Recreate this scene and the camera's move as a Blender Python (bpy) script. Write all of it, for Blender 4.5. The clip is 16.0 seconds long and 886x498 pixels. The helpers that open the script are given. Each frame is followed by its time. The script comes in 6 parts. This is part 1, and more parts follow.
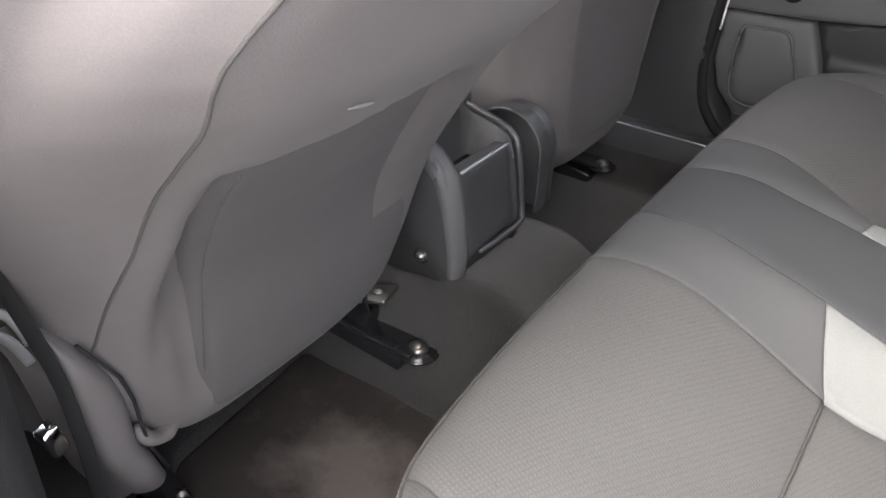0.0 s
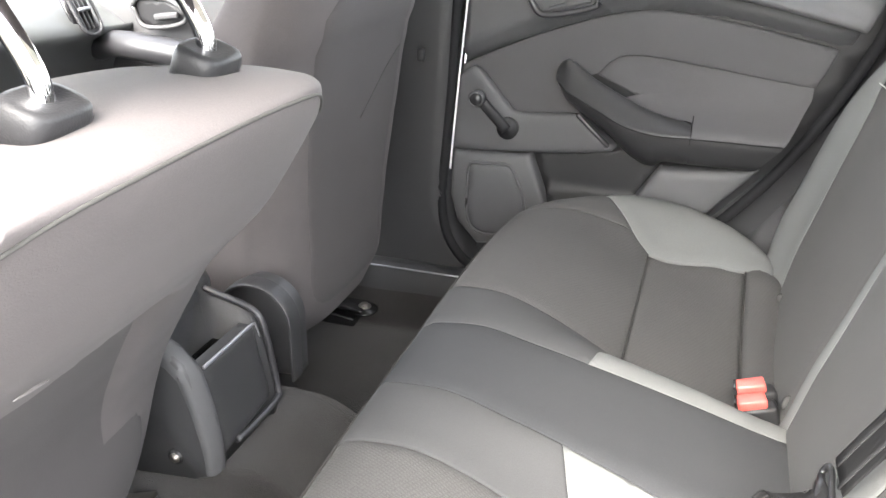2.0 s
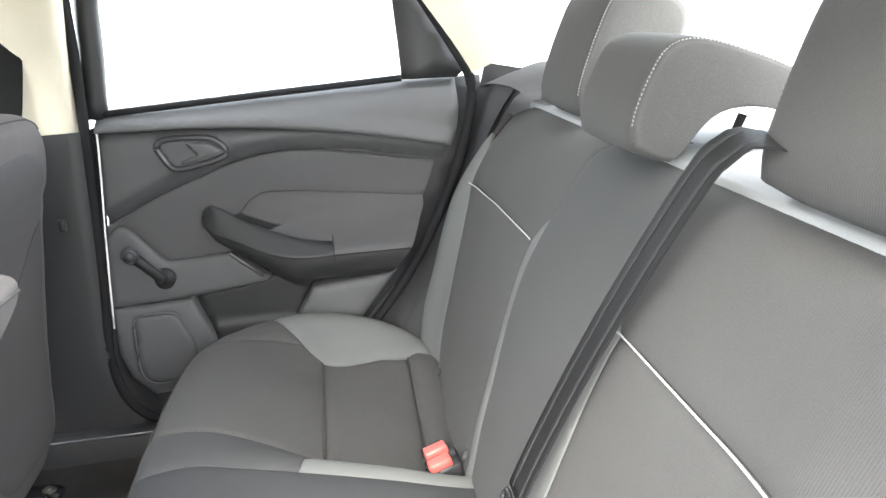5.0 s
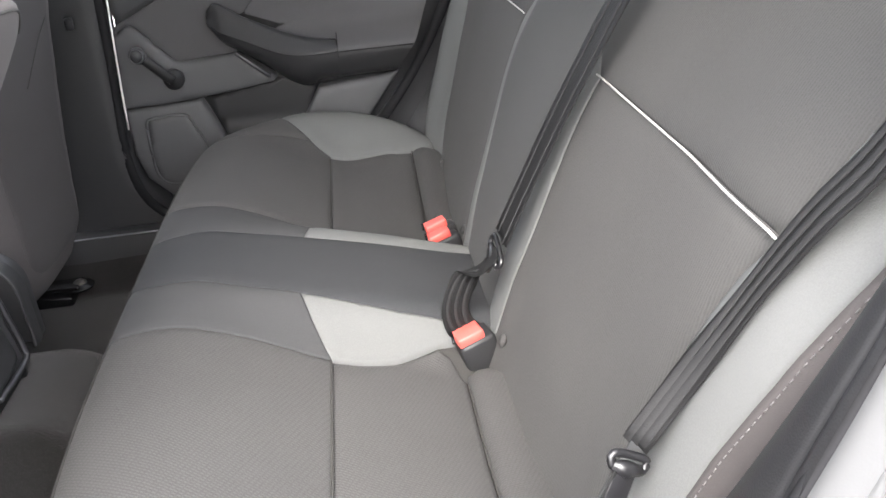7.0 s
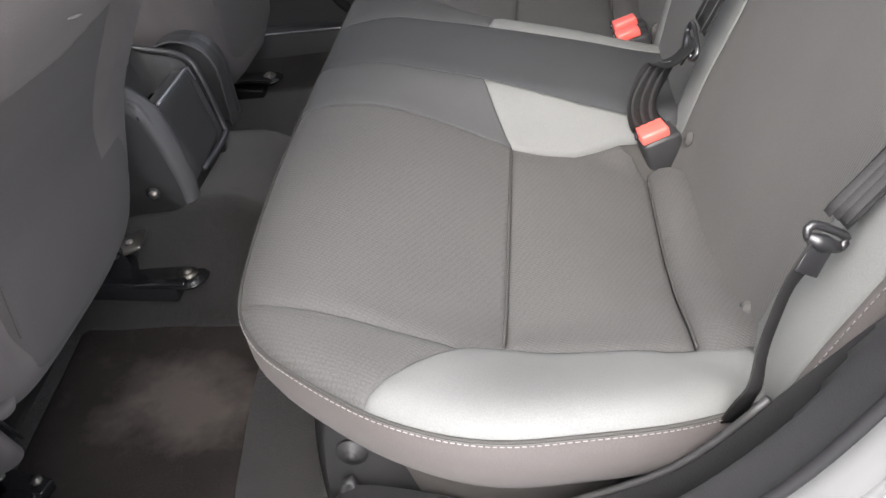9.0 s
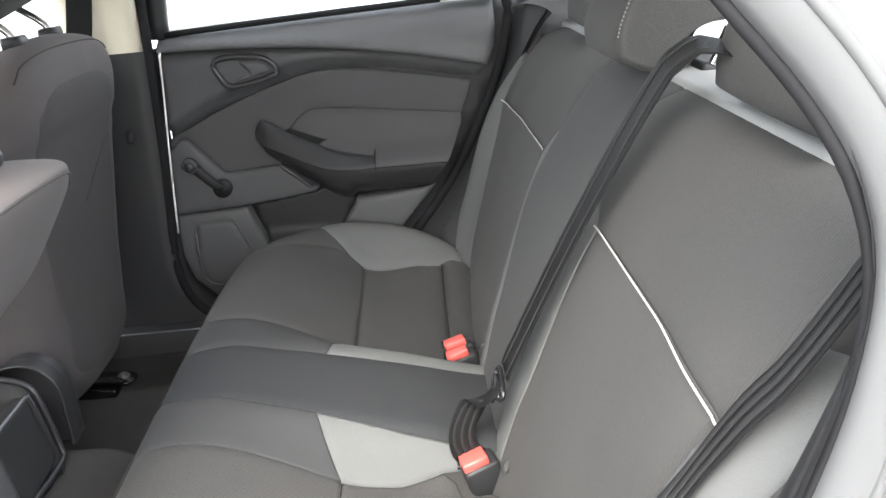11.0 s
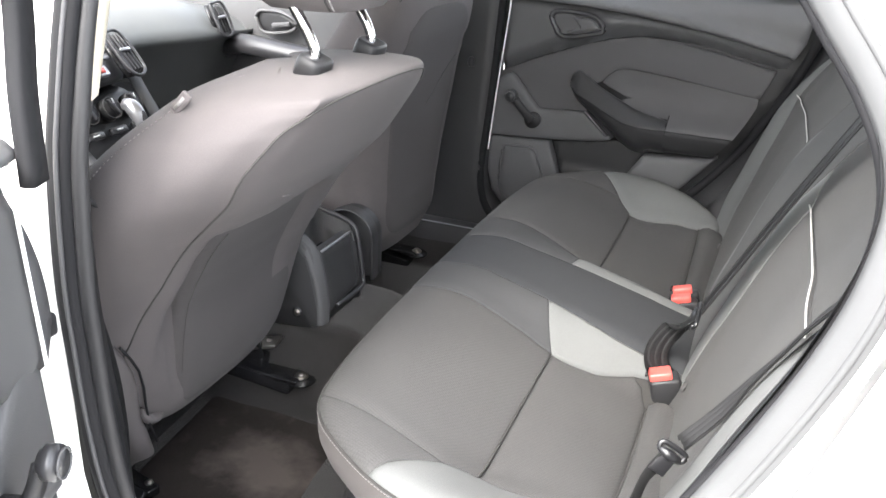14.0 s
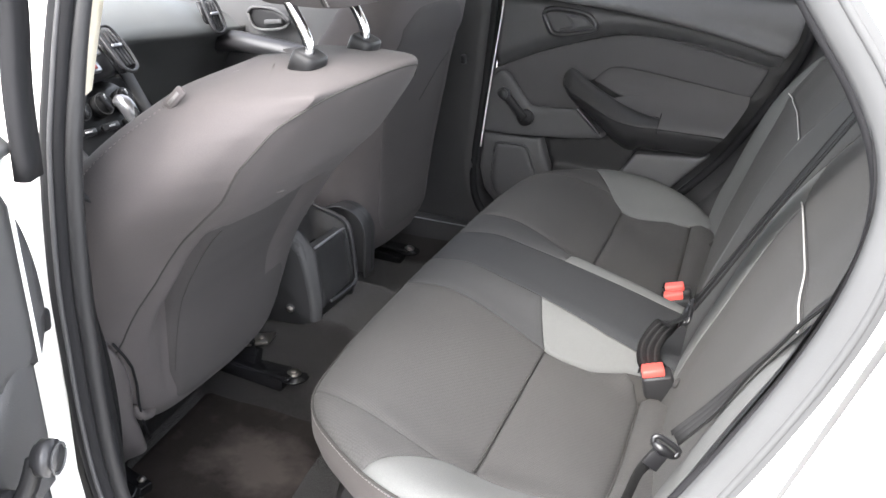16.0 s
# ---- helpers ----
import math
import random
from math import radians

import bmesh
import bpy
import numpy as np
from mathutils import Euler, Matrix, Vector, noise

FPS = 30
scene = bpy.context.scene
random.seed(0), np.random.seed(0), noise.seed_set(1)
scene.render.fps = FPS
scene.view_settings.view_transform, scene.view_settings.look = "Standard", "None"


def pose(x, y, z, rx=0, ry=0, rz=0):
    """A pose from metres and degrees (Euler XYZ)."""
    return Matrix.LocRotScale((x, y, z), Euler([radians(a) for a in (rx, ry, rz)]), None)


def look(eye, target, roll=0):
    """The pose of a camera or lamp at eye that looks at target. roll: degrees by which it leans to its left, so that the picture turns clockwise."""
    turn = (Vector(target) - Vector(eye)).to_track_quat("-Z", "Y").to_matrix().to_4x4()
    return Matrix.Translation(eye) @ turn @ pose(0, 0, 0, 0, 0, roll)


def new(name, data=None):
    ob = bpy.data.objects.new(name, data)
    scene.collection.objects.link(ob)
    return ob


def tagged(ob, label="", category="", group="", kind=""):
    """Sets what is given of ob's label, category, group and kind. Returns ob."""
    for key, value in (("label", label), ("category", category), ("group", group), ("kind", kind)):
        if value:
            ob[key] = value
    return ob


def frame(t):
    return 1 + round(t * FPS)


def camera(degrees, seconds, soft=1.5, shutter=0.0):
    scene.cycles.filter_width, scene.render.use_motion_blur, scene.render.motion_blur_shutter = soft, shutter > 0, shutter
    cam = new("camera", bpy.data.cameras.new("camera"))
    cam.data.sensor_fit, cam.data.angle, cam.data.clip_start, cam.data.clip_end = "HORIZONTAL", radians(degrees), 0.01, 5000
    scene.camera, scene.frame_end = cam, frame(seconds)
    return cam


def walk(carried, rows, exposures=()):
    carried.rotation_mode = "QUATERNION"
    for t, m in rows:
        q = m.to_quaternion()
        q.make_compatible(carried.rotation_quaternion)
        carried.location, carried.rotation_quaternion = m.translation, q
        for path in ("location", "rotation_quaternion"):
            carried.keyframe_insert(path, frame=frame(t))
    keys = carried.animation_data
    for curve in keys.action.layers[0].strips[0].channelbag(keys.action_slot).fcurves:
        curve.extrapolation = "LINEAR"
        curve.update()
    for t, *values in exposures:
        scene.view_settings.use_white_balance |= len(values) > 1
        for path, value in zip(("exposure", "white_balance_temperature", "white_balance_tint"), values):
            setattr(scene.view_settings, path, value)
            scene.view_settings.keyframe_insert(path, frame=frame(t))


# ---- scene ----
cam = camera(55.0, 16.0)
PATH = [
    (0, (0.244, -0.801, 0.798), (-0.674, 0.641, -0.24), 3.1),
    (0.5, (0.247, -0.759, 0.82), (-0.58, 0.773, -0.165), 1.9),
    (1, (0.262, -0.745, 0.837), (-0.484, 0.852, -0.107), 1.3),
    (1.5, (0.277, -0.746, 0.853), (-0.394, 0.914, -0.037), 0.9),
    (2, (0.284, -0.751, 0.867), (-0.271, 0.998, 0.071), 0.8),
    (2.5, (0.279, -0.766, 0.882), (-0.124, 1.043, 0.131), 0.7),
    (3, (0.274, -0.784, 0.892), (-0.03, 1.075, 0.22), -1.0),
    (3.5, (0.275, -0.807, 0.91), (0.096, 1.092, 0.306), -1.9),
    (4, (0.261, -0.827, 0.918), (0.271, 1.091, 0.353), -1.7),
    (4.2, (0.258, -0.832, 0.917), (0.355, 1.099, 0.403), -1.4),
    (6.3, (0.307, -0.938, 0.879), (0.601, 0.906, 0.164), -5.4),
    (6.5, (0.306, -0.942, 0.864), (0.552, 0.896, 0.115), -5.7),
    (7, (0.291, -0.948, 0.83), (0.433, 0.848, -0.038), -5.6),
    (7.5, (0.286, -0.948, 0.81), (0.225, 0.76, -0.229), -7.4),
    (8, (0.27, -0.96, 0.791), (0.03, 0.678, -0.33), -8.6),
    (8.5, (0.26, -0.978, 0.784), (-0.101, 0.601, -0.39), -9.2),
    (9, (0.271, -0.97, 0.788), (-0.008, 0.637, -0.37), -9.0),
    (9.5, (0.298, -0.956, 0.81), (0.207, 0.71, -0.292), -8.2),
    (9.7, (0.309, -0.953, 0.824), (0.309, 0.739, -0.242), -7.3),
    (11.8, (0.362, -1.015, 0.921), (0.305, 0.903, 0.355), -1.9),
    (12, (0.368, -1.023, 0.915), (0.137, 0.879, 0.342), -1.1),
    (12.5, (0.379, -1.053, 0.899), (-0.203, 0.754, 0.271), 3.2),
    (13, (0.412, -1.152, 0.905), (-0.227, 0.605, 0.194), 2.9),
    (13.5, (0.428, -1.217, 0.922), (-0.215, 0.522, 0.17), 3.2),
    (14, (0.439, -1.236, 0.931), (-0.196, 0.504, 0.175), 3.1),
    (14.5, (0.438, -1.241, 0.931), (-0.184, 0.506, 0.181), 3.2),
    (15, (0.437, -1.241, 0.931), (-0.181, 0.507, 0.18), 3.3),
    (15.5, (0.437, -1.238, 0.931), (-0.176, 0.51, 0.179), 3.5),
    (16, (0.437, -1.239, 0.929), (-0.178, 0.506, 0.171), 3.4),
]
walk(cam, [(t, look(e, a, r)) for t, e, a, r in PATH], exposures=[(0.0, 4.12, 6750, 11), (0.5, 4.45, 6800, 11), (2.0, 4.8, 6800, 9), (4.0, 4.68, 6600, 5), (6.5, 4.15, 6600, 10), (7.5, 3.85, 6650, 11), (9.0, 3.7, 6650, 11), (9.7, 3.75, 6600, 11), (12.0, 3.9, 6600, 6), (12.5, 4.3, 6600, 7), (13.0, 4.4, 6600, 7), (13.5, 4.22, 6650, 8), (14.0, 4.0, 6600, 9), (14.5, 3.86, 6550, 10), (16.0, 3.68, 6550, 10)])

# ---- light ----
world = bpy.data.worlds.new("sky")
scene.world = world
world.use_nodes = True
wn = world.node_tree.nodes
sky = wn.new("ShaderNodeTexSky")
sky.sky_type = "NISHITA"
sky.sun_disc = False
sky.sun_elevation = radians(48)
sky.sun_rotation = radians(188)
sky.dust_density = 2.5
sky.air_density = 0.7
sky.ozone_density = 0.3
haze = wn.new("ShaderNodeHueSaturation")
haze.inputs["Saturation"].default_value = 0.35
world.node_tree.links.new(sky.outputs[0], haze.inputs["Color"])
world.node_tree.links.new(haze.outputs[0], wn["Background"].inputs[0])
wn["Background"].inputs[1].default_value = 0.15
sun_data = bpy.data.lights.new("sun", "SUN")
sun_data.energy = 0.5
sun_data.angle = radians(70)
sun_data.color = (1.0, 0.99, 0.985)
sun = new("sun", sun_data)
sun.matrix_world = look((-0.38, -2.7, 3.1), (0.0, 0.0, 0.0))


# ---- materials ----
def nodes_of(name):
    m = bpy.data.materials.new(name)
    m.use_nodes = True
    return m, m.node_tree.nodes, m.node_tree.links, m.node_tree.nodes["Principled BSDF"]


def mixed(nodes, links, factor, a, b):
    mix = nodes.new("ShaderNodeMix")
    mix.data_type = "RGBA"
    links.new(factor, mix.inputs[0])
    for sock, v in ((mix.inputs[6], a), (mix.inputs[7], b)):
        if isinstance(v, tuple):
            sock.default_value = (*v, 1)
        else:
            links.new(v, sock)
    return mix.outputs[2]


def noise_of(nodes, links, scale, detail=3.0, rough=0.55):
    co = nodes.new("ShaderNodeTexCoord")
    tex = nodes.new("ShaderNodeTexNoise")
    tex.inputs["Scale"].default_value = scale
    tex.inputs["Detail"].default_value = detail
    tex.inputs["Roughness"].default_value = rough
    links.new(co.outputs["Object"], tex.inputs["Vector"])
    return tex.outputs["Fac"]


def ramp(nodes, links, src, lo, hi):
    r = nodes.new("ShaderNodeMapRange")
    r.inputs["From Min"].default_value = lo
    r.inputs["From Max"].default_value = hi
    links.new(src, r.inputs["Value"])
    return r.outputs["Result"]


def bumped(nodes, links, bsdf, height, strength, distance):
    b = nodes.new("ShaderNodeBump")
    b.inputs["Strength"].default_value = strength
    b.inputs["Distance"].default_value = distance
    links.new(height, b.inputs["Height"])
    links.new(b.outputs["Normal"], bsdf.inputs["Normal"])


def waves(nodes, links, scale, angle, axis="X"):
    co = nodes.new("ShaderNodeTexCoord")
    mp = nodes.new("ShaderNodeMapping")
    mp.inputs["Rotation"].default_value = angle
    links.new(co.outputs["Object"], mp.inputs["Vector"])
    w = nodes.new("ShaderNodeTexWave")
    w.bands_direction = axis
    w.inputs["Scale"].default_value = scale
    w.inputs["Distortion"].default_value = 0.6
    w.inputs["Detail"].default_value = 1.0
    links.new(mp.outputs[0], w.inputs["Vector"])
    return w.outputs["Fac"]


def fabric(name, dark, light, rib=0.0, angle=(0, 0, 0), axis="X", stain=None, rough=0.92, cross=None, sheen=0.03, spec=0.12):
    """Woven seat cloth: threads, a ribbed pattern where rib is the ribs per metre / 6.28, faint wear."""
    m, nodes, links, bsdf = nodes_of(name)
    wear = ramp(nodes, links, noise_of(nodes, links, 7.0, 4.0), 0.3, 0.7)
    fine = noise_of(nodes, links, 900.0, 2.0)
    base = mixed(nodes, links, wear, dark, light)
    height = fine
    if rib:
        w = waves(nodes, links, rib, angle, axis)
        shade = ramp(nodes, links, w, 0.15, 0.9)
        low = tuple(c * 0.66 for c in dark)
        if cross:
            w2 = waves(nodes, links, cross[0], cross[1], cross[2])
            mul = nodes.new("ShaderNodeMath")
            mul.operation = "MULTIPLY"
            links.new(shade, mul.inputs[0])
            links.new(ramp(nodes, links, w2, 0.0, 0.6), mul.inputs[1])
            shade = mul.outputs[0]
        patchy = nodes.new("ShaderNodeMath")
        patchy.operation = "MULTIPLY"
        inv = nodes.new("ShaderNodeMath")
        inv.operation = "SUBTRACT"
        inv.inputs[0].default_value = 1.0
        links.new(shade, inv.inputs[1])
        links.new(inv.outputs[0], patchy.inputs[0])
        patchy.inputs[1].default_value = 0.6
        base = mixed(nodes, links, patchy.outputs[0], base, low)
        height = shade
    speck = ramp(nodes, links, fine, 0.35, 0.75)
    base = mixed(nodes, links, speck, base, tuple(min(1, c * 1.04) for c in light))
    if stain:
        s = ramp(nodes, links, noise_of(nodes, links, stain[1], 5.0, 0.6), 0.55, 0.8)
        base = mixed(nodes, links, s, base, stain[0])
    links.new(base, bsdf.inputs["Base Color"])
    bsdf.inputs["Roughness"].default_value = rough
    bsdf.inputs["Specular IOR Level"].default_value = spec
    bsdf.inputs["Sheen Weight"].default_value = sheen
    bsdf.inputs["Sheen Roughness"].default_value = 0.5
    bumped(nodes, links, bsdf, height, 0.22, 0.0008)
    return m


def plastic(name, color, rough=0.5, grain=700.0, strength=0.25, dust=None, metal=0.0, spec=0.5):
    """Moulded interior plastic with a fine leather-like grain and faint smears."""
    m, nodes, links, bsdf = nodes_of(name)
    smear = ramp(nodes, links, noise_of(nodes, links, 5.0, 4.0), 0.3, 0.75)
    hi = dust or tuple(min(1, c * 1.25) for c in color)
    links.new(mixed(nodes, links, smear, color, hi), bsdf.inputs["Base Color"])
    r = nodes.new("ShaderNodeMapRange")
    r.inputs["To Min"].default_value = rough - 0.06
    r.inputs["To Max"].default_value = rough + 0.1
    links.new(noise_of(nodes, links, 12.0), r.inputs["Value"])
    links.new(r.outputs[0], bsdf.inputs["Roughness"])
    bsdf.inputs["Metallic"].default_value = metal
    bsdf.inputs["Specular IOR Level"].default_value = spec
    if strength:
        co = nodes.new("ShaderNodeTexCoord")
        v = nodes.new("ShaderNodeTexVoronoi")
        v.inputs["Scale"].default_value = grain
        links.new(co.outputs["Object"], v.inputs["Vector"])
        bumped(nodes, links, bsdf, v.outputs["Distance"], strength, 0.0004)
    return m


def carpet_material():
    m, nodes, links, bsdf = nodes_of("carpet")
    big = ramp(nodes, links, noise_of(nodes, links, 6.0, 5.0, 0.6), 0.35, 0.7)
    base = mixed(nodes, links, big, (0.0125, 0.0114, 0.0111), (0.020, 0.0184, 0.0178))
    dirt = ramp(nodes, links, noise_of(nodes, links, 3.2, 6.0, 0.65), 0.52, 0.75)
    base = mixed(nodes, links, dirt, base, (0.035, 0.032, 0.030))
    fibre = noise_of(nodes, links, 600.0, 3.0, 0.7)
    base = mixed(nodes, links, ramp(nodes, links, fibre, 0.55, 0.8), base, (0.058, 0.053, 0.049))
    links.new(base, bsdf.inputs["Base Color"])
    bsdf.inputs["Roughness"].default_value = 1.0
    bsdf.inputs["Specular IOR Level"].default_value = 0.1
    bsdf.inputs["Sheen Weight"].default_value = 0.2
    bumped(nodes, links, bsdf, fibre, 0.8, 0.003)
    return m


def paint_material(name, color, rough=0.25):
    m, nodes, links, bsdf = nodes_of(name)
    smear = ramp(nodes, links, noise_of(nodes, links, 4.0), 0.3, 0.8)
    links.new(mixed(nodes, links, smear, color, tuple(c * 0.94 for c in color)), bsdf.inputs["Base Color"])
    bsdf.inputs["Roughness"].default_value = rough
    bsdf.inputs["Coat Weight"].default_value = 0.5
    return m


def glass_material():
    m, nodes, links, bsdf = nodes_of("window_glass")
    bsdf.inputs["Base Color"].default_value = (0.93, 0.96, 0.95, 1)
    bsdf.inputs["Roughness"].default_value = 0.0
    bsdf.inputs["Transmission Weight"].default_value = 1.0
    bsdf.inputs["IOR"].default_value = 1.02
    return m


def metal_material(name, color, rough, scratch=0.1):
    m, nodes, links, bsdf = nodes_of(name)
    n = ramp(nodes, links, noise_of(nodes, links, 60.0, 4.0), 0.3, 0.8)
    links.new(mixed(nodes, links, n, color, tuple(c * 0.8 for c in color)), bsdf.inputs["Base Color"])
    bsdf.inputs["Metallic"].default_value = 1.0
    bsdf.inputs["Roughness"].default_value = rough
    return m


def concrete_material():
    m, nodes, links, bsdf = nodes_of("concrete")
    a = ramp(nodes, links, noise_of(nodes, links, 1.5, 6.0, 0.6), 0.3, 0.7)
    base = mixed(nodes, links, a, (0.25, 0.245, 0.235), (0.33, 0.325, 0.315))
    links.new(base, bsdf.inputs["Base Color"])
    bsdf.inputs["Roughness"].default_value = 0.9
    bumped(nodes, links, bsdf, noise_of(nodes, links, 60.0, 4.0), 0.3, 0.01)
    return m


def webbing_material():
    m, nodes, links, bsdf = nodes_of("belt_webbing")
    w = waves(nodes, links, 420.0, (0, 0, 0), "DIAGONAL")
    base = mixed(nodes, links, ramp(nodes, links, w, 0.2, 0.8), (0.009, 0.009, 0.0092), (0.015, 0.015, 0.0154))
    links.new(base, bsdf.inputs["Base Color"])
    bsdf.inputs["Roughness"].default_value = 0.6
    bsdf.inputs["Specular IOR Level"].default_value = 0.08
    bumped(nodes, links, bsdf, w, 0.3, 0.0006)
    return m


# cloth, from the bench to the front seats
CLOTH_DARK = fabric("ribbed_cloth", (0.050, 0.049, 0.0485), (0.060, 0.059, 0.058), rib=98.0, angle=(0, 0, radians(24)), axis="Y", cross=(76.0, (0, 0, radians(24)), "X"))
CLOTH_CENTRE = fabric("charcoal_cloth", (0.029, 0.030, 0.032), (0.036, 0.037, 0.039), sheen=0.01, spec=0.08)
CLOTH_WEDGE = fabric("slate_cloth", (0.041, 0.0415, 0.0425), (0.048, 0.0485, 0.0495), sheen=0.015, spec=0.08)
CLOTH_BACKMID = fabric("slate_backrest_cloth", (0.043, 0.0435, 0.043), (0.050, 0.0505, 0.050))
CLOTH_LIGHT = fabric("pale_grey_cloth", (0.098, 0.100, 0.0995), (0.113, 0.115, 0.1135), rough=0.95, sheen=0.01, spec=0.08)
CLOTH_BACK = fabric("ribbed_backrest_cloth", (0.054, 0.053, 0.052), (0.063, 0.062, 0.060), rib=110.0, angle=(0, 0, 0), axis="Y")
CLOTH_UPPER = fabric("plain_backrest_cloth", (0.051, 0.0505, 0.049), (0.060, 0.059, 0.057), rib=110.0, axis="Y")
CLOTH_TRIM = fabric("taupe_trim_cloth", (0.056, 0.051, 0.050), (0.066, 0.060, 0.059))
CLOTH_FRONT = fabric("mauve_grey_seat_cloth", (0.070, 0.0635, 0.0635), (0.080, 0.0725, 0.0725), stain=((0.092, 0.083, 0.082), 9.0))
SEAM_DARK = fabric("dark_seam", (0.030, 0.029, 0.028), (0.040, 0.039, 0.037))
PIPING = plastic("white_piping", (0.36, 0.35, 0.335), 0.7, strength=0.0)
SEAT_THREAD = plastic("mauve_thread", (0.12, 0.108, 0.105), 0.85, strength=0.0)
THREAD = plastic("pale_thread", (0.15, 0.143, 0.14), 0.85, strength=0.0)
CARPET = carpet_material()
TRIM = plastic("dark_grey_trim", (0.054, 0.054, 0.056), 0.55, spec=0.35)
SHIELD = plastic("mauve_shield_plastic", (0.078, 0.071, 0.071), 0.5, spec=0.4)
TRIM_MID = plastic("slate_trim", (0.040, 0.040, 0.042), 0.5, spec=0.35)
TRIM_DARK = plastic("charcoal_side_trim", (0.021, 0.021, 0.022), 0.45, spec=0.32)
TRIM_SOFT = plastic("grey_door_panel", (0.058, 0.058, 0.060), 0.55, grain=900.0, spec=0.38)
TRIM_CLOTH = fabric("door_insert_vinyl", (0.058, 0.057, 0.0585), (0.067, 0.066, 0.068), rough=0.7)
TRIM_BLACK = plastic("black_trim", (0.016, 0.016, 0.017), 0.45, spec=0.28)
TRIM_GLOSS = plastic("satin_black_trim", (0.026, 0.026, 0.028), 0.33, strength=0.1)
CONSOLE = plastic("console_plastic", (0.027, 0.027, 0.028), 0.40, spec=0.4)
DASH = plastic("dashboard_plastic", (0.066, 0.070, 0.070), 0.5)
BEIGE = plastic("beige_pillar_trim", (0.56, 0.52, 0.42), 0.75, strength=0.1)
HEADLINER = fabric("beige_headliner", (0.58, 0.55, 0.47), (0.64, 0.60, 0.52))
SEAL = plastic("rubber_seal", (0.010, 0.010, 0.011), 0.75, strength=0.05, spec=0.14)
# the same seal rubber, made lighter where daylight falls on it
SEAL_LIT = plastic("lit_grey_seal", (0.062, 0.063, 0.064), 0.8, strength=0.1, spec=0.2)
PAINT = paint_material("white_paint", (0.82, 0.82, 0.79))
GLASS = glass_material()
CHROME = metal_material("chrome", (0.86, 0.86, 0.88), 0.08)
STEEL = metal_material("dull_steel", (0.24, 0.225, 0.205), 0.45)
TONGUE = plastic("black_belt_plastic", (0.009, 0.009, 0.010), 0.28, strength=0.0)
SHELF_TRIM = plastic("matt_shelf_trim", (0.062, 0.061, 0.060), 0.85, spec=0.12)
BLACK_METAL = plastic("black_painted_steel", (0.010, 0.010, 0.011), 0.22, strength=0.0)
RED = plastic("red_button", (0.50, 0.078, 0.065), 0.4, strength=0.0)
WEBBING = webbing_material()
CONCRETE = concrete_material()
SILVER = plastic("silver_plastic", (0.26, 0.26, 0.27), 0.3, strength=0.0, metal=0.7)
LABEL_GREY = plastic("printed_grey", (0.45, 0.45, 0.46), 0.5, strength=0.0)


# ---- mesh helpers ----
def mesh_object(name, bm, material, smooth=True):
    bmesh.ops.recalc_face_normals(bm, faces=bm.faces)
    me = bpy.data.meshes.new(name)
    bm.to_mesh(me)
    bm.free()
    for p in me.polygons:
        p.use_smooth = smooth
    me.materials.append(material)
    return new(name, me)


def empty(name, at, label, category, group="", kind=""):
    ob = new(name)
    ob.empty_display_size = 0.05
    ob.location = at
    return tagged(ob, label, category, group, kind)


def under(ob, thing):
    """Parents ob to thing, leaving it where it stands."""
    ob.parent = thing
    ob.matrix_parent_inverse = Matrix.Translation(thing.location).inverted()
    return ob


def piece(name, bm, material, thing, label="", smooth=True, sub=None):
    ob = mesh_object(name, bm, material, smooth)
    if label:
        ob["label"] = label
    if sub is not None:
        ob.parent = sub
        return ob
    return under(ob, thing)


def spline(points, n):
    """n points along a smooth curve through the given ones (any dimension)."""
    p = np.array(points, float)
    if len(p) == 2:
        return [p[0] + (p[1] - p[0]) * i / (n - 1) for i in range(n)]
    d = np.concatenate([[0], np.cumsum(np.linalg.norm(np.diff(p, axis=0), axis=1) ** 0.7)])
    ext = np.vstack([2 * p[0] - p[1], p, 2 * p[-1] - p[-2]])
    out = []
    for u in np.linspace(0, d[-1], n):
        i = min(int(np.searchsorted(d, u, "right")) - 1, len(p) - 2)
        k = (u - d[i]) / (d[i + 1] - d[i])
        a, b, c, e = ext[i], ext[i + 1], ext[i + 2], ext[i + 3]
        out.append(0.5 * (2 * b + (c - a) * k + (2 * a - 5 * b + 4 * c - e) * k * k + (3 * b - a - 3 * c + e) * k ** 3))
    return out


def curve_at(points):
    """A function y(x) through the points, straight between a fine spline's points."""
    s = np.array(spline(points, 80))
    return lambda x: float(np.interp(x, s[:, 0], s[:, 1]))


def tube(path, radius, sides=8, bm=None, flat=1.0, up=(0, 0, 1), caps=True):
    """A bent rod along a path; radius a number or a list; flat squashes it along up."""
    bm = bm or bmesh.new()
    pts = [Vector(p) for p in path]
    rings = []
    for i, p in enumerate(pts):
        t = (pts[min(i + 1, len(pts) - 1)] - pts[max(i - 1, 0)]).normalized()
        side = t.cross(Vector(up))
        if side.length < 1e-4:
            side = t.cross(Vector((1, 0.1, 0)))
        side.normalize()
        v = side.cross(t).normalized()
        r = radius[i] if isinstance(radius, (list, tuple)) else radius
        rings.append([bm.verts.new(p + (side * math.cos(2 * math.pi * k / sides) + v * flat * math.sin(2 * math.pi * k / sides)) * r) for k in range(sides)])
    for a, b in zip(rings, rings[1:]):
        for k in range(sides):
            bm.faces.new((a[k], a[(k + 1) % sides], b[(k + 1) % sides], b[k]))
    if caps:
        bm.faces.new(rings[0])
        bm.faces.new(rings[-1])
    return bm


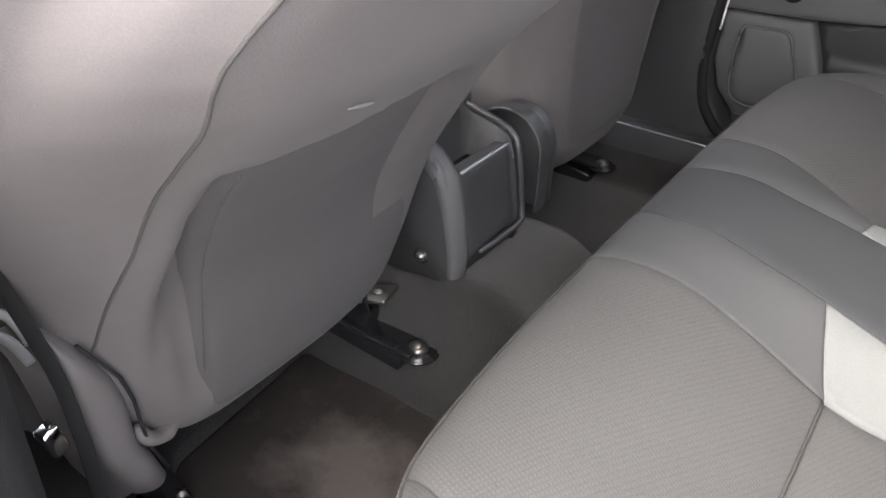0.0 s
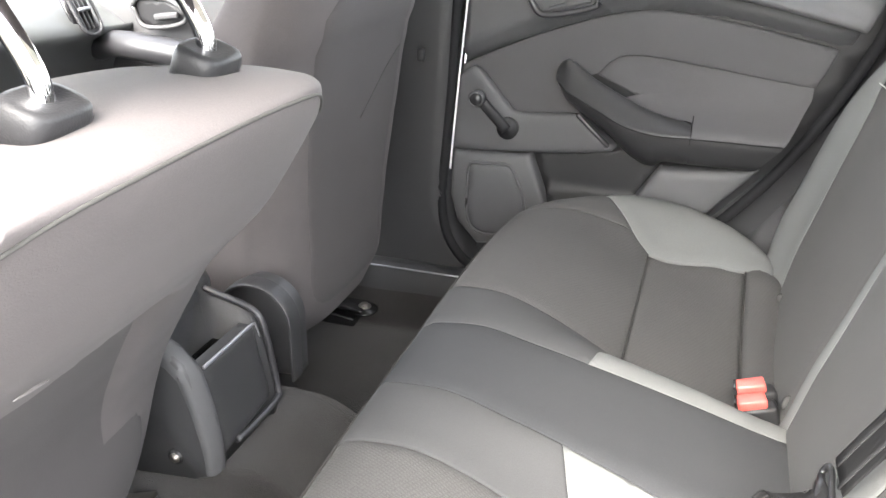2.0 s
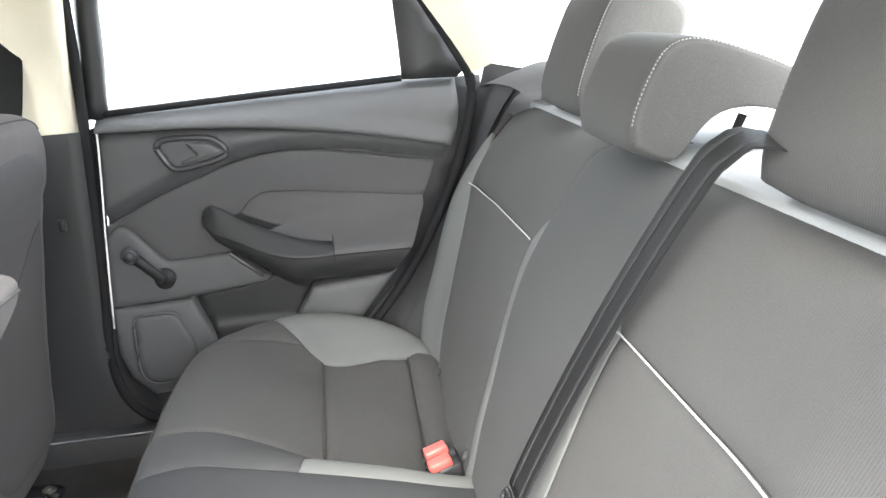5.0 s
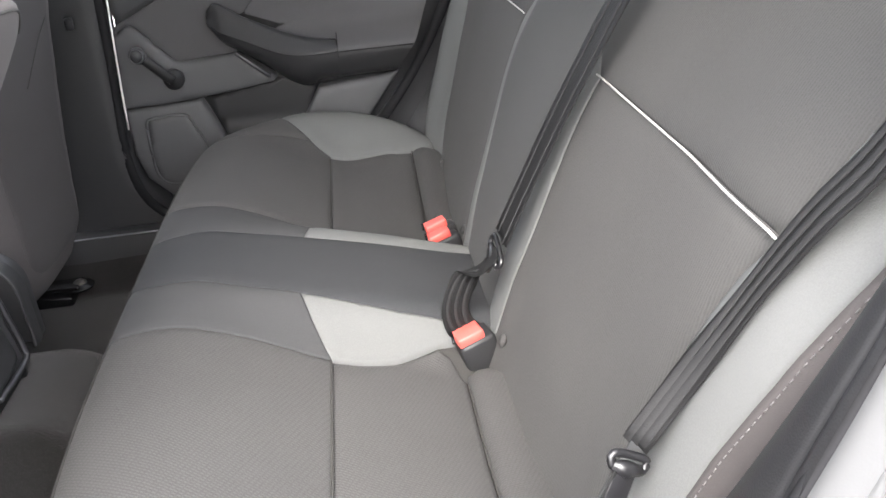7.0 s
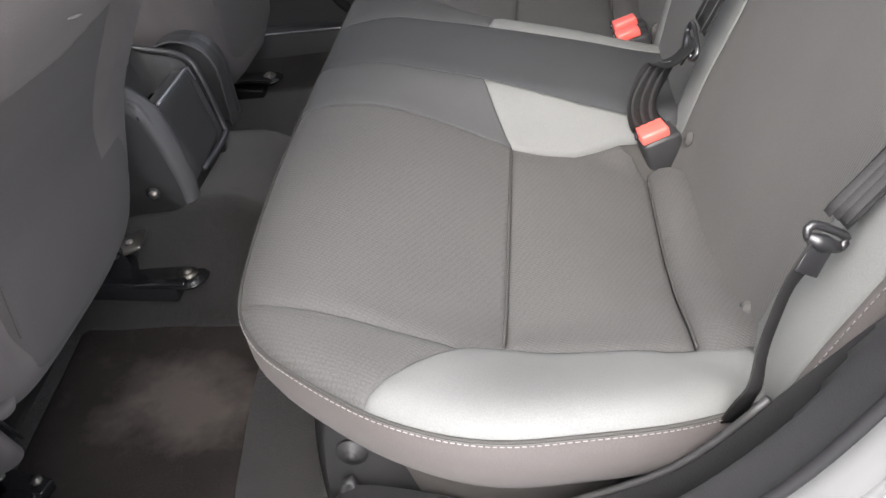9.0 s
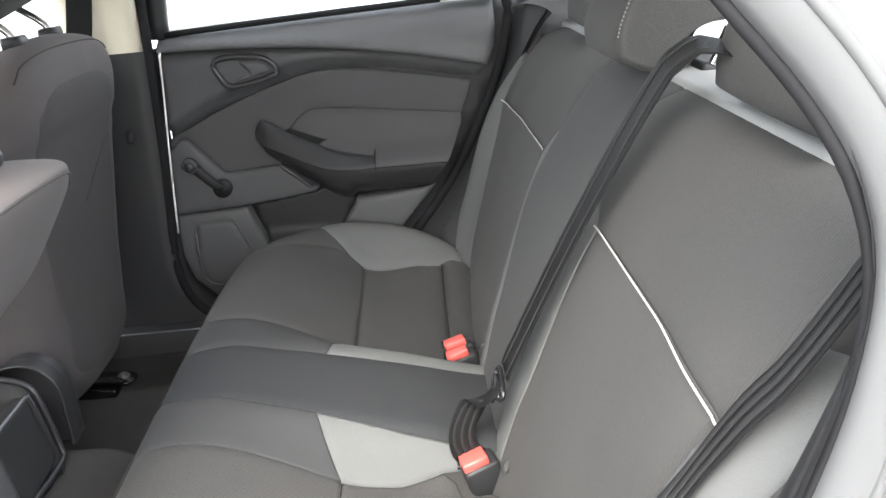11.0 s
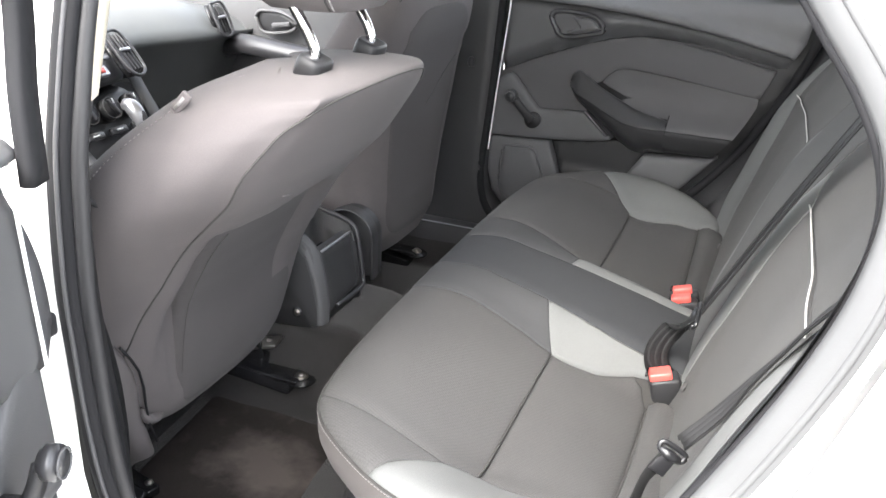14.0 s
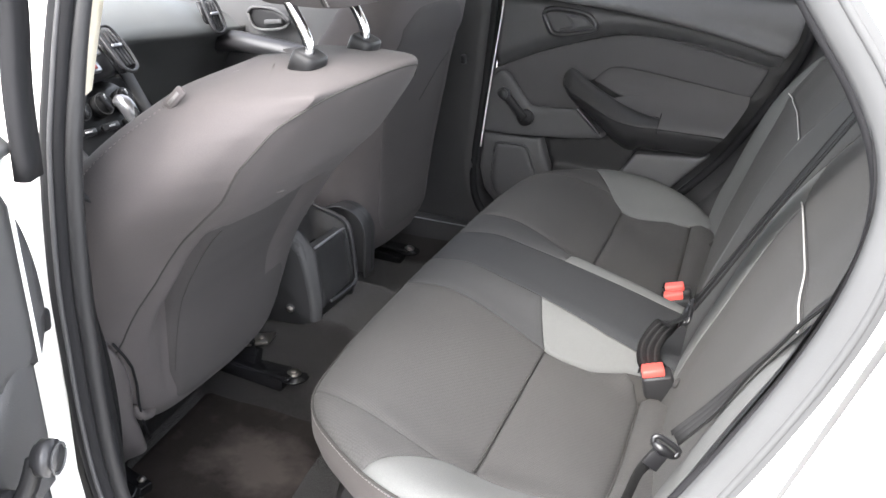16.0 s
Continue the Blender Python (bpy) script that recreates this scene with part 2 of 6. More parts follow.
def ribbon(path, width, thick, across, bm=None):
    """A strap along a path; across gives the direction of its width at each point (one vector or a list)."""
    bm = bm or bmesh.new()
    pts = [Vector(p) for p in path]
    rings = []
    for i, p in enumerate(pts):
        t = (pts[min(i + 1, len(pts) - 1)] - pts[max(i - 1, 0)]).normalized()
        a = Vector(across[i] if isinstance(across, list) else across).normalized()
        a = (a - t * a.dot(t)).normalized()
        n = a.cross(t).normalized()
        w = width[i] if isinstance(width, (list, tuple)) else width
        row = []
        for u, h in ((-0.5, 0.35), (-0.42, 1), (0, 1), (0.42, 1), (0.5, 0.35), (0.5, -0.35), (0.42, -1), (0, -1), (-0.42, -1), (-0.5, -0.35)):
            row.append(bm.verts.new(p + a * (u * w) + n * (h * thick / 2)))
        rings.append(row)
    for r, s in zip(rings, rings[1:]):
        for k in range(10):
            bm.faces.new((r[k], r[(k + 1) % 10], s[(k + 1) % 10], s[k]))
    bm.faces.new(rings[0])
    bm.faces.new(rings[-1])
    return bm


def block(size, at, bevel=0.004, turn=None, bm=None, segments=2):
    """A box with rounded edges."""
    bm2 = bmesh.new()
    bmesh.ops.create_cube(bm2, size=1.0)
    for v in bm2.verts:
        v.co = Vector((v.co.x * size[0], v.co.y * size[1], v.co.z * size[2]))
    if bevel:
        bmesh.ops.bevel(bm2, geom=bm2.edges[:], offset=bevel, segments=segments, affect="EDGES", profile=0.5)
    m = Matrix.Translation(at) @ (turn or Matrix.Identity(4))
    bmesh.ops.transform(bm2, matrix=m, verts=bm2.verts)
    if bm is None:
        return bm2
    me = bpy.data.meshes.new("join")
    bm2.to_mesh(me)
    bm2.free()
    bm.from_mesh(me)
    bpy.data.meshes.remove(me)
    return bm


def disc(radius, depth, at, axis="Y", bevel=0.002, sides=28, bm=None, turn=None):
    """A short round button or knob along an axis."""
    bm2 = bmesh.new()
    bmesh.ops.create_cone(bm2, cap_ends=True, segments=sides, radius1=radius, radius2=radius, depth=depth)
    if bevel:
        rim = [e for e in bm2.edges if abs(e.verts[0].co.z - e.verts[1].co.z) < 1e-6]
        bmesh.ops.bevel(bm2, geom=rim, offset=bevel, segments=2, affect="EDGES")
    r = {"Y": pose(0, 0, 0, 90), "X": pose(0, 0, 0, 0, 90), "Z": Matrix.Identity(4)}[axis]
    bmesh.ops.transform(bm2, matrix=Matrix.Translation(at) @ (turn or Matrix.Identity(4)) @ r, verts=bm2.verts)
    if bm is None:
        return bm2
    me = bpy.data.meshes.new("join")
    bm2.to_mesh(me)
    bm2.free()
    bm.from_mesh(me)
    bpy.data.meshes.remove(me)
    return bm


def skin(rows, closed=False, thick=0.0, bm=None):
    """A surface through rows of points; closed joins each row's ends."""
    bm = bm or bmesh.new()
    vs = [[bm.verts.new(Vector(p)) for p in r] for r in rows]
    n = len(vs[0])
    faces = []
    for a, b in zip(vs, vs[1:]):
        for k in range(n if closed else n - 1):
            faces.append(bm.faces.new((a[k], a[(k + 1) % n], b[(k + 1) % n], b[k])))
    if thick:
        bmesh.ops.recalc_face_normals(bm, faces=faces)
        bmesh.ops.solidify(bm, geom=faces, thickness=thick)
    return bm


def loft(rings, bm=None):
    """A closed body through closed rings, capped at both ends."""
    bm = bm or bmesh.new()
    vs = [[bm.verts.new(Vector(p)) for p in r] for r in rings]
    n = len(vs[0])
    for a, b in zip(vs, vs[1:]):
        for k in range(n):
            bm.faces.new((a[k], a[(k + 1) % n], b[(k + 1) % n], b[k]))
    for r in (vs[0], vs[-1]):
        c = bm.verts.new(sum((v.co for v in r), Vector()) / n)
        for k in range(n):
            bm.faces.new((r[k], r[(k + 1) % n], c))
    return bm


def inside(poly, p):
    x, y = p
    hit = False
    for (x1, y1), (x2, y2) in zip(poly, poly[1:] + poly[:1]):
        if (y1 > y) != (y2 > y) and x < (x2 - x1) * (y - y1) / (y2 - y1) + x1:
            hit = not hit
    return hit


def edge_distance(poly, pts):
    """How far each point lies from the outline."""
    pts = np.array(pts, float)
    best = np.full(len(pts), 1e9)
    for a, b in zip(poly, poly[1:] + poly[:1]):
        a, b = np.array(a, float), np.array(b, float)
        ab = b - a
        k = np.clip(((pts - a) @ ab) / max(ab @ ab, 1e-12), 0, 1)
        best = np.minimum(best, np.linalg.norm(pts - (a + k[:, None] * ab), axis=1))
    return best


def dense(poly, step):
    """The outline with points no further apart than step."""
    out = []
    for a, b in zip(poly, poly[1:] + poly[:1]):
        a, b = np.array(a, float), np.array(b, float)
        n = max(1, int(math.ceil(np.linalg.norm(b - a) / step)))
        out += [tuple(a + (b - a) * i / n) for i in range(n)]
    return out


def panel(poly, place, step, thick, seam=0.0, seam_width=0.006, puff=0.0, puff_width=0.02, bm=None):
    """A padded panel: the flat outline poly is filled with a fine net, place(u, v, h) puts it into space with h along the normal;
    seam draws its rim in, puff rounds it; its rim is turned down by thick."""
    from mathutils import geometry
    poly = dense([tuple(p) for p in poly], step)
    us, vs = [p[0] for p in poly], [p[1] for p in poly]
    grid = []
    for i, u in enumerate(np.arange(min(us) + step / 2, max(us), step)):
        for v in np.arange(min(vs) + step * (0.25 + 0.5 * (i % 2)), max(vs), step):
            if inside(poly, (u, v)):
                grid.append((float(u), float(v)))
    if grid:
        dist = edge_distance(poly, grid)
        grid = [g for g, dd in zip(grid, dist) if dd > step * 0.45]
    for ring in (seam_width * 0.5, seam_width * 1.2):
        if seam and seam_width < step * 1.5:
            arr = np.array(poly)
            nxt, prv = np.roll(arr, -1, 0), np.roll(arr, 1, 0)
            tang = nxt - prv
            nrm = np.stack([-tang[:, 1], tang[:, 0]], 1)
            nrm /= np.maximum(np.linalg.norm(nrm, axis=1), 1e-9)[:, None]
            for sgn in (1, -1):
                cand = [tuple(q) for q in arr + sgn * nrm * ring]
                dd = edge_distance(poly, cand)
                grid += [(float(q[0]), float(q[1])) for q, d0 in zip(cand, dd) if inside(poly, q) and d0 > ring * 0.8]
    verts = [Vector(p) for p in poly + grid]
    edges = [(i, (i + 1) % len(poly)) for i in range(len(poly))]
    co, _, faces, _, _, _ = geometry.delaunay_2d_cdt(verts, edges, [], 1, 1e-6)
    pts = [tuple(c) for c in co]
    dist = edge_distance(poly, pts)
    bm = bm or bmesh.new()
    top = []
    for (u, v), d in zip(pts, dist):
        h = -seam * math.exp(-(d / seam_width) ** 2) if seam else 0.0
        if puff:
            k = min(1.0, d / puff_width)
            h += puff * (math.sqrt(max(0.0, 1 - (1 - k) ** 2)) - 1)
        top.append(bm.verts.new(Vector(place(u, v, h))))
    for f in faces:
        try:
            bm.faces.new([top[i] for i in f])
        except ValueError:
            pass
    if thick:
        rim = [e for e in bm.edges if len(e.link_faces) == 1]
        low = {}
        for i, (u, v) in enumerate(pts):
            if dist[i] < 1e-5:
                low[top[i]] = bm.verts.new(Vector(place(u, v, -thick - seam - puff)))
        for e in rim:
            a, b = e.verts
            if a in low and b in low:
                bm.faces.new((a, b, low[b], low[a]))
    return bm


def smooth01(a, b, x):
    t = min(1.0, max(0.0, (x - a) / (b - a)))
    return t * t * (3 - 2 * t)


# ---- rear bench: cushion ----
OUT_X = curve_at([(-0.05, 0.385), (-0.01, 0.398), (0.03, 0.410), (0.07, 0.406), (0.12, 0.390), (0.17, 0.366), (0.22, 0.340), (0.30, 0.312), (0.37, 0.286), (0.45, 0.270)])
MID_X = curve_at([(-0.05, 0.388), (-0.01, 0.402), (0.03, 0.415), (0.07, 0.413), (0.12, 0.402), (0.19, 0.388), (0.30, 0.360), (0.38, 0.336), (0.45, 0.320)])
# the stitched outline of the cushion from the rear corner round the front: x, |y|, z
RIM = spline([(0.405, 0.540, 0.335), (0.38, 0.562, 0.348), (0.335, 0.588, 0.364), (0.28, 0.606, 0.377), (0.229, 0.615, 0.383), (0.185, 0.611, 0.387), (0.136, 0.591, 0.388), (0.08, 0.553, 0.388), (0.042, 0.518, 0.387), (0.018, 0.474, 0.386), (0.008, 0.41, 0.387), (0.002, 0.30, 0.390), (0.000, 0.15, 0.392), (0.000, 0.0, 0.392)], 60)
RIM_PLAN = [(p[0], -p[1]) for p in RIM] + [(p[0], p[1]) for p in RIM[-2::-1]]
RIM_Z = [p[2] for p in RIM] + [p[2] for p in RIM[-2::-1]]
RIM_A, RIM_B = np.array(RIM_PLAN[:-1]), np.array(RIM_PLAN[1:])
RIM_ZA, RIM_ZB = np.array(RIM_Z[:-1]), np.array(RIM_Z[1:])


def to_rim(x, y):
    """How far the point is from the stitched outline, and the outline's height there."""
    p = np.array((x, y))
    ab = RIM_B - RIM_A
    k = np.clip(((p - RIM_A) * ab).sum(1) / (ab * ab).sum(1), 0, 1)
    d = np.linalg.norm(RIM_A + k[:, None] * ab - p, axis=1)
    i = int(d.argmin())
    return float(d[i]), float(RIM_ZA[i] + (RIM_ZB[i] - RIM_ZA[i]) * k[i])


def cushion_z(x, y):
    """The height of the bench's top."""
    k = smooth01(0.165, 0.085, abs(y))
    z = OUT_X(x) * (1 - k) + MID_X(x) * k
    z += 0.030 * smooth01(0.24, 0.365, x) * smooth01(0.28, 0.48, abs(y))
    d, rim = to_rim(x, y)
    t = smooth01(0.0, 0.115 + 0.05 * smooth01(0.10, 0.20, x), d)
    z = (rim + 0.013) * (1 - t) + z * t
    return z - 0.013 * (1 - math.sqrt(max(0.0, 1 - (1 - min(1.0, d / 0.028)) ** 2)))


def on_cushion(x, y, h):
    return (x, y, cushion_z(x, y) + h)


def mirrored(poly, side):
    return [(u, v * side) for u, v in poly]


bench = empty("rear_seat_cushion", (0.2, 0.0, 0.08), "grey cloth rear bench cushion with pale grey patches", "car seat")
L1 = [tuple(p) for p in spline([(0.0004, 0.170), (0.03, 0.166), (0.10, 0.163), (0.17, 0.162), (0.222, 0.162)], 12)]
L2 = [tuple(p) for p in spline([(0.000, 0.064), (0.03, 0.068), (0.10, 0.075), (0.194, 0.090)], 10)]
L2_FAR = [tuple(p) for p in spline([(0.000, 0.064), (0.03, 0.066), (0.10, 0.065), (0.194, 0.061)], 10)]
LIGHT_IN = [tuple(p) for p in spline([(0.135, 0.590), (0.155, 0.562), (0.177, 0.533), (0.203, 0.502), (0.226, 0.488)], 10)]
FACET = [tuple(p) for p in spline([(0.0205, 0.479), (0.07, 0.494), (0.13, 0.507), (0.165, 0.512), LIGHT_IN[6]], 10)]
LIGHT_REAR = [tuple(p) for p in spline([(0.226, 0.487), (0.27, 0.487), (0.33, 0.490), (0.405, 0.488)], 8)]

for side, word in ((-1, "near"), (1, "far")):
    # front panel, between the middle and the facet seam
    corner = [q for q in [(p[0], p[1]) for p in RIM] if q[1] < 0.474 and q[1] > 0.176]
    poly = L1[::-1] + corner[::-1] + FACET + LIGHT_IN[7:9] + [(0.222, 0.488)]
    ob = piece("front_panel", panel(mirrored(poly, side), on_cushion, 0.013, 0.006, seam=0.004), CLOTH_DARK, bench, "ribbed dark grey cloth")
    # facet at the corner
    outer = [q for q in [(p[0], p[1]) for p in RIM] if q[1] > 0.482 and q[0] < 0.133]
    poly = [FACET[0]] + outer[::-1] + LIGHT_IN[:7] + FACET[::-1][1:-1]
    piece("corner_panel", panel(mirrored(poly, side), on_cushion, 0.012, 0.006, seam=0.003), CLOTH_DARK, bench, "ribbed dark grey cloth")
    # pale bolster
    outer = [q for q in [(p[0], p[1]) for p in RIM] if q[0] > 0.137 and q[1] > 0.5]
    poly = LIGHT_IN + LIGHT_REAR[1:] + outer
    piece("side_bolster", panel(mirrored(poly, side), on_cushion, 0.013, 0.006, seam=0.003), CLOTH_LIGHT, bench, "pale grey cloth")
    # seat insert behind the cross seam
    poly = [(0.222, 0.163), (0.222, 0.487)] + LIGHT_REAR[1:6] + [(0.365, 0.489), (0.365, 0.166), (0.352, 0.137), (0.338, 0.131), (0.29, 0.153), (0.25, 0.161)]
    piece("insert_panel", panel(mirrored(poly, side), on_cushion, 0.013, 0.006, seam=0.0035, puff=0.003, puff_width=0.03), CLOTH_DARK, bench, "ribbed dark grey cloth")
    # rolled strip at the rear
    def roll(x, y, h):
        k = (x - 0.366) / 0.05
        return (x, y, cushion_z(0.366, y) - 0.004 + 0.016 * smooth01(0.512, 0.455, abs(y)) * math.sqrt(max(0, 1 - (1 - min(1, k * 2)) ** 2)) - 0.020 * max(0, k - 0.5) + h)
    poly = [(0.367, 0.158), (0.367, 0.492), (0.380, 0.510), (0.425, 0.510), (0.425, 0.165)]
    piece("rear_roll", panel(mirrored(poly, side), roll, 0.012, 0.006, seam=0.003), CLOTH_DARK, bench, "ribbed dark grey cloth")
    # charcoal wedge in front of the pale patch
    border, tip, rear = (L2, 0.090, 0.108) if side < 0 else (L2_FAR, 0.061, 0.066)
    poly = border[:-1] + [(0.194, tip), (0.205, 0.122), (0.222, 0.162)] + L1[::-1][1:]
    piece("wedge_panel", panel(mirrored(poly, side), on_cushion, 0.013, 0.006, seam=0.002), CLOTH_WEDGE, bench, "slate grey cloth")
    poly = [(0.194, tip + 0.0005), (0.205, 0.122), (0.222, 0.162), (0.25, 0.160), (0.29, 0.152), (0.338, 0.130), (0.365, 0.124), (0.41, 0.122), (0.41, rear), (0.30, rear - 0.004)]
    piece("pale_panel", panel(mirrored(poly, side), on_cushion, 0.012, 0.006, seam=0.002), CLOTH_LIGHT, bench, "pale grey cloth patch")
poly = [(p[0], -p[1]) for p in L2] + [(0.30, -0.104), (0.41, -0.108), (0.41, 0.066), (0.30, 0.062)] + L2_FAR[::-1]
piece("middle_panel", panel(poly, on_cushion, 0.016, 0.006, seam=0.002), CLOTH_CENTRE, bench, "charcoal cloth")

core = [tuple(p) for p in RIM_PLAN[2:-2]]
piece("foam_core", panel(core, lambda x, y, h: (x, y, cushion_z(x, y) - 0.011 + h), 0.03, 0.02), SEAM_DARK, bench, "dark lining under the panels")
# thin dark tubes stand in for the shade sunk in the cross seams
for side in (-1, 1):
    for x, y0, y1 in ((0.2220, 0.168, 0.484), (0.3662, 0.172, 0.486)):
        piece("seam_line", tube([(x, side * y, cushion_z(x, y) - 0.0016) for y in np.linspace(y0, y1, 24)], 0.0013, 5), SEAM_DARK, bench, "dark line for the seam's shade")
# skirt below the stitched rim, and the rim itself
rim3 = [Vector((p[0], -p[1], p[2])) for p in RIM] + [Vector((p[0], p[1], p[2])) for p in RIM[-2::-1]]
rows = []
for k, (drop, draw) in enumerate(((0.004, 0.0), (0.012, -0.002), (0.030, -0.001), (0.052, 0.008), (0.075, 0.024), (0.098, 0.046), (0.13, 0.070), (0.26, 0.090))):
    row = []
    for i, p in enumerate(rim3):
        inward = Vector((0.19 - p.x, -p.y * 0.9, 0)).normalized()
        row.append((p.x + inward.x * draw, p.y + inward.y * draw, p.z - drop))
    rows.append(row)
piece("skirt", skin(rows), CLOTH_TRIM, bench, "taupe cloth side")
piece("rim_piping", tube([p + Vector((0, 0, -0.001)) for p in rim3], 0.0016, 6), SEAM_DARK, bench, "dark grey piping")
stitches = [bmesh.new(), bmesh.new()]
for a, b in zip(rim3, rim3[1:]):
    seg = b - a
    n = max(1, int(round(seg.length / 0.0048)))
    for j in range(n):
        if abs(a.y) < 0.10 and a.x < 0.01:
            continue
        p, q = a + seg * (j + 0.15) / n, a + seg * (j + 0.78) / n
        out = Vector((p.x - 0.19, p.y * 0.9, 0)).normalized()
        off = out * 0.0026 + Vector((0, 0, -0.0024))
        tube([p + off, q + off], 0.00040, 5, bm=stitches[0 if p.y < 0 else 1])
for stitch in stitches:
    piece("stitching", stitch, THREAD, bench, "pale thread stitching")

# ---- rear bench: backrests ----
LEAN = radians(23.5)
SB0 = Vector((0.404, 0.0, 0.290))
SBU = Vector((math.sin(LEAN), 0, math.cos(LEAN)))
SBN = Vector((-math.cos(LEAN), 0, math.sin(LEAN)))


BOLSTER_NEAR = [(0.488, -0.03), (0.533, 0.02), (0.553, 0.06), (0.569, 0.14), (0.585, 0.212), (0.601, 0.263), (0.611, 0.30), (0.622, 0.36), (0.628, 0.43)]
BOLSTER_FAR = [(0.488, -0.03), (0.535, 0.02), (0.560, 0.06), (0.577, 0.12), (0.590, 0.25), (0.596, 0.36), (0.600, 0.43)]


def rim_at(line, s):
    return float(np.interp(s, [p[1] for p in line], [p[0] for p in line]))


def back_h(y, s):
    """How far the backrest's face stands out."""
    a = abs(y)
    h = 0.012 * smooth01(0.0, 0.12, s) * smooth01(0.5, 0.30, s)
    h += 0.014 * smooth01(0.08, 0.30, s) * smooth01(0.53, 0.40, s)
    h += 0.008 * smooth01(0.38, 0.50, a) * smooth01(-0.05, 0.1, s) * smooth01(0.52, 0.34, s)
    out = rim_at(BOLSTER_NEAR if y < 0 else BOLSTER_FAR, s)
    h += 0.019 * smooth01(-0.085, -0.012, a - out) * smooth01(-0.06, 0.05, s) * smooth01(0.50, 0.28, s)
    h -= 0.062 * smooth01(-0.006, 0.06, a - out) + (0.010 * smooth01(-0.05, 0.0, a - out) if y < 0 else 0.0)
    h += 0.010 * smooth01(0.19, 0.11, a) * smooth01(0.44, 0.30, s)
    h -= 0.035 * smooth01(0.455, 0.515, s) ** 2
    return h


def on_back(y, s, h):
    return SB0 + Vector((0, y, 0)) + SBU * s + SBN * (h + back_h(y, s))


def back_panel(name, poly, material, thing, label, seam=0.003, step=0.014, puff=0.0):
    return piece(name, panel(poly, on_back, step, 0.008, seam=seam, puff=puff), material, thing, label)


TOP = 0.507
PIP_S = 0.340
back_near = empty("split_bench", (0.5, -0.35, 0.08), "wide grey cloth rear backrest with white piping", "car seat", "rear backrests")
back_far = empty("split_bench", (0.5, 0.35, 0.08), "narrow grey cloth rear backrest with white piping", "car seat", "rear backrests")
BOLSTER_IN = [tuple(p) for p in spline([(0.442, -0.03), (0.462, 0.06), (0.492, 0.18), (0.525, 0.30), (0.545, PIP_S), (0.560, 0.41)], 12)]
for side, thing, outline in ((-1, back_near, BOLSTER_NEAR), (1, back_far, BOLSTER_FAR)):
    bolster_out = [tuple(p) for p in spline(outline, 14)]
    wide = outline[-1][0] - 0.600
    strip_out = [tuple(p) for p in spline([(0.118, -0.03), (0.128, 0.05), (0.146, 0.16), (0.160, 0.26), (0.170, PIP_S)], 10)]
    strip_in = [tuple(p) for p in spline([(0.075, -0.03), (0.082, 0.05), (0.098, 0.16), (0.114, 0.27), (0.122, 0.385)], 10)]
    if side > 0:
        strip_in = [(v + 0.012, s) for v, s in strip_in]
    lower = strip_out + [(0.545, PIP_S)] + BOLSTER_IN[::-1][2:]
    back_panel("lower_panel", [(v * side, s) for v, s in lower], CLOTH_BACK, thing, "ribbed grey cloth")
    upper = [(0.170, PIP_S), (0.122, 0.385), (0.122, TOP)] + [(0.30, TOP + 0.002), (0.50, TOP), (0.545, TOP - 0.012), (0.562, TOP - 0.05), (0.560, 0.41), (0.545, PIP_S)]
    back_panel("upper_panel", [(v * side, s) for v, s in upper], CLOTH_UPPER, thing, "dark grey cloth")
    pale = strip_in + strip_out[::-1]
    back_panel("pale_strip", [(v * side, s) for v, s in pale], CLOTH_LIGHT, thing, "pale grey cloth", seam=0.002)
    bol = BOLSTER_IN + bolster_out[::-1]
    back_panel("side_bolster", [(v * side, s) for v, s in bol], CLOTH_LIGHT, thing, "pale grey cloth", seam=0.002)
    edge = bolster_out + [(0.600 + wide, 0.47), (0.640 + wide, 0.44), (0.650 + wide, 0.36), (0.640 + wide / 2, 0.27), (0.610, 0.15), (0.570, 0.05), (0.535, -0.03)]
    back_panel("side_panel", [(v * side, s) for v, s in edge], CLOTH_TRIM, thing, "taupe cloth side")
    pip = [on_back(v * side, s, 0.0015) for v, s in spline([(0.168, PIP_S + 0.002), (0.30, PIP_S + 0.001), (0.46, PIP_S), (0.546, PIP_S - 0.001)], 30)]
    piece("piping", tube(pip, 0.0010, 8), PIPING, thing, "white piping")
    # stitching of the outer bolster and the top seam
    for line, off in ((bolster_out, 0.006), ([(0.545, TOP + 0.0), (0.50, TOP + 0.0), (0.30, TOP + 0.002), (0.13, TOP)], 0.0)):
        stitch = bmesh.new()
        pts = [Vector(on_back((v + off) * side, s, 0.0005)) for v, s in spline(line, 40)]
        for a, b in zip(pts, pts[1:]):
            n = max(1, int(round((b - a).length / 0.0065)))
            for j in range(n):
                tube([a + (b - a) * (j + 0.2) / n, a + (b - a) * (j + 0.75) / n], 0.0004, 5, bm=stitch)
        piece("stitching", stitch, THREAD, thing, "pale thread stitching")
    # shoulder over the top, down the back
    rows = []
    for k in range(9):
        a = math.pi * k / 8 * 0.9
        rows.append([SB0 + Vector((0, v * side, 0)) + SBU * (TOP - 0.004 + 0.016 * math.sin(a)) + SBN * (back_h(v, TOP) - 0.055 + 0.053 * math.cos(a)) for v in np.linspace(0.115 if side > 0 else 0.122, 0.60, 24)])
    rows.append([Vector(p) - SBU * 0.45 for p in rows[-1]])
    piece("shoulder", skin(rows), CLOTH_UPPER, thing, "dark grey cloth top")
back_panel("lining", [(-0.52, -0.03), (-0.61, 0.30), (-0.61, 0.44), (-0.54, 0.50), (-0.13, 0.50), (-0.10, -0.03)], SEAM_DARK, back_near, "dark lining under the panels", seam=0.0, step=0.04).location -= SBN * 0.012
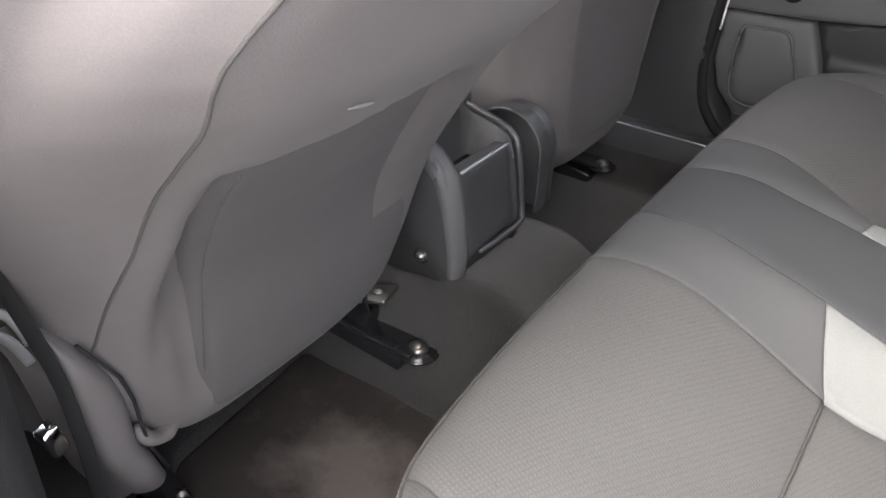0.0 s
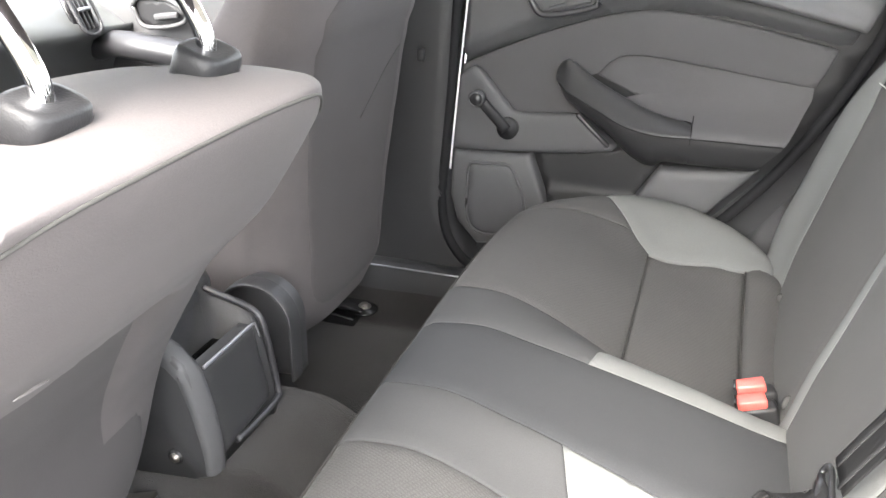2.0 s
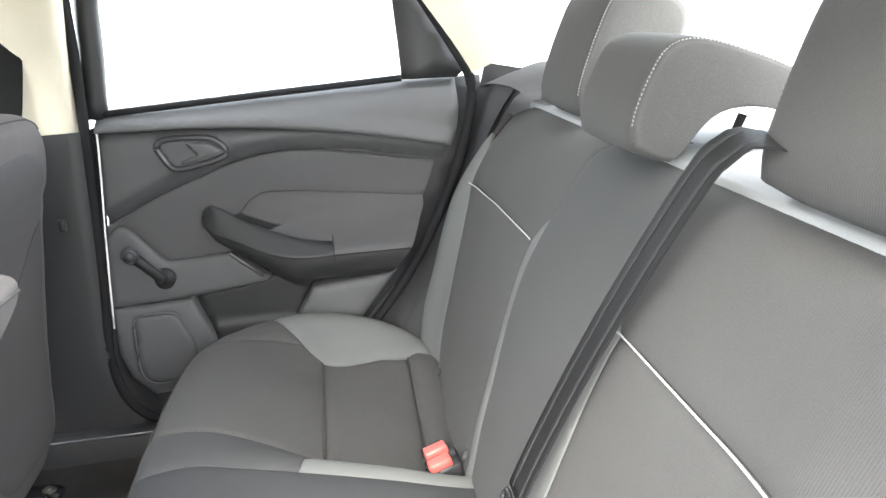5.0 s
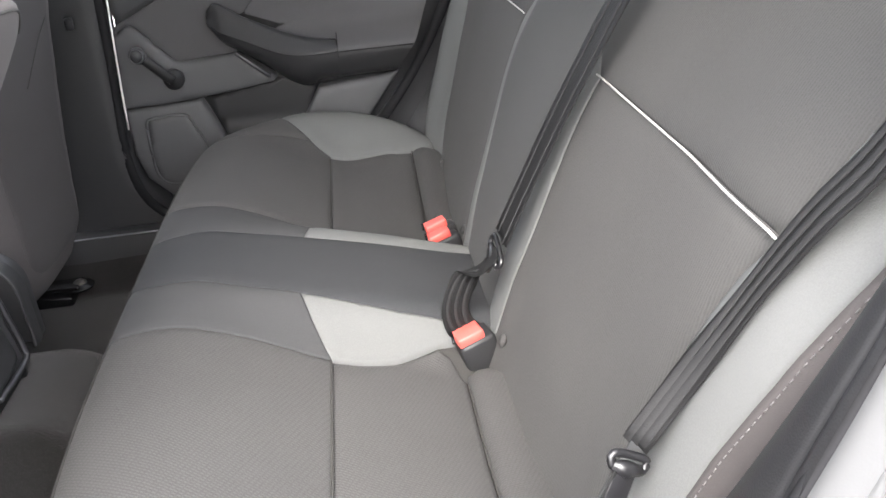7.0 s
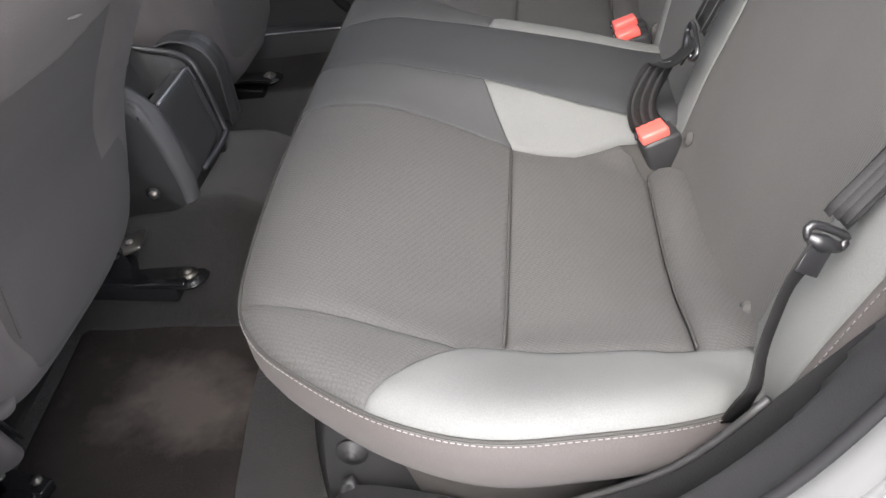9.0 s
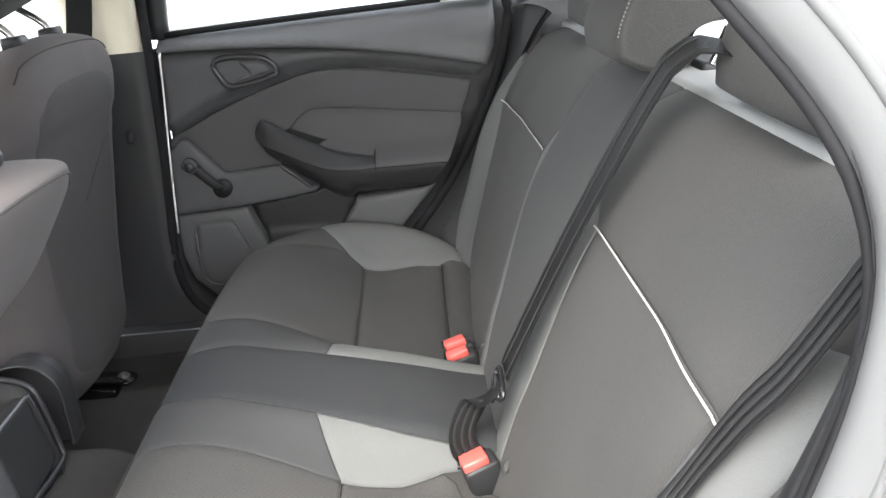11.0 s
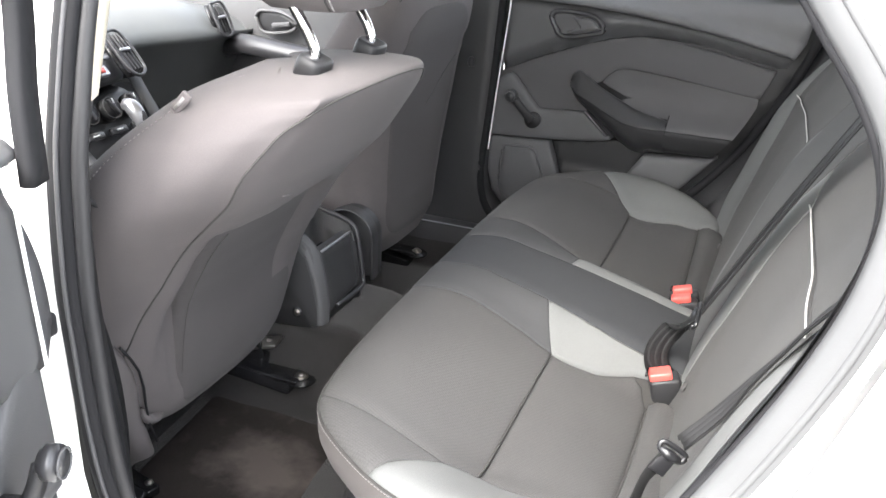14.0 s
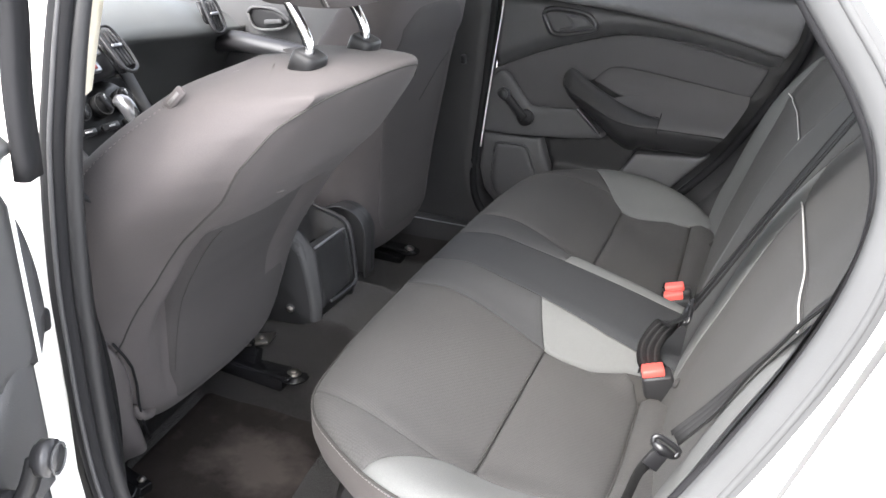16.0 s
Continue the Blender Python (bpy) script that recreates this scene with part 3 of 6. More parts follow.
back_panel("lining", [(0.52, -0.03), (0.61, 0.30), (0.61, 0.44), (0.54, 0.50), (-0.12, 0.50), (-0.07, -0.03)], SEAM_DARK, back_far, "dark lining under the panels", seam=0.0, step=0.04).location -= SBN * 0.012
centre = [(-0.076, -0.03), (-0.083, 0.05), (-0.099, 0.16), (-0.115, 0.27), (-0.123, 0.385), (-0.123, TOP), (0.123, TOP), (0.134, 0.385), (0.126, 0.27), (0.110, 0.16), (0.094, 0.05), (0.087, -0.03)]
back_panel("middle_panel", centre, CLOTH_BACKMID, back_far, "slate grey cloth", seam=0.002)
rows = []
for k in range(9):
    a = math.pi * k / 8 * 0.9
    rows.append([SB0 + Vector((0, v, 0)) + SBU * (TOP - 0.004 + 0.016 * math.sin(a)) + SBN * (back_h(v, TOP) - 0.055 + 0.053 * math.cos(a)) for v in np.linspace(-0.122, 0.115, 12)])
rows.append([Vector(p) - SBU * 0.45 for p in rows[-1]])
piece("middle_shoulder", skin(rows), CLOTH_UPPER, back_far, "dark grey cloth top")
# anchor buttons low on the backrest
for side, thing in ((-1, back_near), (1, back_far)):
    for v in (0.153, 0.433):
        p = Vector(on_back(v * side, 0.035, 0.0015))
        t = (SBN).to_track_quat("Z", "Y").to_matrix().to_4x4()
        piece("anchor_button", disc(0.0085, 0.006, p, "Z", 0.002, 18, turn=t), CLOTH_DARK, thing, "small cloth-covered button")


def rear_headrest(y, half, front, s0, profile, posts_back, label):
    """A padded rear headrest: a side profile (back, up) drawn across, with stitched side seams and chrome posts."""
    hr = empty("rear_headrest", tuple(SB0 + Vector((0, y, 0)) + SBU * s0), label, "headrest", "rear headrests")
    loop = [np.array(p) for p in spline(profile + profile[:1], 45)][:-1]
    mid = sum(loop) / len(loop)

    def at(b, s, yy):
        return SB0 + Vector((0, y + yy, 0)) + SBU * (s0 + s) + SBN * (front - b)
    rings = []
    for q in np.linspace(-1, 1, 23):
        k = 1 - 0.07 * abs(q) ** 3 - 0.28 * smooth01(0.80, 1.0, abs(q)) ** 2
        rings.append([at(*(mid + (p - mid) * k), half * math.sin(q * math.pi / 2) if abs(q) > 0.6 else half * q * math.sin(0.3 * math.pi) / 0.6) for p in loop])
    cushion = piece("cushion", loft(rings), CLOTH_UPPER, hr, "grey cloth")
    for side in (-1, 1):
        line = []
        for p in loop[2:-10]:
            line.append(at(*(mid + (p - mid) * 0.945), side * half * 0.957))
        stitch = bmesh.new()
        for a, b in zip(line, line[1:]):
            for j in range(3):
                tube([a + (b - a) * (j + 0.1) / 3, a + (b - a) * (j + 0.75) / 3], 0.0011, 5, bm=stitch)
        piece("seam", stitch, THREAD, hr, "pale stitched seam", sub=cushion)
        base = SB0 + Vector((0, y + side * half * 0.6, 0)) + SBU * (TOP - 0.02) + SBN * (front - posts_back)
        post = piece("post", tube([base, base + SBU * (s0 - TOP + 0.09)], 0.005, 10), CHROME, hr, "chrome post")
        piece("post_guide", block((0.034, 0.042, 0.012), base + SBU * 0.034, 0.004, pose(0, 0, 0, 0, 23.5)), TRIM_BLACK, hr, "black plastic guide", sub=post)
    return hr


TALL = [(0.010, 0.0), (0.0, 0.03), (-0.004, 0.10), (0.0, 0.16), (0.02, 0.187), (0.06, 0.192), (0.10, 0.184), (0.114, 0.155), (0.104, 0.10), (0.085, 0.04), (0.068, 0.0), (0.04, -0.004)]
LOW = [(0.012, -0.002), (0.0, 0.025), (0.0, 0.075), (0.008, 0.105), (0.035, 0.122), (0.09, 0.128), (0.15, 0.128), (0.190, 0.120), (0.195, 0.104), (0.175, 0.090), (0.12, 0.080), (0.085, 0.060), (0.066, 0.024), (0.058, 0.0), (0.035, -0.004)]
rear_headrest(0.345, 0.100, 0.015, 0.512, TALL, 0.055, "tall grey cloth outer rear headrest with stitched seams")
rear_headrest(0.0, 0.086, 0.060, 0.499, LOW, 0.125, "low hooked grey cloth middle rear headrest")
rear_headrest(-0.345, 0.100, 0.015, 0.512, TALL, 0.055, "tall grey cloth outer rear headrest with stitched seams")


# ---- floor ----
def floor_z(x, y):
    tunnel = smooth01(-0.165, -0.075, y) * smooth01(0.20, 0.10, y) * smooth01(0.14, 0.02, x)
    z = 0.098 + tunnel * (0.070 + 0.080 * smooth01(0.0, -0.16, x))
    z += 0.10 * smooth01(0.56, 0.62, abs(y))
    z += 0.05 * smooth01(-0.37, -0.42, x) * (1 - tunnel)
    z += 0.10 * smooth01(0.08, 0.16, x)
    return z + 0.0025 * noise.noise(Vector((x * 9, y * 9, 0)))


rows = [[(x, y, floor_z(x, y)) for y in np.linspace(-0.64, 0.64, 90)] for x in np.linspace(-1.25, 0.45, 100)]
floor = tagged(mesh_object("floor", skin(rows), CARPET), "dark brown-grey carpeted car floor with pale dirt stains", "floor", kind="structure")

mat_outline = [tuple(p) for p in spline([(-0.349, -0.118), (-0.30, -0.117), (-0.236, -0.118), (-0.205, -0.10), (-0.165, -0.098), (-0.135, -0.13), (-0.11, -0.20), (-0.10, -0.29), (-0.085, -0.40), (-0.075, -0.50), (-0.15, -0.525), (-0.215, -0.485), (-0.277, -0.437), (-0.318, -0.412), (-0.344, -0.392), (-0.352, -0.34), (-0.362, -0.23), (-0.370, -0.150), (-0.362, -0.126), (-0.349, -0.118)], 70)][:-1]


def mat_material():
    """Short brown pile with one broad dusty patch where feet rest."""
    m, nodes, links, bsdf = nodes_of("mat_carpet")
    co = nodes.new("ShaderNodeTexCoord")
    mp = nodes.new("ShaderNodeMapping")
    mp.inputs["Location"].default_value = (0.175 / 0.14, 0.295 / 0.10, 0)
    mp.inputs["Scale"].default_value = (1 / 0.14, 1 / 0.10, 0)
    links.new(co.outputs["Object"], mp.inputs["Vector"])
    ball = nodes.new("ShaderNodeTexGradient")
    ball.gradient_type = "SPHERICAL"
    links.new(mp.outputs[0], ball.inputs["Vector"])
    add = nodes.new("ShaderNodeMath")
    add.operation = "MULTIPLY_ADD"
    links.new(noise_of(nodes, links, 14.0, 6.0, 0.65), add.inputs[0])
    add.inputs[1].default_value = 1.3
    links.new(ball.outputs["Fac"], add.inputs[2])
    base = mixed(nodes, links, ramp(nodes, links, noise_of(nodes, links, 9.0, 5.0), 0.3, 0.7), (0.021, 0.018, 0.0168), (0.031, 0.0265, 0.0248))
    base = mixed(nodes, links, ramp(nodes, links, add.outputs[0], 0.78, 1.35), base, (0.085, 0.073, 0.067))
    fibre = noise_of(nodes, links, 700.0, 3.0, 0.7)
    base = mixed(nodes, links, ramp(nodes, links, fibre, 0.55, 0.9), base, (0.07, 0.062, 0.057))
    links.new(base, bsdf.inputs["Base Color"])
    bsdf.inputs["Roughness"].default_value = 1.0
    bsdf.inputs["Specular IOR Level"].default_value = 0.1
    bumped(nodes, links, bsdf, fibre, 0.7, 0.002)
    return m


fm = mesh_object("floor_mat", panel(mat_outline, lambda x, y, h: (x, y, floor_z(x, -0.35) + 0.004 + h + 0.035 * smooth01(-0.135, -0.085, y)), 0.02, 0.010, seam=0.003), mat_material())
tagged(fm, "brown carpet floor mat with pale dusty stains", "floor mat")
mat_edge = empty("mat_edge_trim", (-0.37, -0.3, 0.085), "raised black edge of the footwell carpet", "trim", kind="structure")
piece("edge", ribbon(spline([(-0.295, -0.445, 0.112), (-0.345, -0.415, 0.112), (-0.372, -0.37, 0.113), (-0.384, -0.24, 0.114), (-0.393, -0.15, 0.116), (-0.378, -0.108, 0.122), (-0.345, -0.096, 0.127), (-0.28, -0.097, 0.128), (-0.235, -0.096, 0.13)], 40), 0.030, 0.010, [Vector((1, 0.1, 0.15)) if i < 24 else Vector((0.15, 1, 0.25)) for i in range(40)]), fabric("black_carpet_edge", (0.010, 0.010, 0.010), (0.018, 0.017, 0.017)), mat_edge)


# ---- doors ----
def door_line(points, n=24):
    return [tuple(p) for p in spline(points, n)]


FRAME_STRIP = [(-0.128, 0.630, 0.93), (-0.126, 0.630, 0.849), (-0.117, 0.630, 0.792), (-0.116, 0.630, 0.724)]


def build_door(thing, tf, near):
    """The rear door's inner side: x, z in the plane of the car's far side, depth towards the cabin."""
    def dp(name, bm, material, label="", sub=None, smooth=True):
        bmesh.ops.transform(bm, matrix=tf, verts=bm.verts)
        return piece(name, bm, material, thing, label, smooth, sub)

    def at(depth):
        return lambda x, z, h: (x, 0.66 - depth - h, z)

    front = door_line([(-0.122, 0.768), (-0.126, 0.70), (-0.140, 0.55), (-0.152, 0.40), (-0.155, 0.33), (-0.140, 0.275), (-0.10, 0.235)], 20)
    rear = door_line([(0.17, 0.235), (0.288, 0.345), (0.37, 0.44), (0.443, 0.559), (0.488, 0.65), (0.508, 0.721), (0.512, 0.785)], 24)
    # shell: the steel and the panel behind everything
    shell_out = front + [(x + 0.045, z) for x, z in rear]
    dp("shell", panel(shell_out, at(-0.036), 0.04, 0.04), TRIM_DARK, "dark grey plastic")
    pad_low = door_line([(-0.122, 0.743), (0.03, 0.738), (0.176, 0.726), (0.33, 0.703), (0.486, 0.669)], 20)
    pad = [(-0.122, 0.766)] + pad_low + [(0.503, 0.70), (0.508, 0.735), (0.509, 0.785), (0.414, 0.785), (0.15, 0.777)]
    dp("upper_pad", panel(pad, lambda x, z, h: (x, 0.66 - 0.012 - h + 0.035 * smooth01(0.735, 0.79, z) - 0.020 * smooth01(0.035, 0.0, z - float(np.interp(x, [p[0] for p in pad_low], [p[1] for p in pad_low]))), z), 0.012, 0.02, seam=0.004, puff=0.006, puff_width=0.02), TRIM_SOFT, "soft dark grey plastic")
    swoop = door_line([(-0.134, 0.575), (-0.106, 0.588), (-0.04, 0.618), (0.033, 0.646), (0.10, 0.667), (0.163, 0.679), (0.24, 0.677), (0.34, 0.661), (0.458, 0.637)], 30)
    zone = pad_low + [(0.478, 0.645), (0.470, 0.636)] + swoop[::-1][1:] + [(-0.130, 0.64)]
    # the zone curls back towards the swoop line
    sw = np.array(swoop)
    def handle_zone(x, z, h):
        edge = float(np.interp(x, sw[:, 0], sw[:, 1]))
        k = smooth01(0.035, 0.0, z - edge)
        low = float(np.interp(x, [p[0] for p in pad_low], [p[1] for p in pad_low]))
        k2 = smooth01(0.02, 0.0, low - z)
        return (x, 0.66 + 0.002 + 0.026 * k + 0.012 * k2 + 0.010 * smooth01(0.12, 0.30, x) - h, z)
    dp("handle_panel", panel(zone, handle_zone, 0.011, 0.02), TRIM_SOFT, "grey grained plastic")
    ledge = door_line([(-0.140, 0.552), (-0.118, 0.572), (-0.102, 0.571), (-0.078, 0.545), (-0.045, 0.507), (-0.030, 0.501), (0.02, 0.503), (0.075, 0.507)], 26)
    inset_top = door_line([(0.100, 0.577), (0.120, 0.598), (0.145, 0.609), (0.20, 0.607), (0.30, 0.595), (0.432, 0.577)], 20)
    mid = swoop + [(0.450, 0.615), (0.434, 0.578)] + inset_top[::-1][1:] + [(0.06, 0.56), (0.08, 0.52)] + ledge[::-1]
    dp("insert_panel", panel(mid, lambda x, z, h: (x, 0.66 + 0.010 - h, z), 0.013, 0.02, seam=0.002), TRIM_CLOTH, "dark grey vinyl insert")
    inset = inset_top + [(0.427, 0.55), (0.421, 0.532), (0.30, 0.532), (0.24, 0.534), (0.17, 0.545), (0.10, 0.572)]
    dp("armrest_recess", panel(inset, lambda x, z, h: (x, 0.66 + 0.014 - 0.016 * smooth01(0.58, 0.535, z) - h, z), 0.012, 0.02, seam=0.003), TRIM_CLOTH, "dark grey vinyl recess")
    low_line = door_line([(-0.150, 0.426), (-0.05, 0.429), (0.05, 0.437), (0.132, 0.447)], 14)
    lower = ledge + [(0.09, 0.495), (0.14, 0.455)] + low_line[::-1] + [(-0.146, 0.49)]
    dp("lower_panel", panel(lower, lambda x, z, h: (x, 0.66 - 0.004 - h, z), 0.013, 0.025, seam=0.002, puff=0.002, puff_width=0.008), TRIM, "grey grained plastic")
    # speaker
    spk = door_line([(-0.150, 0.421), (-0.08, 0.423), (-0.009, 0.426)], 8) + door_line([(-0.009, 0.426), (0.012, 0.372), (0.030, 0.325), (0.05, 0.26)], 10)[1:] + [(-0.10, 0.245), (-0.138, 0.285), (-0.152, 0.335)]
    dp("speaker_panel", panel(spk, at(-0.002), 0.013, 0.03, seam=0.002, puff=0.003, puff_width=0.008), TRIM_SOFT, "grey grained plastic")
    gr = door_line([(-0.117, 0.385), (-0.112, 0.402), (-0.09, 0.405), (-0.05, 0.406), (-0.035, 0.398), (-0.026, 0.375), (-0.014, 0.345), (-0.01, 0.30), (-0.03, 0.275), (-0.09, 0.270), (-0.115, 0.29), (-0.119, 0.33), (-0.117, 0.385)], 40)[:-1]
    g = dp("speaker_grille", panel(gr, at(0.006), 0.01, 0.008, puff=0.003, puff_width=0.008), TRIM, "dark grey speaker grille")
    ring = bmesh.new()
    tube([(x, 0.66 - 0.004, z) for x, z in gr + gr[:1]], 0.0028, 6, bm=ring)
    dp("grille_rim", ring, TRIM, "", sub=g)
    # map pocket: a shallow bin, black for the shade inside, with a front panel
    pk = [(-0.004, 0.424), (0.06, 0.434), (0.14, 0.445), (0.224, 0.440), (0.190, 0.375), (0.155, 0.30), (0.14, 0.26), (0.055, 0.26), (0.033, 0.325), (0.014, 0.372)]
    dp("map_pocket", panel(pk, lambda x, z, h: (x, 0.66 + 0.032 - 0.044 * smooth01(0.37, 0.31, z) - h, z), 0.013, 0.01), TRIM_BLACK, "door pocket, black for its inner shade")
    fp = door_line([(0.214, 0.427), (0.29, 0.434), (0.372, 0.443)], 8) + door_line([(0.372, 0.443), (0.33, 0.395), (0.288, 0.345), (0.22, 0.265)], 10)[1:] + [(0.132, 0.255), (0.155, 0.318), (0.181, 0.375)]
    dp("pocket_front", panel(fp, at(0.012), 0.013, 0.03, seam=0.003, puff=0.003, puff_width=0.008), TRIM_SOFT, "grey grained plastic")
    # armrest: a swept grab handle that stands further out towards its rear end, with room for the fingers behind it
    top_z = curve_at([(0.03, 0.612), (0.046, 0.603), (0.073, 0.590), (0.103, 0.572), (0.16, 0.546), (0.20, 0.532), (0.26, 0.518)])
    top_y = curve_at([(0.03, 0.648), (0.073, 0.642), (0.103, 0.636), (0.16, 0.626), (0.20, 0.617), (0.26, 0.604)])
    edge_z = curve_at([(0.03, 0.560), (0.048, 0.553), (0.104, 0.532), (0.157, 0.511), (0.206, 0.504), (0.26, 0.505)])
    edge_y = curve_at([(0.03, 0.640), (0.048, 0.633), (0.104, 0.610), (0.157, 0.591), (0.206, 0.581), (0.26, 0.579)])
    low_z = curve_at([(0.03, 0.545), (0.041, 0.536), (0.10, 0.496), (0.133, 0.472), (0.161, 0.448), (0.188, 0.434), (0.207, 0.436), (0.222, 0.446), (0.26, 0.449)])
    tops, fronts, crease = [], [], []
    for x in [0.031, 0.0316, 0.033, 0.036, 0.040, 0.045] + list(np.linspace(0.052, 0.2595, 30)):
        blunt = math.sqrt(min(1.0, max(0.0, (x - 0.0308) / 0.022)))
        gap = smooth01(0.05, 0.085, x) * smooth01(0.254, 0.165, x)
        zt, zc, zl = (0.566 + (f(x) - 0.566) * blunt for f in (top_z, edge_z, low_z))
        yt, yc = (0.668 + (f(x) - 0.668) * (0.25 + 0.75 * blunt) for f in (top_y, edge_y))
        yl = yc + (0.668 - yc) * (0.55 + 0.25 * smooth01(0.26, 0.18, x))
        tops.append([(x, y, z) for y, z in ((0.674, zt - 0.055 * gap + -0.02 * (1 - gap)), (yt + 0.022, zt - 0.045 * gap + (-0.004 if x > 0.2 else -0.012) * (1 - gap)), (yt + 0.010, zt - 0.010 * gap + (0.001 if x > 0.2 else -0.003) * (1 - gap)), (yt + 0.004, zt - 0.002 * gap + 0.001),
                     (yt - 0.003, zt - 0.0005), (yt + (yc - yt) * 0.35, zt + (zc - zt) * 0.30 + 0.0015), (yt + (yc - yt) * 0.70, zt + (zc - zt) * 0.62 + 0.0025), (yc + 0.0025, zc + 0.0055), (yc + 0.0003, zc + 0.0022), (yc, zc))])
        fronts.append([(x, yc + (yl - yc) * w, zc + (zl - zc) * k) for k, w in ((0, 0.0), (0.10, 0.0), (0.35, 0.10), (0.60, 0.32), (0.82, 0.62), (0.95, 0.9), (1.0, 1.05))] + [(x, 0.672, zl + 0.002)])
        crease.append((x, yc - 0.0003, zc))
    arm = dp("armrest", skin(tops), TRIM_DARK, "satin black curved grab handle")
    dp("armrest_underside", skin(fronts), TRIM_DARK, "charcoal armrest body", sub=arm)
    dp("armrest_crease", tube(crease[4:], 0.0011, 5), SEAL, "", sub=arm)
    dp("armrest_joint", tube([(0.2597, y - 0.0004, z) for y, z in ((0.628, 0.5285), (0.606, 0.5192), (0.590, 0.5135), (0.581, 0.5075), (0.5785, 0.501), (0.580, 0.495))], 0.0011, 5), SEAL, "", sub=arm)
    ends = curve_at([(0.44, 0.356), (0.458, 0.364), (0.505, 0.397), (0.530, 0.416), (0.56, 0.432)])
    prof = [tuple(p) for p in spline([(0.676, 0.590), (0.668, 0.565), (0.652, 0.543), (0.630, 0.529), (0.606, 0.519), (0.590, 0.513), (0.581, 0.507), (0.579, 0.500), (0.582, 0.490), (0.592, 0.474), (0.606, 0.458), (0.628, 0.449), (0.668, 0.446)], 40)]
    cut = min(range(40), key=lambda i: abs(prof[i][1] - 0.505))
    # the front face's shade is put into a darker colour than the top's
    for name, lo, hi, mat, word in (("ledge_top", 0, cut + 1, TRIM_CLOTH, "grey vinyl"), ("ledge_shaded_front", cut, 40, TRIM_DARK, "dark grey plastic")):
        dp(name, skin([[(start + (ends(z) - start) * k, y, z) for k in np.linspace(0, 1, 8)] for y, z in prof[lo:hi] for start in [0.2595 - 0.115 * smooth01(0.612, 0.634, y) * smooth01(0.572, 0.540, z) * (z > 0.51)]]), mat, word, sub=arm)
    dp("ledge_crease", tube([(0.260, 0.5787, 0.5045), (0.33, 0.5787, 0.5042), (0.394, 0.5787, 0.504)], 0.0013, 5), SEAL, "", sub=arm)
    # black bar for the end edge of the lower panel
    dp("panel_end_bar", block((0.008, 0.012, 0.076), (0.100, 0.652, 0.484), 0.003, pose(0, 0, 0, 0, -48)), TRIM_GLOSS, "black bar at the lower panel's end", sub=arm)
    # door handle in its bowl
    bowl = door_line([(-0.028, 0.708), (-0.018, 0.719), (0.01, 0.722), (0.06, 0.718), (0.080, 0.708), (0.092, 0.689), (0.07, 0.678), (0.02, 0.668), (-0.004, 0.670), (-0.016, 0.685), (-0.028, 0.708)], 44)[:-1]
    bz = dp("handle_bezel", tube([(x, 0.66 - 0.002, z) for x, z in bowl + bowl[:1]], 0.0055, 8), TRIM_GLOSS, "black bezel")
    dp("handle_bowl", panel(bowl, at(-0.001), 0.008, 0.003), TRIM, "dark bowl", sub=bz)
    lever = [(0.022, 0.711), (0.056, 0.711), (0.070, 0.705), (0.081, 0.693), (0.078, 0.689), (0.046, 0.681), (0.010, 0.674), (0.012, 0.680), (0.040, 0.689), (0.034, 0.698)]
    dp("handle_lever", panel(lever, at(0.006), 0.006, 0.006, puff=0.002, puff_width=0.004), TRIM_SOFT, "grey pull lever", sub=bz)
    # window crank
    hx, hz = -0.046, 0.474
    kx, kz = (-0.012, 0.046) if near else (-0.047, 0.056)
    crank = dp("crank_hub", disc(0.0185, 0.018, (hx, 0.650, hz), "Y", 0.003), TRIM_BLACK, "black round hub")
    dp("crank_arm", ribbon(spline([(hx, 0.640, hz), (hx + kx / 2, 0.630, hz + kz / 2), (hx + kx, 0.624, hz + kz)], 10), 0.018, 0.009, (0.7, 0, 0.7)), TRIM_BLACK, "black crank arm", sub=crank)
    dp("crank_knob", disc(0.0145, 0.018, (hx + kx, 0.616, hz + kz), "Y", 0.004), TRIM_GLOSS, "black knob", sub=crank)
    dp("knob_ring", tube([(hx + kx + 0.0118 * math.cos(a), 0.607, hz + kz + 0.0118 * math.sin(a)) for a in np.linspace(0, 2 * math.pi, 25)], 0.0012, 6), TRIM_SOFT, "", sub=crank)
    if near:
        dp("frame_strip", ribbon(spline(FRAME_STRIP, 16), 0.026, 0.012, (1.0, 0, 0.1)), SEAL, "black window frame rubber")
        bulge = door_line([(-0.120, 0.74), (-0.126, 0.71), (-0.149, 0.673), (-0.164, 0.637), (-0.171, 0.60), (-0.169, 0.575), (-0.155, 0.548)], 20)
        dp("upper_moulding", panel(bulge + [(-0.04, 0.56), (0.10, 0.64), (0.20, 0.70), (0.20, 0.745)], at(0.004), 0.014, 0.02, puff=0.004, puff_width=0.012), TRIM_SOFT, "grey grained plastic")
    # frame above the sill, quarter trim and glass
    dp("sill_strip", tube([(-0.115, 0.672, 0.771), (0.15, 0.674, 0.783), (0.41, 0.674, 0.793)], 0.006, 8), SEAL, "black window seal")
    quarter = [(0.412, 0.79), (0.510, 0.787), (0.525, 0.80), (0.475, 0.90), (0.43, 0.97), (0.398, 1.02), (0.405, 0.93)]
    dp("quarter_trim", panel(quarter, at(-0.012), 0.03, 0.02), TRIM_BLACK, "black quarter trim")
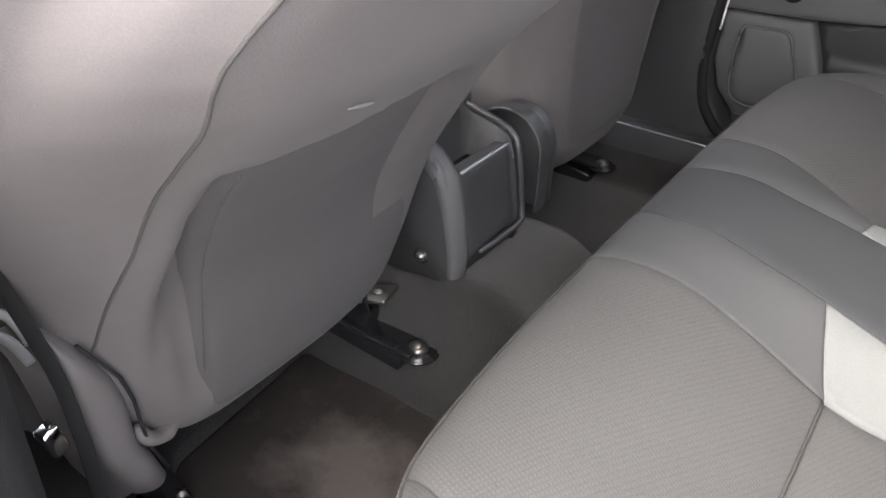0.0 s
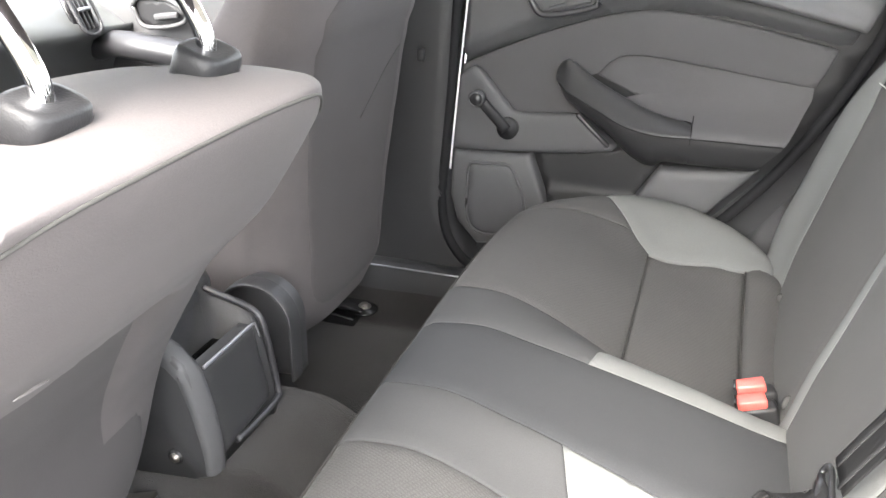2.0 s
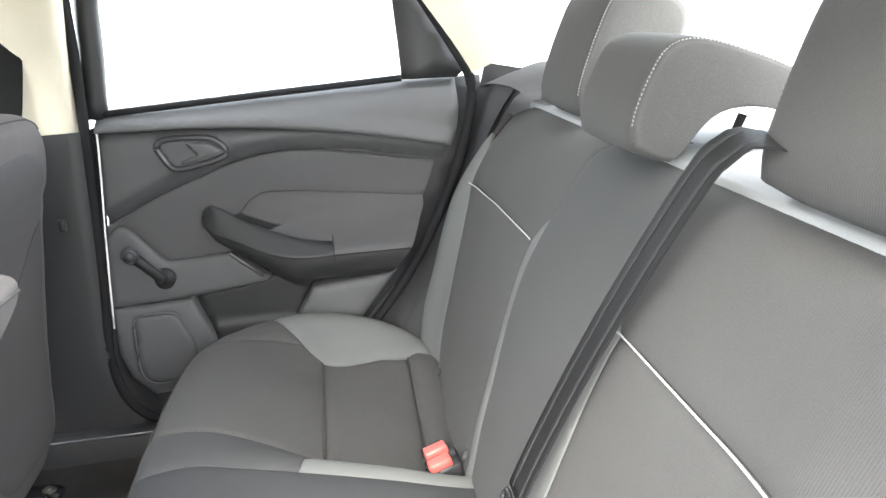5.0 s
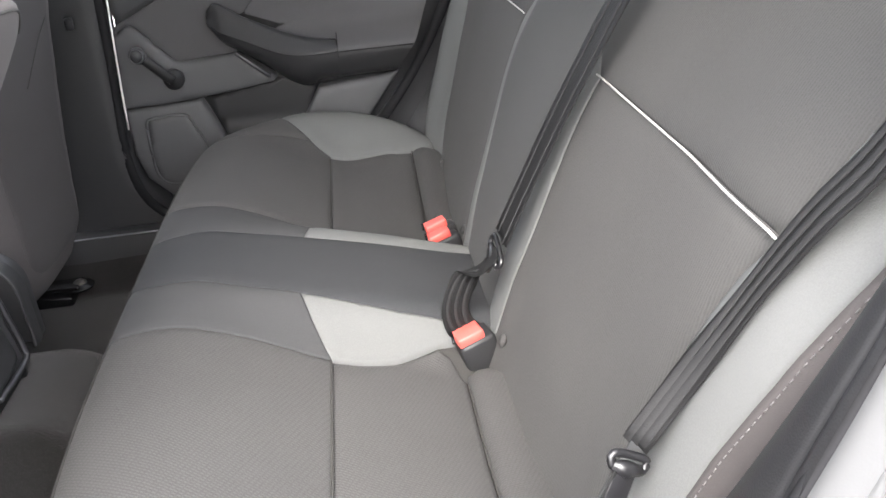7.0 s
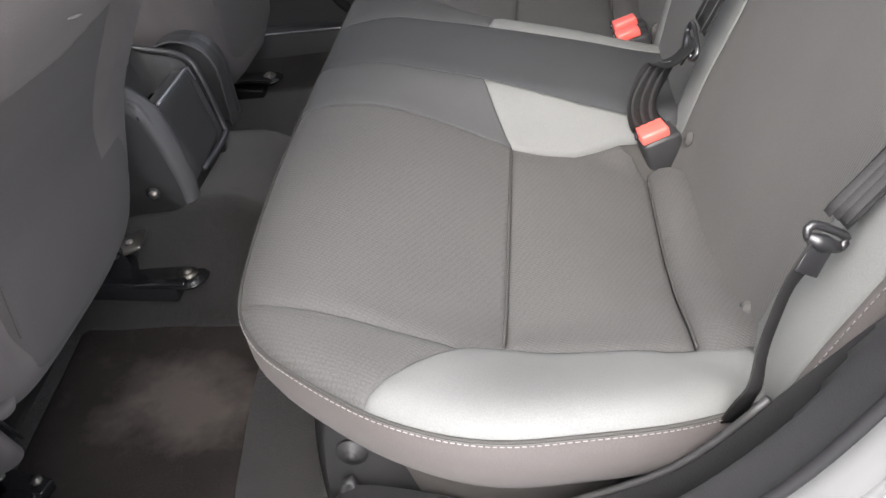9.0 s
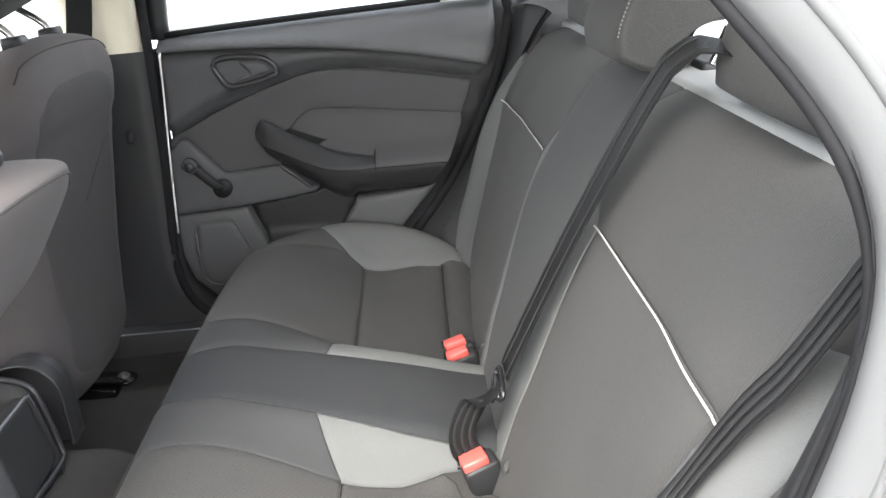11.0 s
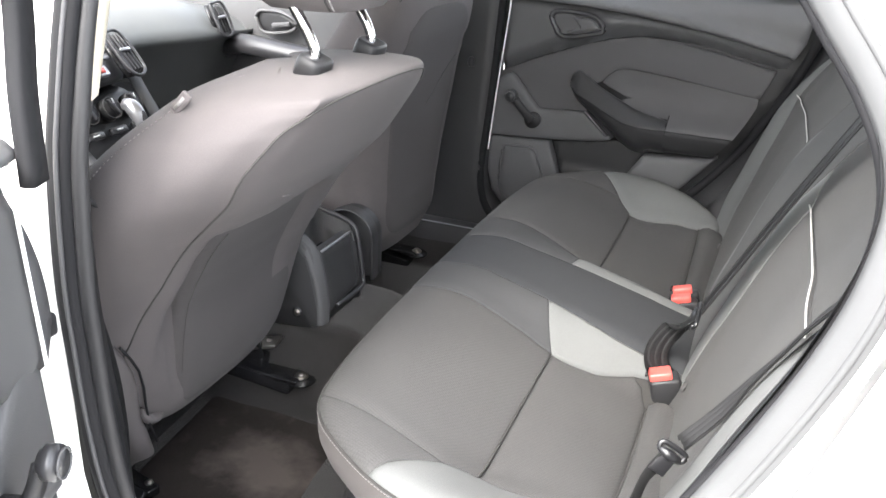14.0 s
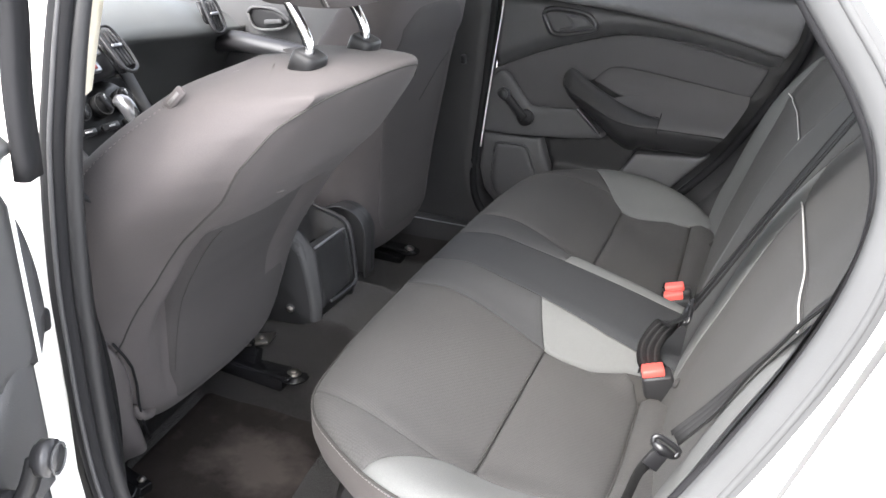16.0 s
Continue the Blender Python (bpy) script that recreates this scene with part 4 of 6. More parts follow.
    dp("window_frame", tube(spline([(-0.122, 0.68, 0.765), (-0.112, 0.675, 0.86), (-0.095, 0.665, 1.0), (-0.03, 0.64, 1.06), (0.20, 0.63, 1.075), (0.40, 0.64, 1.02)], 24), 0.020, 8), TRIM_BLACK, "black window frame")
    glass = dp("window_pane", panel([(-0.11, 0.775), (0.41, 0.795), (0.405, 1.01), (0.20, 1.07), (-0.03, 1.055), (-0.09, 1.0)], lambda x, z, h: (x, 0.686 - 0.08 * (z - 0.78) - h, z), 0.06, 0.003), GLASS, "clear side window glass")
    glass.visible_shadow = False
    # painted edge
    dp("painted_edge", tube([(x + 0.0035, 0.651, z) for x, z in front[1:13]], 0.0019, 6), PAINT, "white painted door edge")
    dp("outer_skin", panel([(-0.165, 0.02), (-0.135, 0.78), (0.52, 0.80), (0.42, 0.50), (0.22, 0.15), (0.10, 0.02)], lambda x, z, h: (x, 0.775 - h - 0.06 * smooth01(0.45, 0.8, z), z), 0.08, 0.01), PAINT, "white painted outer skin")
    return thing


door_far = empty("rear_door", (0.15, 0.68, 0.2), "closed rear car door with grey trim and crank", "car door", "rear doors")
build_door(door_far, Matrix.Identity(4), False)
flip = Matrix.Diagonal((1, -1, 1, 1))
tf_near = Matrix.Translation((-0.088, -0.762, 0)) @ Matrix.Rotation(radians(-70), 4, "Z") @ Matrix.Translation((0.150, 0.66, 0)) @ flip
door_near = empty("rear_door", (-0.10, -1.1, 0.2), "wide open rear car door with dark trim and crank", "car door", "rear doors")
build_door(door_near, tf_near, True)

# ---- far side: pillars, sill, seals ----
pillar_far = empty("pillar_far", (-0.19, 0.66, 0.1), "dark grey lower and beige upper centre pillar", "pillar", kind="structure")
rows = []
for z in np.linspace(0.20, 0.748, 14):
    k = smooth01(0.32, 0.20, z)
    x1 = -0.137 - 0.022 * (0.748 - z) / 0.5 + 0.055 * k
    x0 = -0.33 - 0.03 * k
    rows.append([(x0, 0.70, z), (x0 + 0.01, 0.655, z), (x0 + 0.04, 0.640, z), (x1 - 0.03, 0.637, z), (x1 - 0.008, 0.642, z), (x1, 0.655, z), (x1 + 0.004, 0.70, z)])
piece("lower_trim", skin(rows), TRIM_DARK, pillar_far, "dark grey plastic")
rows = []
for z in np.linspace(0.741, 1.15, 10):
    t = (z - 0.749) / 0.4
    x1, x0, y = -0.146 + 0.03 * t, -0.31 + 0.05 * t, 0.644 - 0.10 * t
    rows.append([(x0, y + 0.06, z), (x0 + 0.01, y + 0.015, z), (x0 + 0.04, y, z), (x1 - 0.03, y, z), (x1 - 0.008, y + 0.005, z), (x1, y + 0.06, z)])
piece("upper_trim", skin(rows), BEIGE, pillar_far, "beige plastic")
seal_path = [(-0.132, 0.648, 1.0), (-0.136, 0.650, 0.80), (-0.150, 0.650, 0.55), (-0.163, 0.648, 0.36), (-0.158, 0.645, 0.29), (-0.135, 0.640, 0.24), (-0.09, 0.636, 0.208), (0.0, 0.634, 0.20), (0.15, 0.634, 0.215), (0.27, 0.638, 0.30), (0.38, 0.645, 0.42), (0.455, 0.648, 0.54), (0.505, 0.650, 0.65), (0.526, 0.652, 0.72), (0.532, 0.652, 0.775), (0.515, 0.645, 0.82), (0.44, 0.620, 0.945), (0.39, 0.60, 1.04)]
seal_far = empty("door_seal_far", (0.15, 0.65, 0.2), "black rubber door seal round the opening", "door seal", kind="structure")
piece("seal", tube(spline(seal_path, 90), 0.0095, 8), SEAL, seal_far)
sill_far = empty("sill_far", (-0.1, 0.62, 0.15), "dark plastic sill plate with a thin bright edge", "sill", kind="structure")
piece("plate", skin([[(x, y, z) for x in np.linspace(-0.75, 0.28, 14)] for y, z in ((0.592, 0.14), (0.597, 0.196), (0.604, 0.202), (0.635, 0.203), (0.66, 0.195))]), TRIM_DARK, sill_far)
piece("outer_panel", block((0.80, 0.012, 0.36), (-0.10, 0.735, 0.22), 0.004), TRIM_BLACK, sill_far, "dark outer panel")
piece("edge", tube([(x, 0.600, 0.201) for x in (-0.32, -0.25, -0.16, -0.06)], 0.0016, 6), SILVER, sill_far, "thin bright edge")
# rear side trim on the far side, behind the door opening, and the beige pillar over it
side_far = empty("side_trim_far", (0.55, 0.66, 0.3), "dark grey rear side trim with beige pillar", "trim", kind="structure")
inner = spline([(0.26, 0.60, 0.22), (0.34, 0.605, 0.31), (0.42, 0.61, 0.42), (0.49, 0.615, 0.54), (0.545, 0.615, 0.66), (0.60, 0.60, 0.75), (0.66, 0.57, 0.79)], 24)
outer = spline([(0.245, 0.655, 0.24), (0.32, 0.660, 0.35), (0.40, 0.664, 0.45), (0.47, 0.666, 0.56), (0.52, 0.668, 0.66), (0.545, 0.668, 0.75), (0.56, 0.66, 0.81)], 24)
piece("lower_trim", skin([inner, [(a + b) / 2 + np.array((0, -0.012, 0)) for a, b in zip(inner, outer)], outer]), TRIM_DARK, side_far, "dark grey plastic")
rows = []
for t in np.linspace(0, 1, 12):
    a = np.array((0.528, 0.648, 0.792)) * (1 - t) + np.array((0.36, 0.585, 1.06)) * t
    b = np.array((0.62, 0.60, 0.838)) * (1 - t) + np.array((0.62, 0.53, 1.10)) * t
    rows.append([a + (b - a) * k + np.array((0, -0.012 * math.sin(math.pi * k), 0)) for k in np.linspace(0, 1, 8)])
piece("pillar_trim", skin(rows), BEIGE, side_far, "beige plastic")
cap_rows = []
for t in np.linspace(0, 1, 22):
    a = np.array((0.540, 0.650, 0.765)) * (1 - t) + np.array((0.95, 0.60, 0.79)) * t
    k = smooth01(-0.12, 0.22, t)
    cap_rows.append([a + np.array(p) * np.array((1, 1, k)) for p in spline([(0, 0, 0), (0.008, -0.012, 0.024), (0.022, -0.040, 0.038), (0.038, -0.085, 0.033), (0.048, -0.125, 0.016), (0.05, -0.16, 0.0)], 16)])
piece("shelf_cap", skin(cap_rows), SHELF_TRIM, side_far, "dark grey plastic")
for sgn, nm, lab in ((1, "quarter_wall_far", "dark inner wall of the far rear quarter"), (-1, "quarter_wall_near", "dark inner wall of the near rear quarter")):
    qw = [(0.44, 0.10), (0.50, 0.55), (0.57, 0.78), (1.10, 0.78), (1.10, 0.10)]
    if sgn > 0:
        qw = [(0.20, 0.10), (0.23, 0.25), (0.335, 0.37), (0.425, 0.47), (0.495, 0.585), (0.54, 0.70), (0.57, 0.78), (1.10, 0.78), (1.10, 0.10)]
    tagged(mesh_object(nm, panel(qw, lambda x, z, h: (x, sgn * ((0.672 if sgn > 0 else 0.690) - h), z), 0.08, 0.02), TRIM), lab, "wall", kind="structure")
# parcel shelf, rear glass, roof, front glass openings
shelf = tagged(mesh_object("parcel_shelf", block((0.46, 1.16, 0.02), (0.85, 0.0, 0.735), 0.006), fabric("grey_felt", (0.20, 0.20, 0.20), (0.27, 0.27, 0.27))), "grey felt parcel shelf behind the rear seat", "shelf", kind="structure")
anchor = empty("anchor_cover", (0.78, 0.02, 0.745), "dark oval tether anchor cover in the shelf", "anchor")
piece("cover", block((0.05, 0.09, 0.008), (0.78, 0.0, 0.749), 0.004), TRIM_BLACK, anchor)
piece("flap", block((0.02, 0.05, 0.010), (0.775, 0.0, 0.755), 0.004), TRIM, anchor)
rows = []
for x in np.linspace(-0.75, 0.72, 18):
    rows.append([(x, y, 1.155 + 0.02 * (1 - (y / 0.56) ** 2) - 0.05 * smooth01(0.3, 0.9, abs(x)) - 0.05 * smooth01(0.4, 0.56, abs(y))) for y in np.linspace(-0.56, 0.56, 16)])
ceiling = tagged(mesh_object("ceiling", skin(rows, thick=0.03), HEADLINER), "beige cloth headliner", "ceiling", kind="structure")
rear_body = empty("rear_body", (1.0, 0, 0.4), "white tail panel under the rear window", "car body", kind="structure")
piece("tail_panel", block((0.10, 1.30, 0.60), (1.12, 0.0, 0.44), 0.04), PAINT, rear_body)
piece("rear_glass", panel([(-0.52, 0.0), (0.52, 0.0), (0.47, 0.46), (-0.47, 0.46)], lambda u, v, h: (1.06 - 0.75 * v, u, 0.77 + 0.72 * v + h), 0.08, 0.004), GLASS, rear_body, "clear rear window glass").visible_shadow = False

# ---- near side: pillar, seals, sill, painted body ----
pillar_near = empty("pillar_near", (-0.12, -0.70, 0.1), "near centre pillar with white paint and black seals", "pillar", kind="structure")


def pillar_y(z):
    """How far the pillar leans in above the belt line."""
    return 0.14 * max(0.0, (z - 0.68) / 0.42)


def near_trim(lo, hi, n, grow):
    rows = []
    for z in np.linspace(lo, hi, n):
        low = 0.05 * smooth01(0.40, 0.18, z)
        y = pillar_y(z) + grow
        rows.append([(-0.32 - low, -0.640 + y, z), (-0.28, -0.620 + y, z), (-0.180 + low * 0.2, -0.620 + y, z), (-0.150 + 0.018 * smooth01(0.56, 0.33, z), -0.628 + y, z), (-0.138 + 0.02 * smooth01(0.56, 0.33, z) + low * 0.5, -0.650 + y, z), (-0.130 + low, -0.690 + y, z)])
    return skin(rows)


piece("inner_trim", near_trim(0.16, 0.742, 18, 0.0), TRIM_BLACK, pillar_near, "dark grey plastic")
piece("upper_trim", near_trim(0.744, 1.12, 12, 0.006), BEIGE, pillar_near, "beige plastic")
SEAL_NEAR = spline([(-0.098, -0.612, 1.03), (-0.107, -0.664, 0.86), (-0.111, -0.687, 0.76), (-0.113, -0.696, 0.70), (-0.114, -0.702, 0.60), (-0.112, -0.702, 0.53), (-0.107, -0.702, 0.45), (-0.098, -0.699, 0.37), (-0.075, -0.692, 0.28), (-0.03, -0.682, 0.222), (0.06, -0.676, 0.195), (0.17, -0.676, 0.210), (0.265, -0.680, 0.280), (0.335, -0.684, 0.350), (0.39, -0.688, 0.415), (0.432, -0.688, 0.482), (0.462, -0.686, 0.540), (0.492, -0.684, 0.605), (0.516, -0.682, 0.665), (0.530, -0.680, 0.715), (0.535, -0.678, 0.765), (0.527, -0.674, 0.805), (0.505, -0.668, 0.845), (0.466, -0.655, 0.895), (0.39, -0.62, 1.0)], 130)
# one seal in two colours: dark for the shaded pillar, grey for the lit rear
for lo, hi, off, dy, rad, flat, mat, name in ((0, 46, 0.0, 0.0, 0.0125, 0.62, SEAL, "shaded_pillar_seal"), (45, 130, -0.003, 0.0, 0.018, 0.62, SEAL_LIT, "lit_seal_run"), (0, 46, 0.017, 0.006, 0.0085, 0.8, TRIM_BLACK, "inner_lip"), (45, 130, 0.016, 0.004, 0.0038, 1.0, SEAL, "inner_lip"), (0, 46, 0.0045, -0.008, 0.0022, 1.0, TRIM_MID, "ridge"), (45, 130, -0.004, -0.010, 0.0030, 1.0, SEAL_LIT, "outer_lip")):
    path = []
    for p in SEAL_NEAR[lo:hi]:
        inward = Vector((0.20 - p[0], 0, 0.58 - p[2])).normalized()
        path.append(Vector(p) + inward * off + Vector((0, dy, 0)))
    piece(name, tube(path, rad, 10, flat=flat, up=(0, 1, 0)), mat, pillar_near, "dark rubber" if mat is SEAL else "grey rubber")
rows = []
for z in np.linspace(0.0, 1.12, 30):
    y = pillar_y(z)
    x = -0.118 + 0.05 * smooth01(0.40, 0.18, z)
    rows.append([(x - 0.006, -0.702 + y, z), (x - 0.007, -0.708 + y, z), (x - 0.014, -0.713 + y, z), (x - 0.060, -0.720 + y, z), (x - 0.068, -0.732 + y, z), (x - 0.070, -0.785 + y, z), (x - 0.10, -0.80 + y, z), (x - 0.55, -0.80 + y, z)])
piece("painted_post", skin(rows), PAINT, pillar_near, "white painted steel")
piece("check_strap", block((0.03, 0.05, 0.022), (-0.115, -0.755, 0.572), 0.004), TRIM_BLACK, pillar_near, "black door check")
piece("strap_bolt", disc(0.008, 0.012, (-0.105, -0.757, 0.585), "X", 0.001, 14), BLACK_METAL, pillar_near, "black bolt")
# sill and rear side trim
side_near = empty("side_trim_near", (0.3, -0.62, 0.2), "dark grey sill and rear side trim", "trim", kind="structure")
inner = spline([(-0.32, -0.56, 0.115), (-0.10, -0.56, 0.12), (0.03, -0.535, 0.15), (0.075, -0.515, 0.215), (0.16, -0.545, 0.245), (0.25, -0.572, 0.262), (0.33, -0.580, 0.300), (0.392, -0.580, 0.368), (0.430, -0.588, 0.440), (0.462, -0.596, 0.51), (0.508, -0.605, 0.60), (0.552, -0.610, 0.70), (0.585, -0.605, 0.80)], 60)
outer = spline([(-0.32, -0.66, 0.165), (-0.10, -0.665, 0.185), (0.03, -0.668, 0.195), (0.10, -0.668, 0.203), (0.18, -0.668, 0.222), (0.26, -0.674, 0.285), (0.33, -0.680, 0.352), (0.385, -0.684, 0.415), (0.428, -0.686, 0.50), (0.462, -0.684, 0.585), (0.495, -0.682, 0.665), (0.518, -0.68, 0.76), (0.50, -0.672, 0.84)], 60)
inner = [np.array(p) + np.array((0, -0.013 * smooth01(22, 28, n) * smooth01(48, 42, n), 0.022 * smooth01(24, 30, n))) for n, p in enumerate(inner)]
for n, p in enumerate(inner):
    # beside the backrest the trim tucks in just behind its outer edge
    d = Vector(p) - SB0
    s, proud = d.dot(SBU), d.dot(SBN)
    k = smooth01(0.08, 0.20, s)
    edge = -float(np.interp(s, (0.06, 0.16, 0.27, 0.36, 0.44), (0.570, 0.588, 0.611, 0.628, 0.636)))
    q = Vector(p) - SBN * (proud - 0.022) * k
    q.y += (edge - q.y) * k
    inner[n] = np.array(q)
rows = []
for k in np.linspace(0, 1, 49):
    row = []
    for n, (a, b) in enumerate(zip(inner, outer)):
        bulge = 0.020 * math.sin(math.pi * k)
        width = 0.52 * smooth01(42.5, 36, n)
        dip = 0.055 * smooth01(0.0, 0.07, k) * smooth01(width, width - 0.07, k) * smooth01(26.5, 29, n) * smooth01(42, 39, n)
        groove = 0.005 * math.exp(-((k - 0.86) / 0.03) ** 2)
        row.append(a + (b - a) * k + np.array((-0.4 * bulge + 0.55 * dip, 0, bulge * 0.6 - dip * 0.8 - groove)))
    rows.append(row)
piece("trim", skin(rows), TRIM_BLACK, side_near, "dark grey grained plastic")
piece("lip", tube([np.array(p) + np.array((0, 0.001, 0.002)) for p in inner[25:37]], 0.0028, 8), TRIM_DARK, side_near)
drop = [[np.array(p) + np.array((0.02 * d, 0.10 * d, -0.14 * d)) for p in inner] for d in (0, 0.3, 1)]
piece("inner_wall", skin(drop), TRIM_BLACK, side_near, "black plastic")
lower = spline([(0.052, 0.10), (0.056, 0.19), (0.066, 0.262), (0.080, 0.290)], 12)
rows = []
for x, z in [tuple(p) for p in lower]:
    rows.append([(x - 0.016, -0.470, z), (x - 0.004, -0.492, z), (x, -0.500, z), (x + 0.03, -0.506, z), (x + 0.30, -0.530, z)])
piece("lower_panel", skin(rows, thick=0.004), TRIM_DARK, side_near, "dark grey moulded panel")
piece("plug_cup", disc(0.0135, 0.010, (0.088, -0.507, 0.252), "Y", 0.003, 22), TRIM_DARK, side_near, "round moulded cup")
piece("plug", disc(0.0085, 0.013, (0.088, -0.508, 0.252), "Y", 0.003, 18), TRIM_BLACK, side_near, "round plug")
piece("rib", ribbon(spline([(0.060, -0.512, 0.10), (0.066, -0.514, 0.17), (0.080, -0.516, 0.225), (0.084, -0.516, 0.215), (0.090, -0.518, 0.16), (0.110, -0.520, 0.135), (0.20, -0.528, 0.125)], 30), 0.010, 0.008, (0, 1, 0)), TRIM_DARK, side_near, "moulded rib")
# painted jamb and quarter panel
jamb_in = SEAL_NEAR[48:]
rows = []
for o, dy in ((-0.004, -0.004), (0.016, -0.010), (0.040, -0.016), (0.075, -0.030), (0.12, -0.055), (0.20, -0.085)):
    rows.append([np.array(p) + np.array((p[0] - 0.20, 0, p[2] - 0.58)) / math.hypot(p[0] - 0.20, p[2] - 0.58) * o + np.array((0, dy, 0)) for p in jamb_in])
for far in ((0.60, -0.10, -0.15), (0.60, -0.05, -0.6)):
    rows.append([np.array(p) + np.array(far) * np.array((smooth01(0.1, 0.4, p[0]), 1, 1)) for p in jamb_in])
quarter_near = empty("rear_quarter_panel", (0.7, -0.75, 0.2), "white painted rear quarter panel and door jamb", "car body", kind="structure")
piece("jamb", skin(rows), PAINT, quarter_near, "white painted steel")
latch = empty("door_striker", (0.50, -0.745, 0.46), "white painted door striker with two bolts", "striker")
piece("plate", block((0.05, 0.008, 0.04), (0.505, -0.752, 0.455), 0.003, pose(0, 0, 0, 0, 35)), PAINT, latch)
for dx in (0.0, 0.035):
    piece("bolt", disc(0.008, 0.012, (0.49 + dx, -0.758, 0.462 - dx * 0.4), "Y", 0.002, 12), STEEL, latch, "steel bolt")


# ---- front seats ----
REAR_CLOTH = fabric("rear_panel_cloth", (0.049, 0.0455, 0.0455), (0.057, 0.053, 0.053))
def chaikin(pts, rounds=3):
    for _ in range(rounds):
        out = []
        for a, b in zip(pts, pts[1:] + pts[:1]):
            out += [(a[0] * 0.75 + b[0] * 0.25, a[1] * 0.75 + b[1] * 0.25), (a[0] * 0.25 + b[0] * 0.75, a[1] * 0.25 + b[1] * 0.75)]
        pts = out
    return pts


# height: rear x, front x, rear half width inside, rear half width outside, half width inside, half width outside
SEAT_ROWS = [
    (0.265, -0.235, -0.34, 0.12, 0.070, 0.16, 0.085),
    (0.275, -0.222, -0.36, 0.15, 0.085, 0.19, 0.102),
    (0.300, -0.207, -0.37, 0.190, 0.110, 0.215, 0.128),
    (0.350, -0.198, -0.375, 0.215, 0.132, 0.235, 0.158),
    (0.420, -0.185, -0.36, 0.235, 0.146, 0.252, 0.192),
    (0.460, -0.169, -0.335, 0.238, 0.140, 0.256, 0.207),
    (0.500, -0.143, -0.31, 0.232, 0.146, 0.254, 0.222),
    (0.560, -0.099, -0.265, 0.205, 0.160, 0.245, 0.240),
    (0.605, -0.056, -0.23, 0.170, 0.180, 0.238, 0.248),
    (0.640, -0.018, -0.195, 0.168, 0.195, 0.232, 0.250),
    (0.675, 0.006, -0.168, 0.172, 0.200, 0.228, 0.246),
    (0.699, 0.022, -0.150, 0.164, 0.188, 0.210, 0.234),
    (0.720, 0.037, -0.130, 0.154, 0.176, 0.194, 0.218),
    (0.738, 0.049, -0.112, 0.136, 0.160, 0.172, 0.200),
    (0.750, 0.053, -0.100, 0.120, 0.148, 0.154, 0.180),
    (0.756, 0.044, -0.092, 0.104, 0.120, 0.134, 0.150),
    (0.760, 0.026, -0.085, 0.080, 0.085, 0.104, 0.110),
    (0.7635, 0.000, -0.078, 0.050, 0.050, 0.070, 0.070),
]
# the passenger seat's back is fuller, its rear face flat
UPRIGHT_ROWS = [
    (0.265, -0.235, -0.34, 0.10, 0.080, 0.15, 0.105),
    (0.300, -0.205, -0.37, 0.160, 0.125, 0.20, 0.142),
    (0.350, -0.182, -0.37, 0.165, 0.143, 0.215, 0.160),
    (0.420, -0.150, -0.335, 0.165, 0.168, 0.225, 0.190),
    (0.500, -0.110, -0.295, 0.162, 0.196, 0.235, 0.222),
    (0.605, -0.046, -0.225, 0.155, 0.213, 0.235, 0.248),
    (0.640, -0.016, -0.195, 0.168, 0.210, 0.232, 0.250),
    (0.675, 0.012, -0.168, 0.172, 0.200, 0.228, 0.244),
    (0.699, 0.026, -0.150, 0.168, 0.188, 0.217, 0.230),
    (0.718, 0.032, -0.128, 0.158, 0.175, 0.204, 0.212),
    (0.738, 0.030, -0.110, 0.140, 0.152, 0.184, 0.188),
    (0.754, 0.018, -0.095, 0.110, 0.115, 0.148, 0.150),
    (0.766, 0.000, -0.088, 0.070, 0.072, 0.100, 0.100),
    (0.772, -0.030, -0.075, 0.030, 0.030, 0.050, 0.050),
]


def smoothed(rows):
    out = np.array(spline(rows, 90))
    for _ in range(14):
        out[1:62, 1:] = (out[0:61, 1:] + 2 * out[1:62, 1:] + out[2:63, 1:]) / 4
    return out


SR = smoothed(SEAT_ROWS)


def seat_row(z):
    return [float(np.interp(z, SR[:, 0], SR[:, i])) for i in range(1, 7)]


SEAM_V = [(0.26, 0.080), (0.30, 0.112), (0.36, 0.142), (0.435, 0.160), (0.48, 0.156), (0.53, 0.158), (0.59, 0.172), (0.647, 0.187), (0.67, 0.193), (0.688, 0.190), (0.705, 0.182), (0.717, 0.175), (0.727, 0.163), (0.740, 0.152), (0.750, 0.148), (0.756, 0.120), (0.760, 0.085), (0.7635, 0.050)]
HARD_EDGE = True


def seam_v(z):
    return float(np.interp(z, [p[0] for p in SEAM_V], [p[1] for p in SEAM_V]))


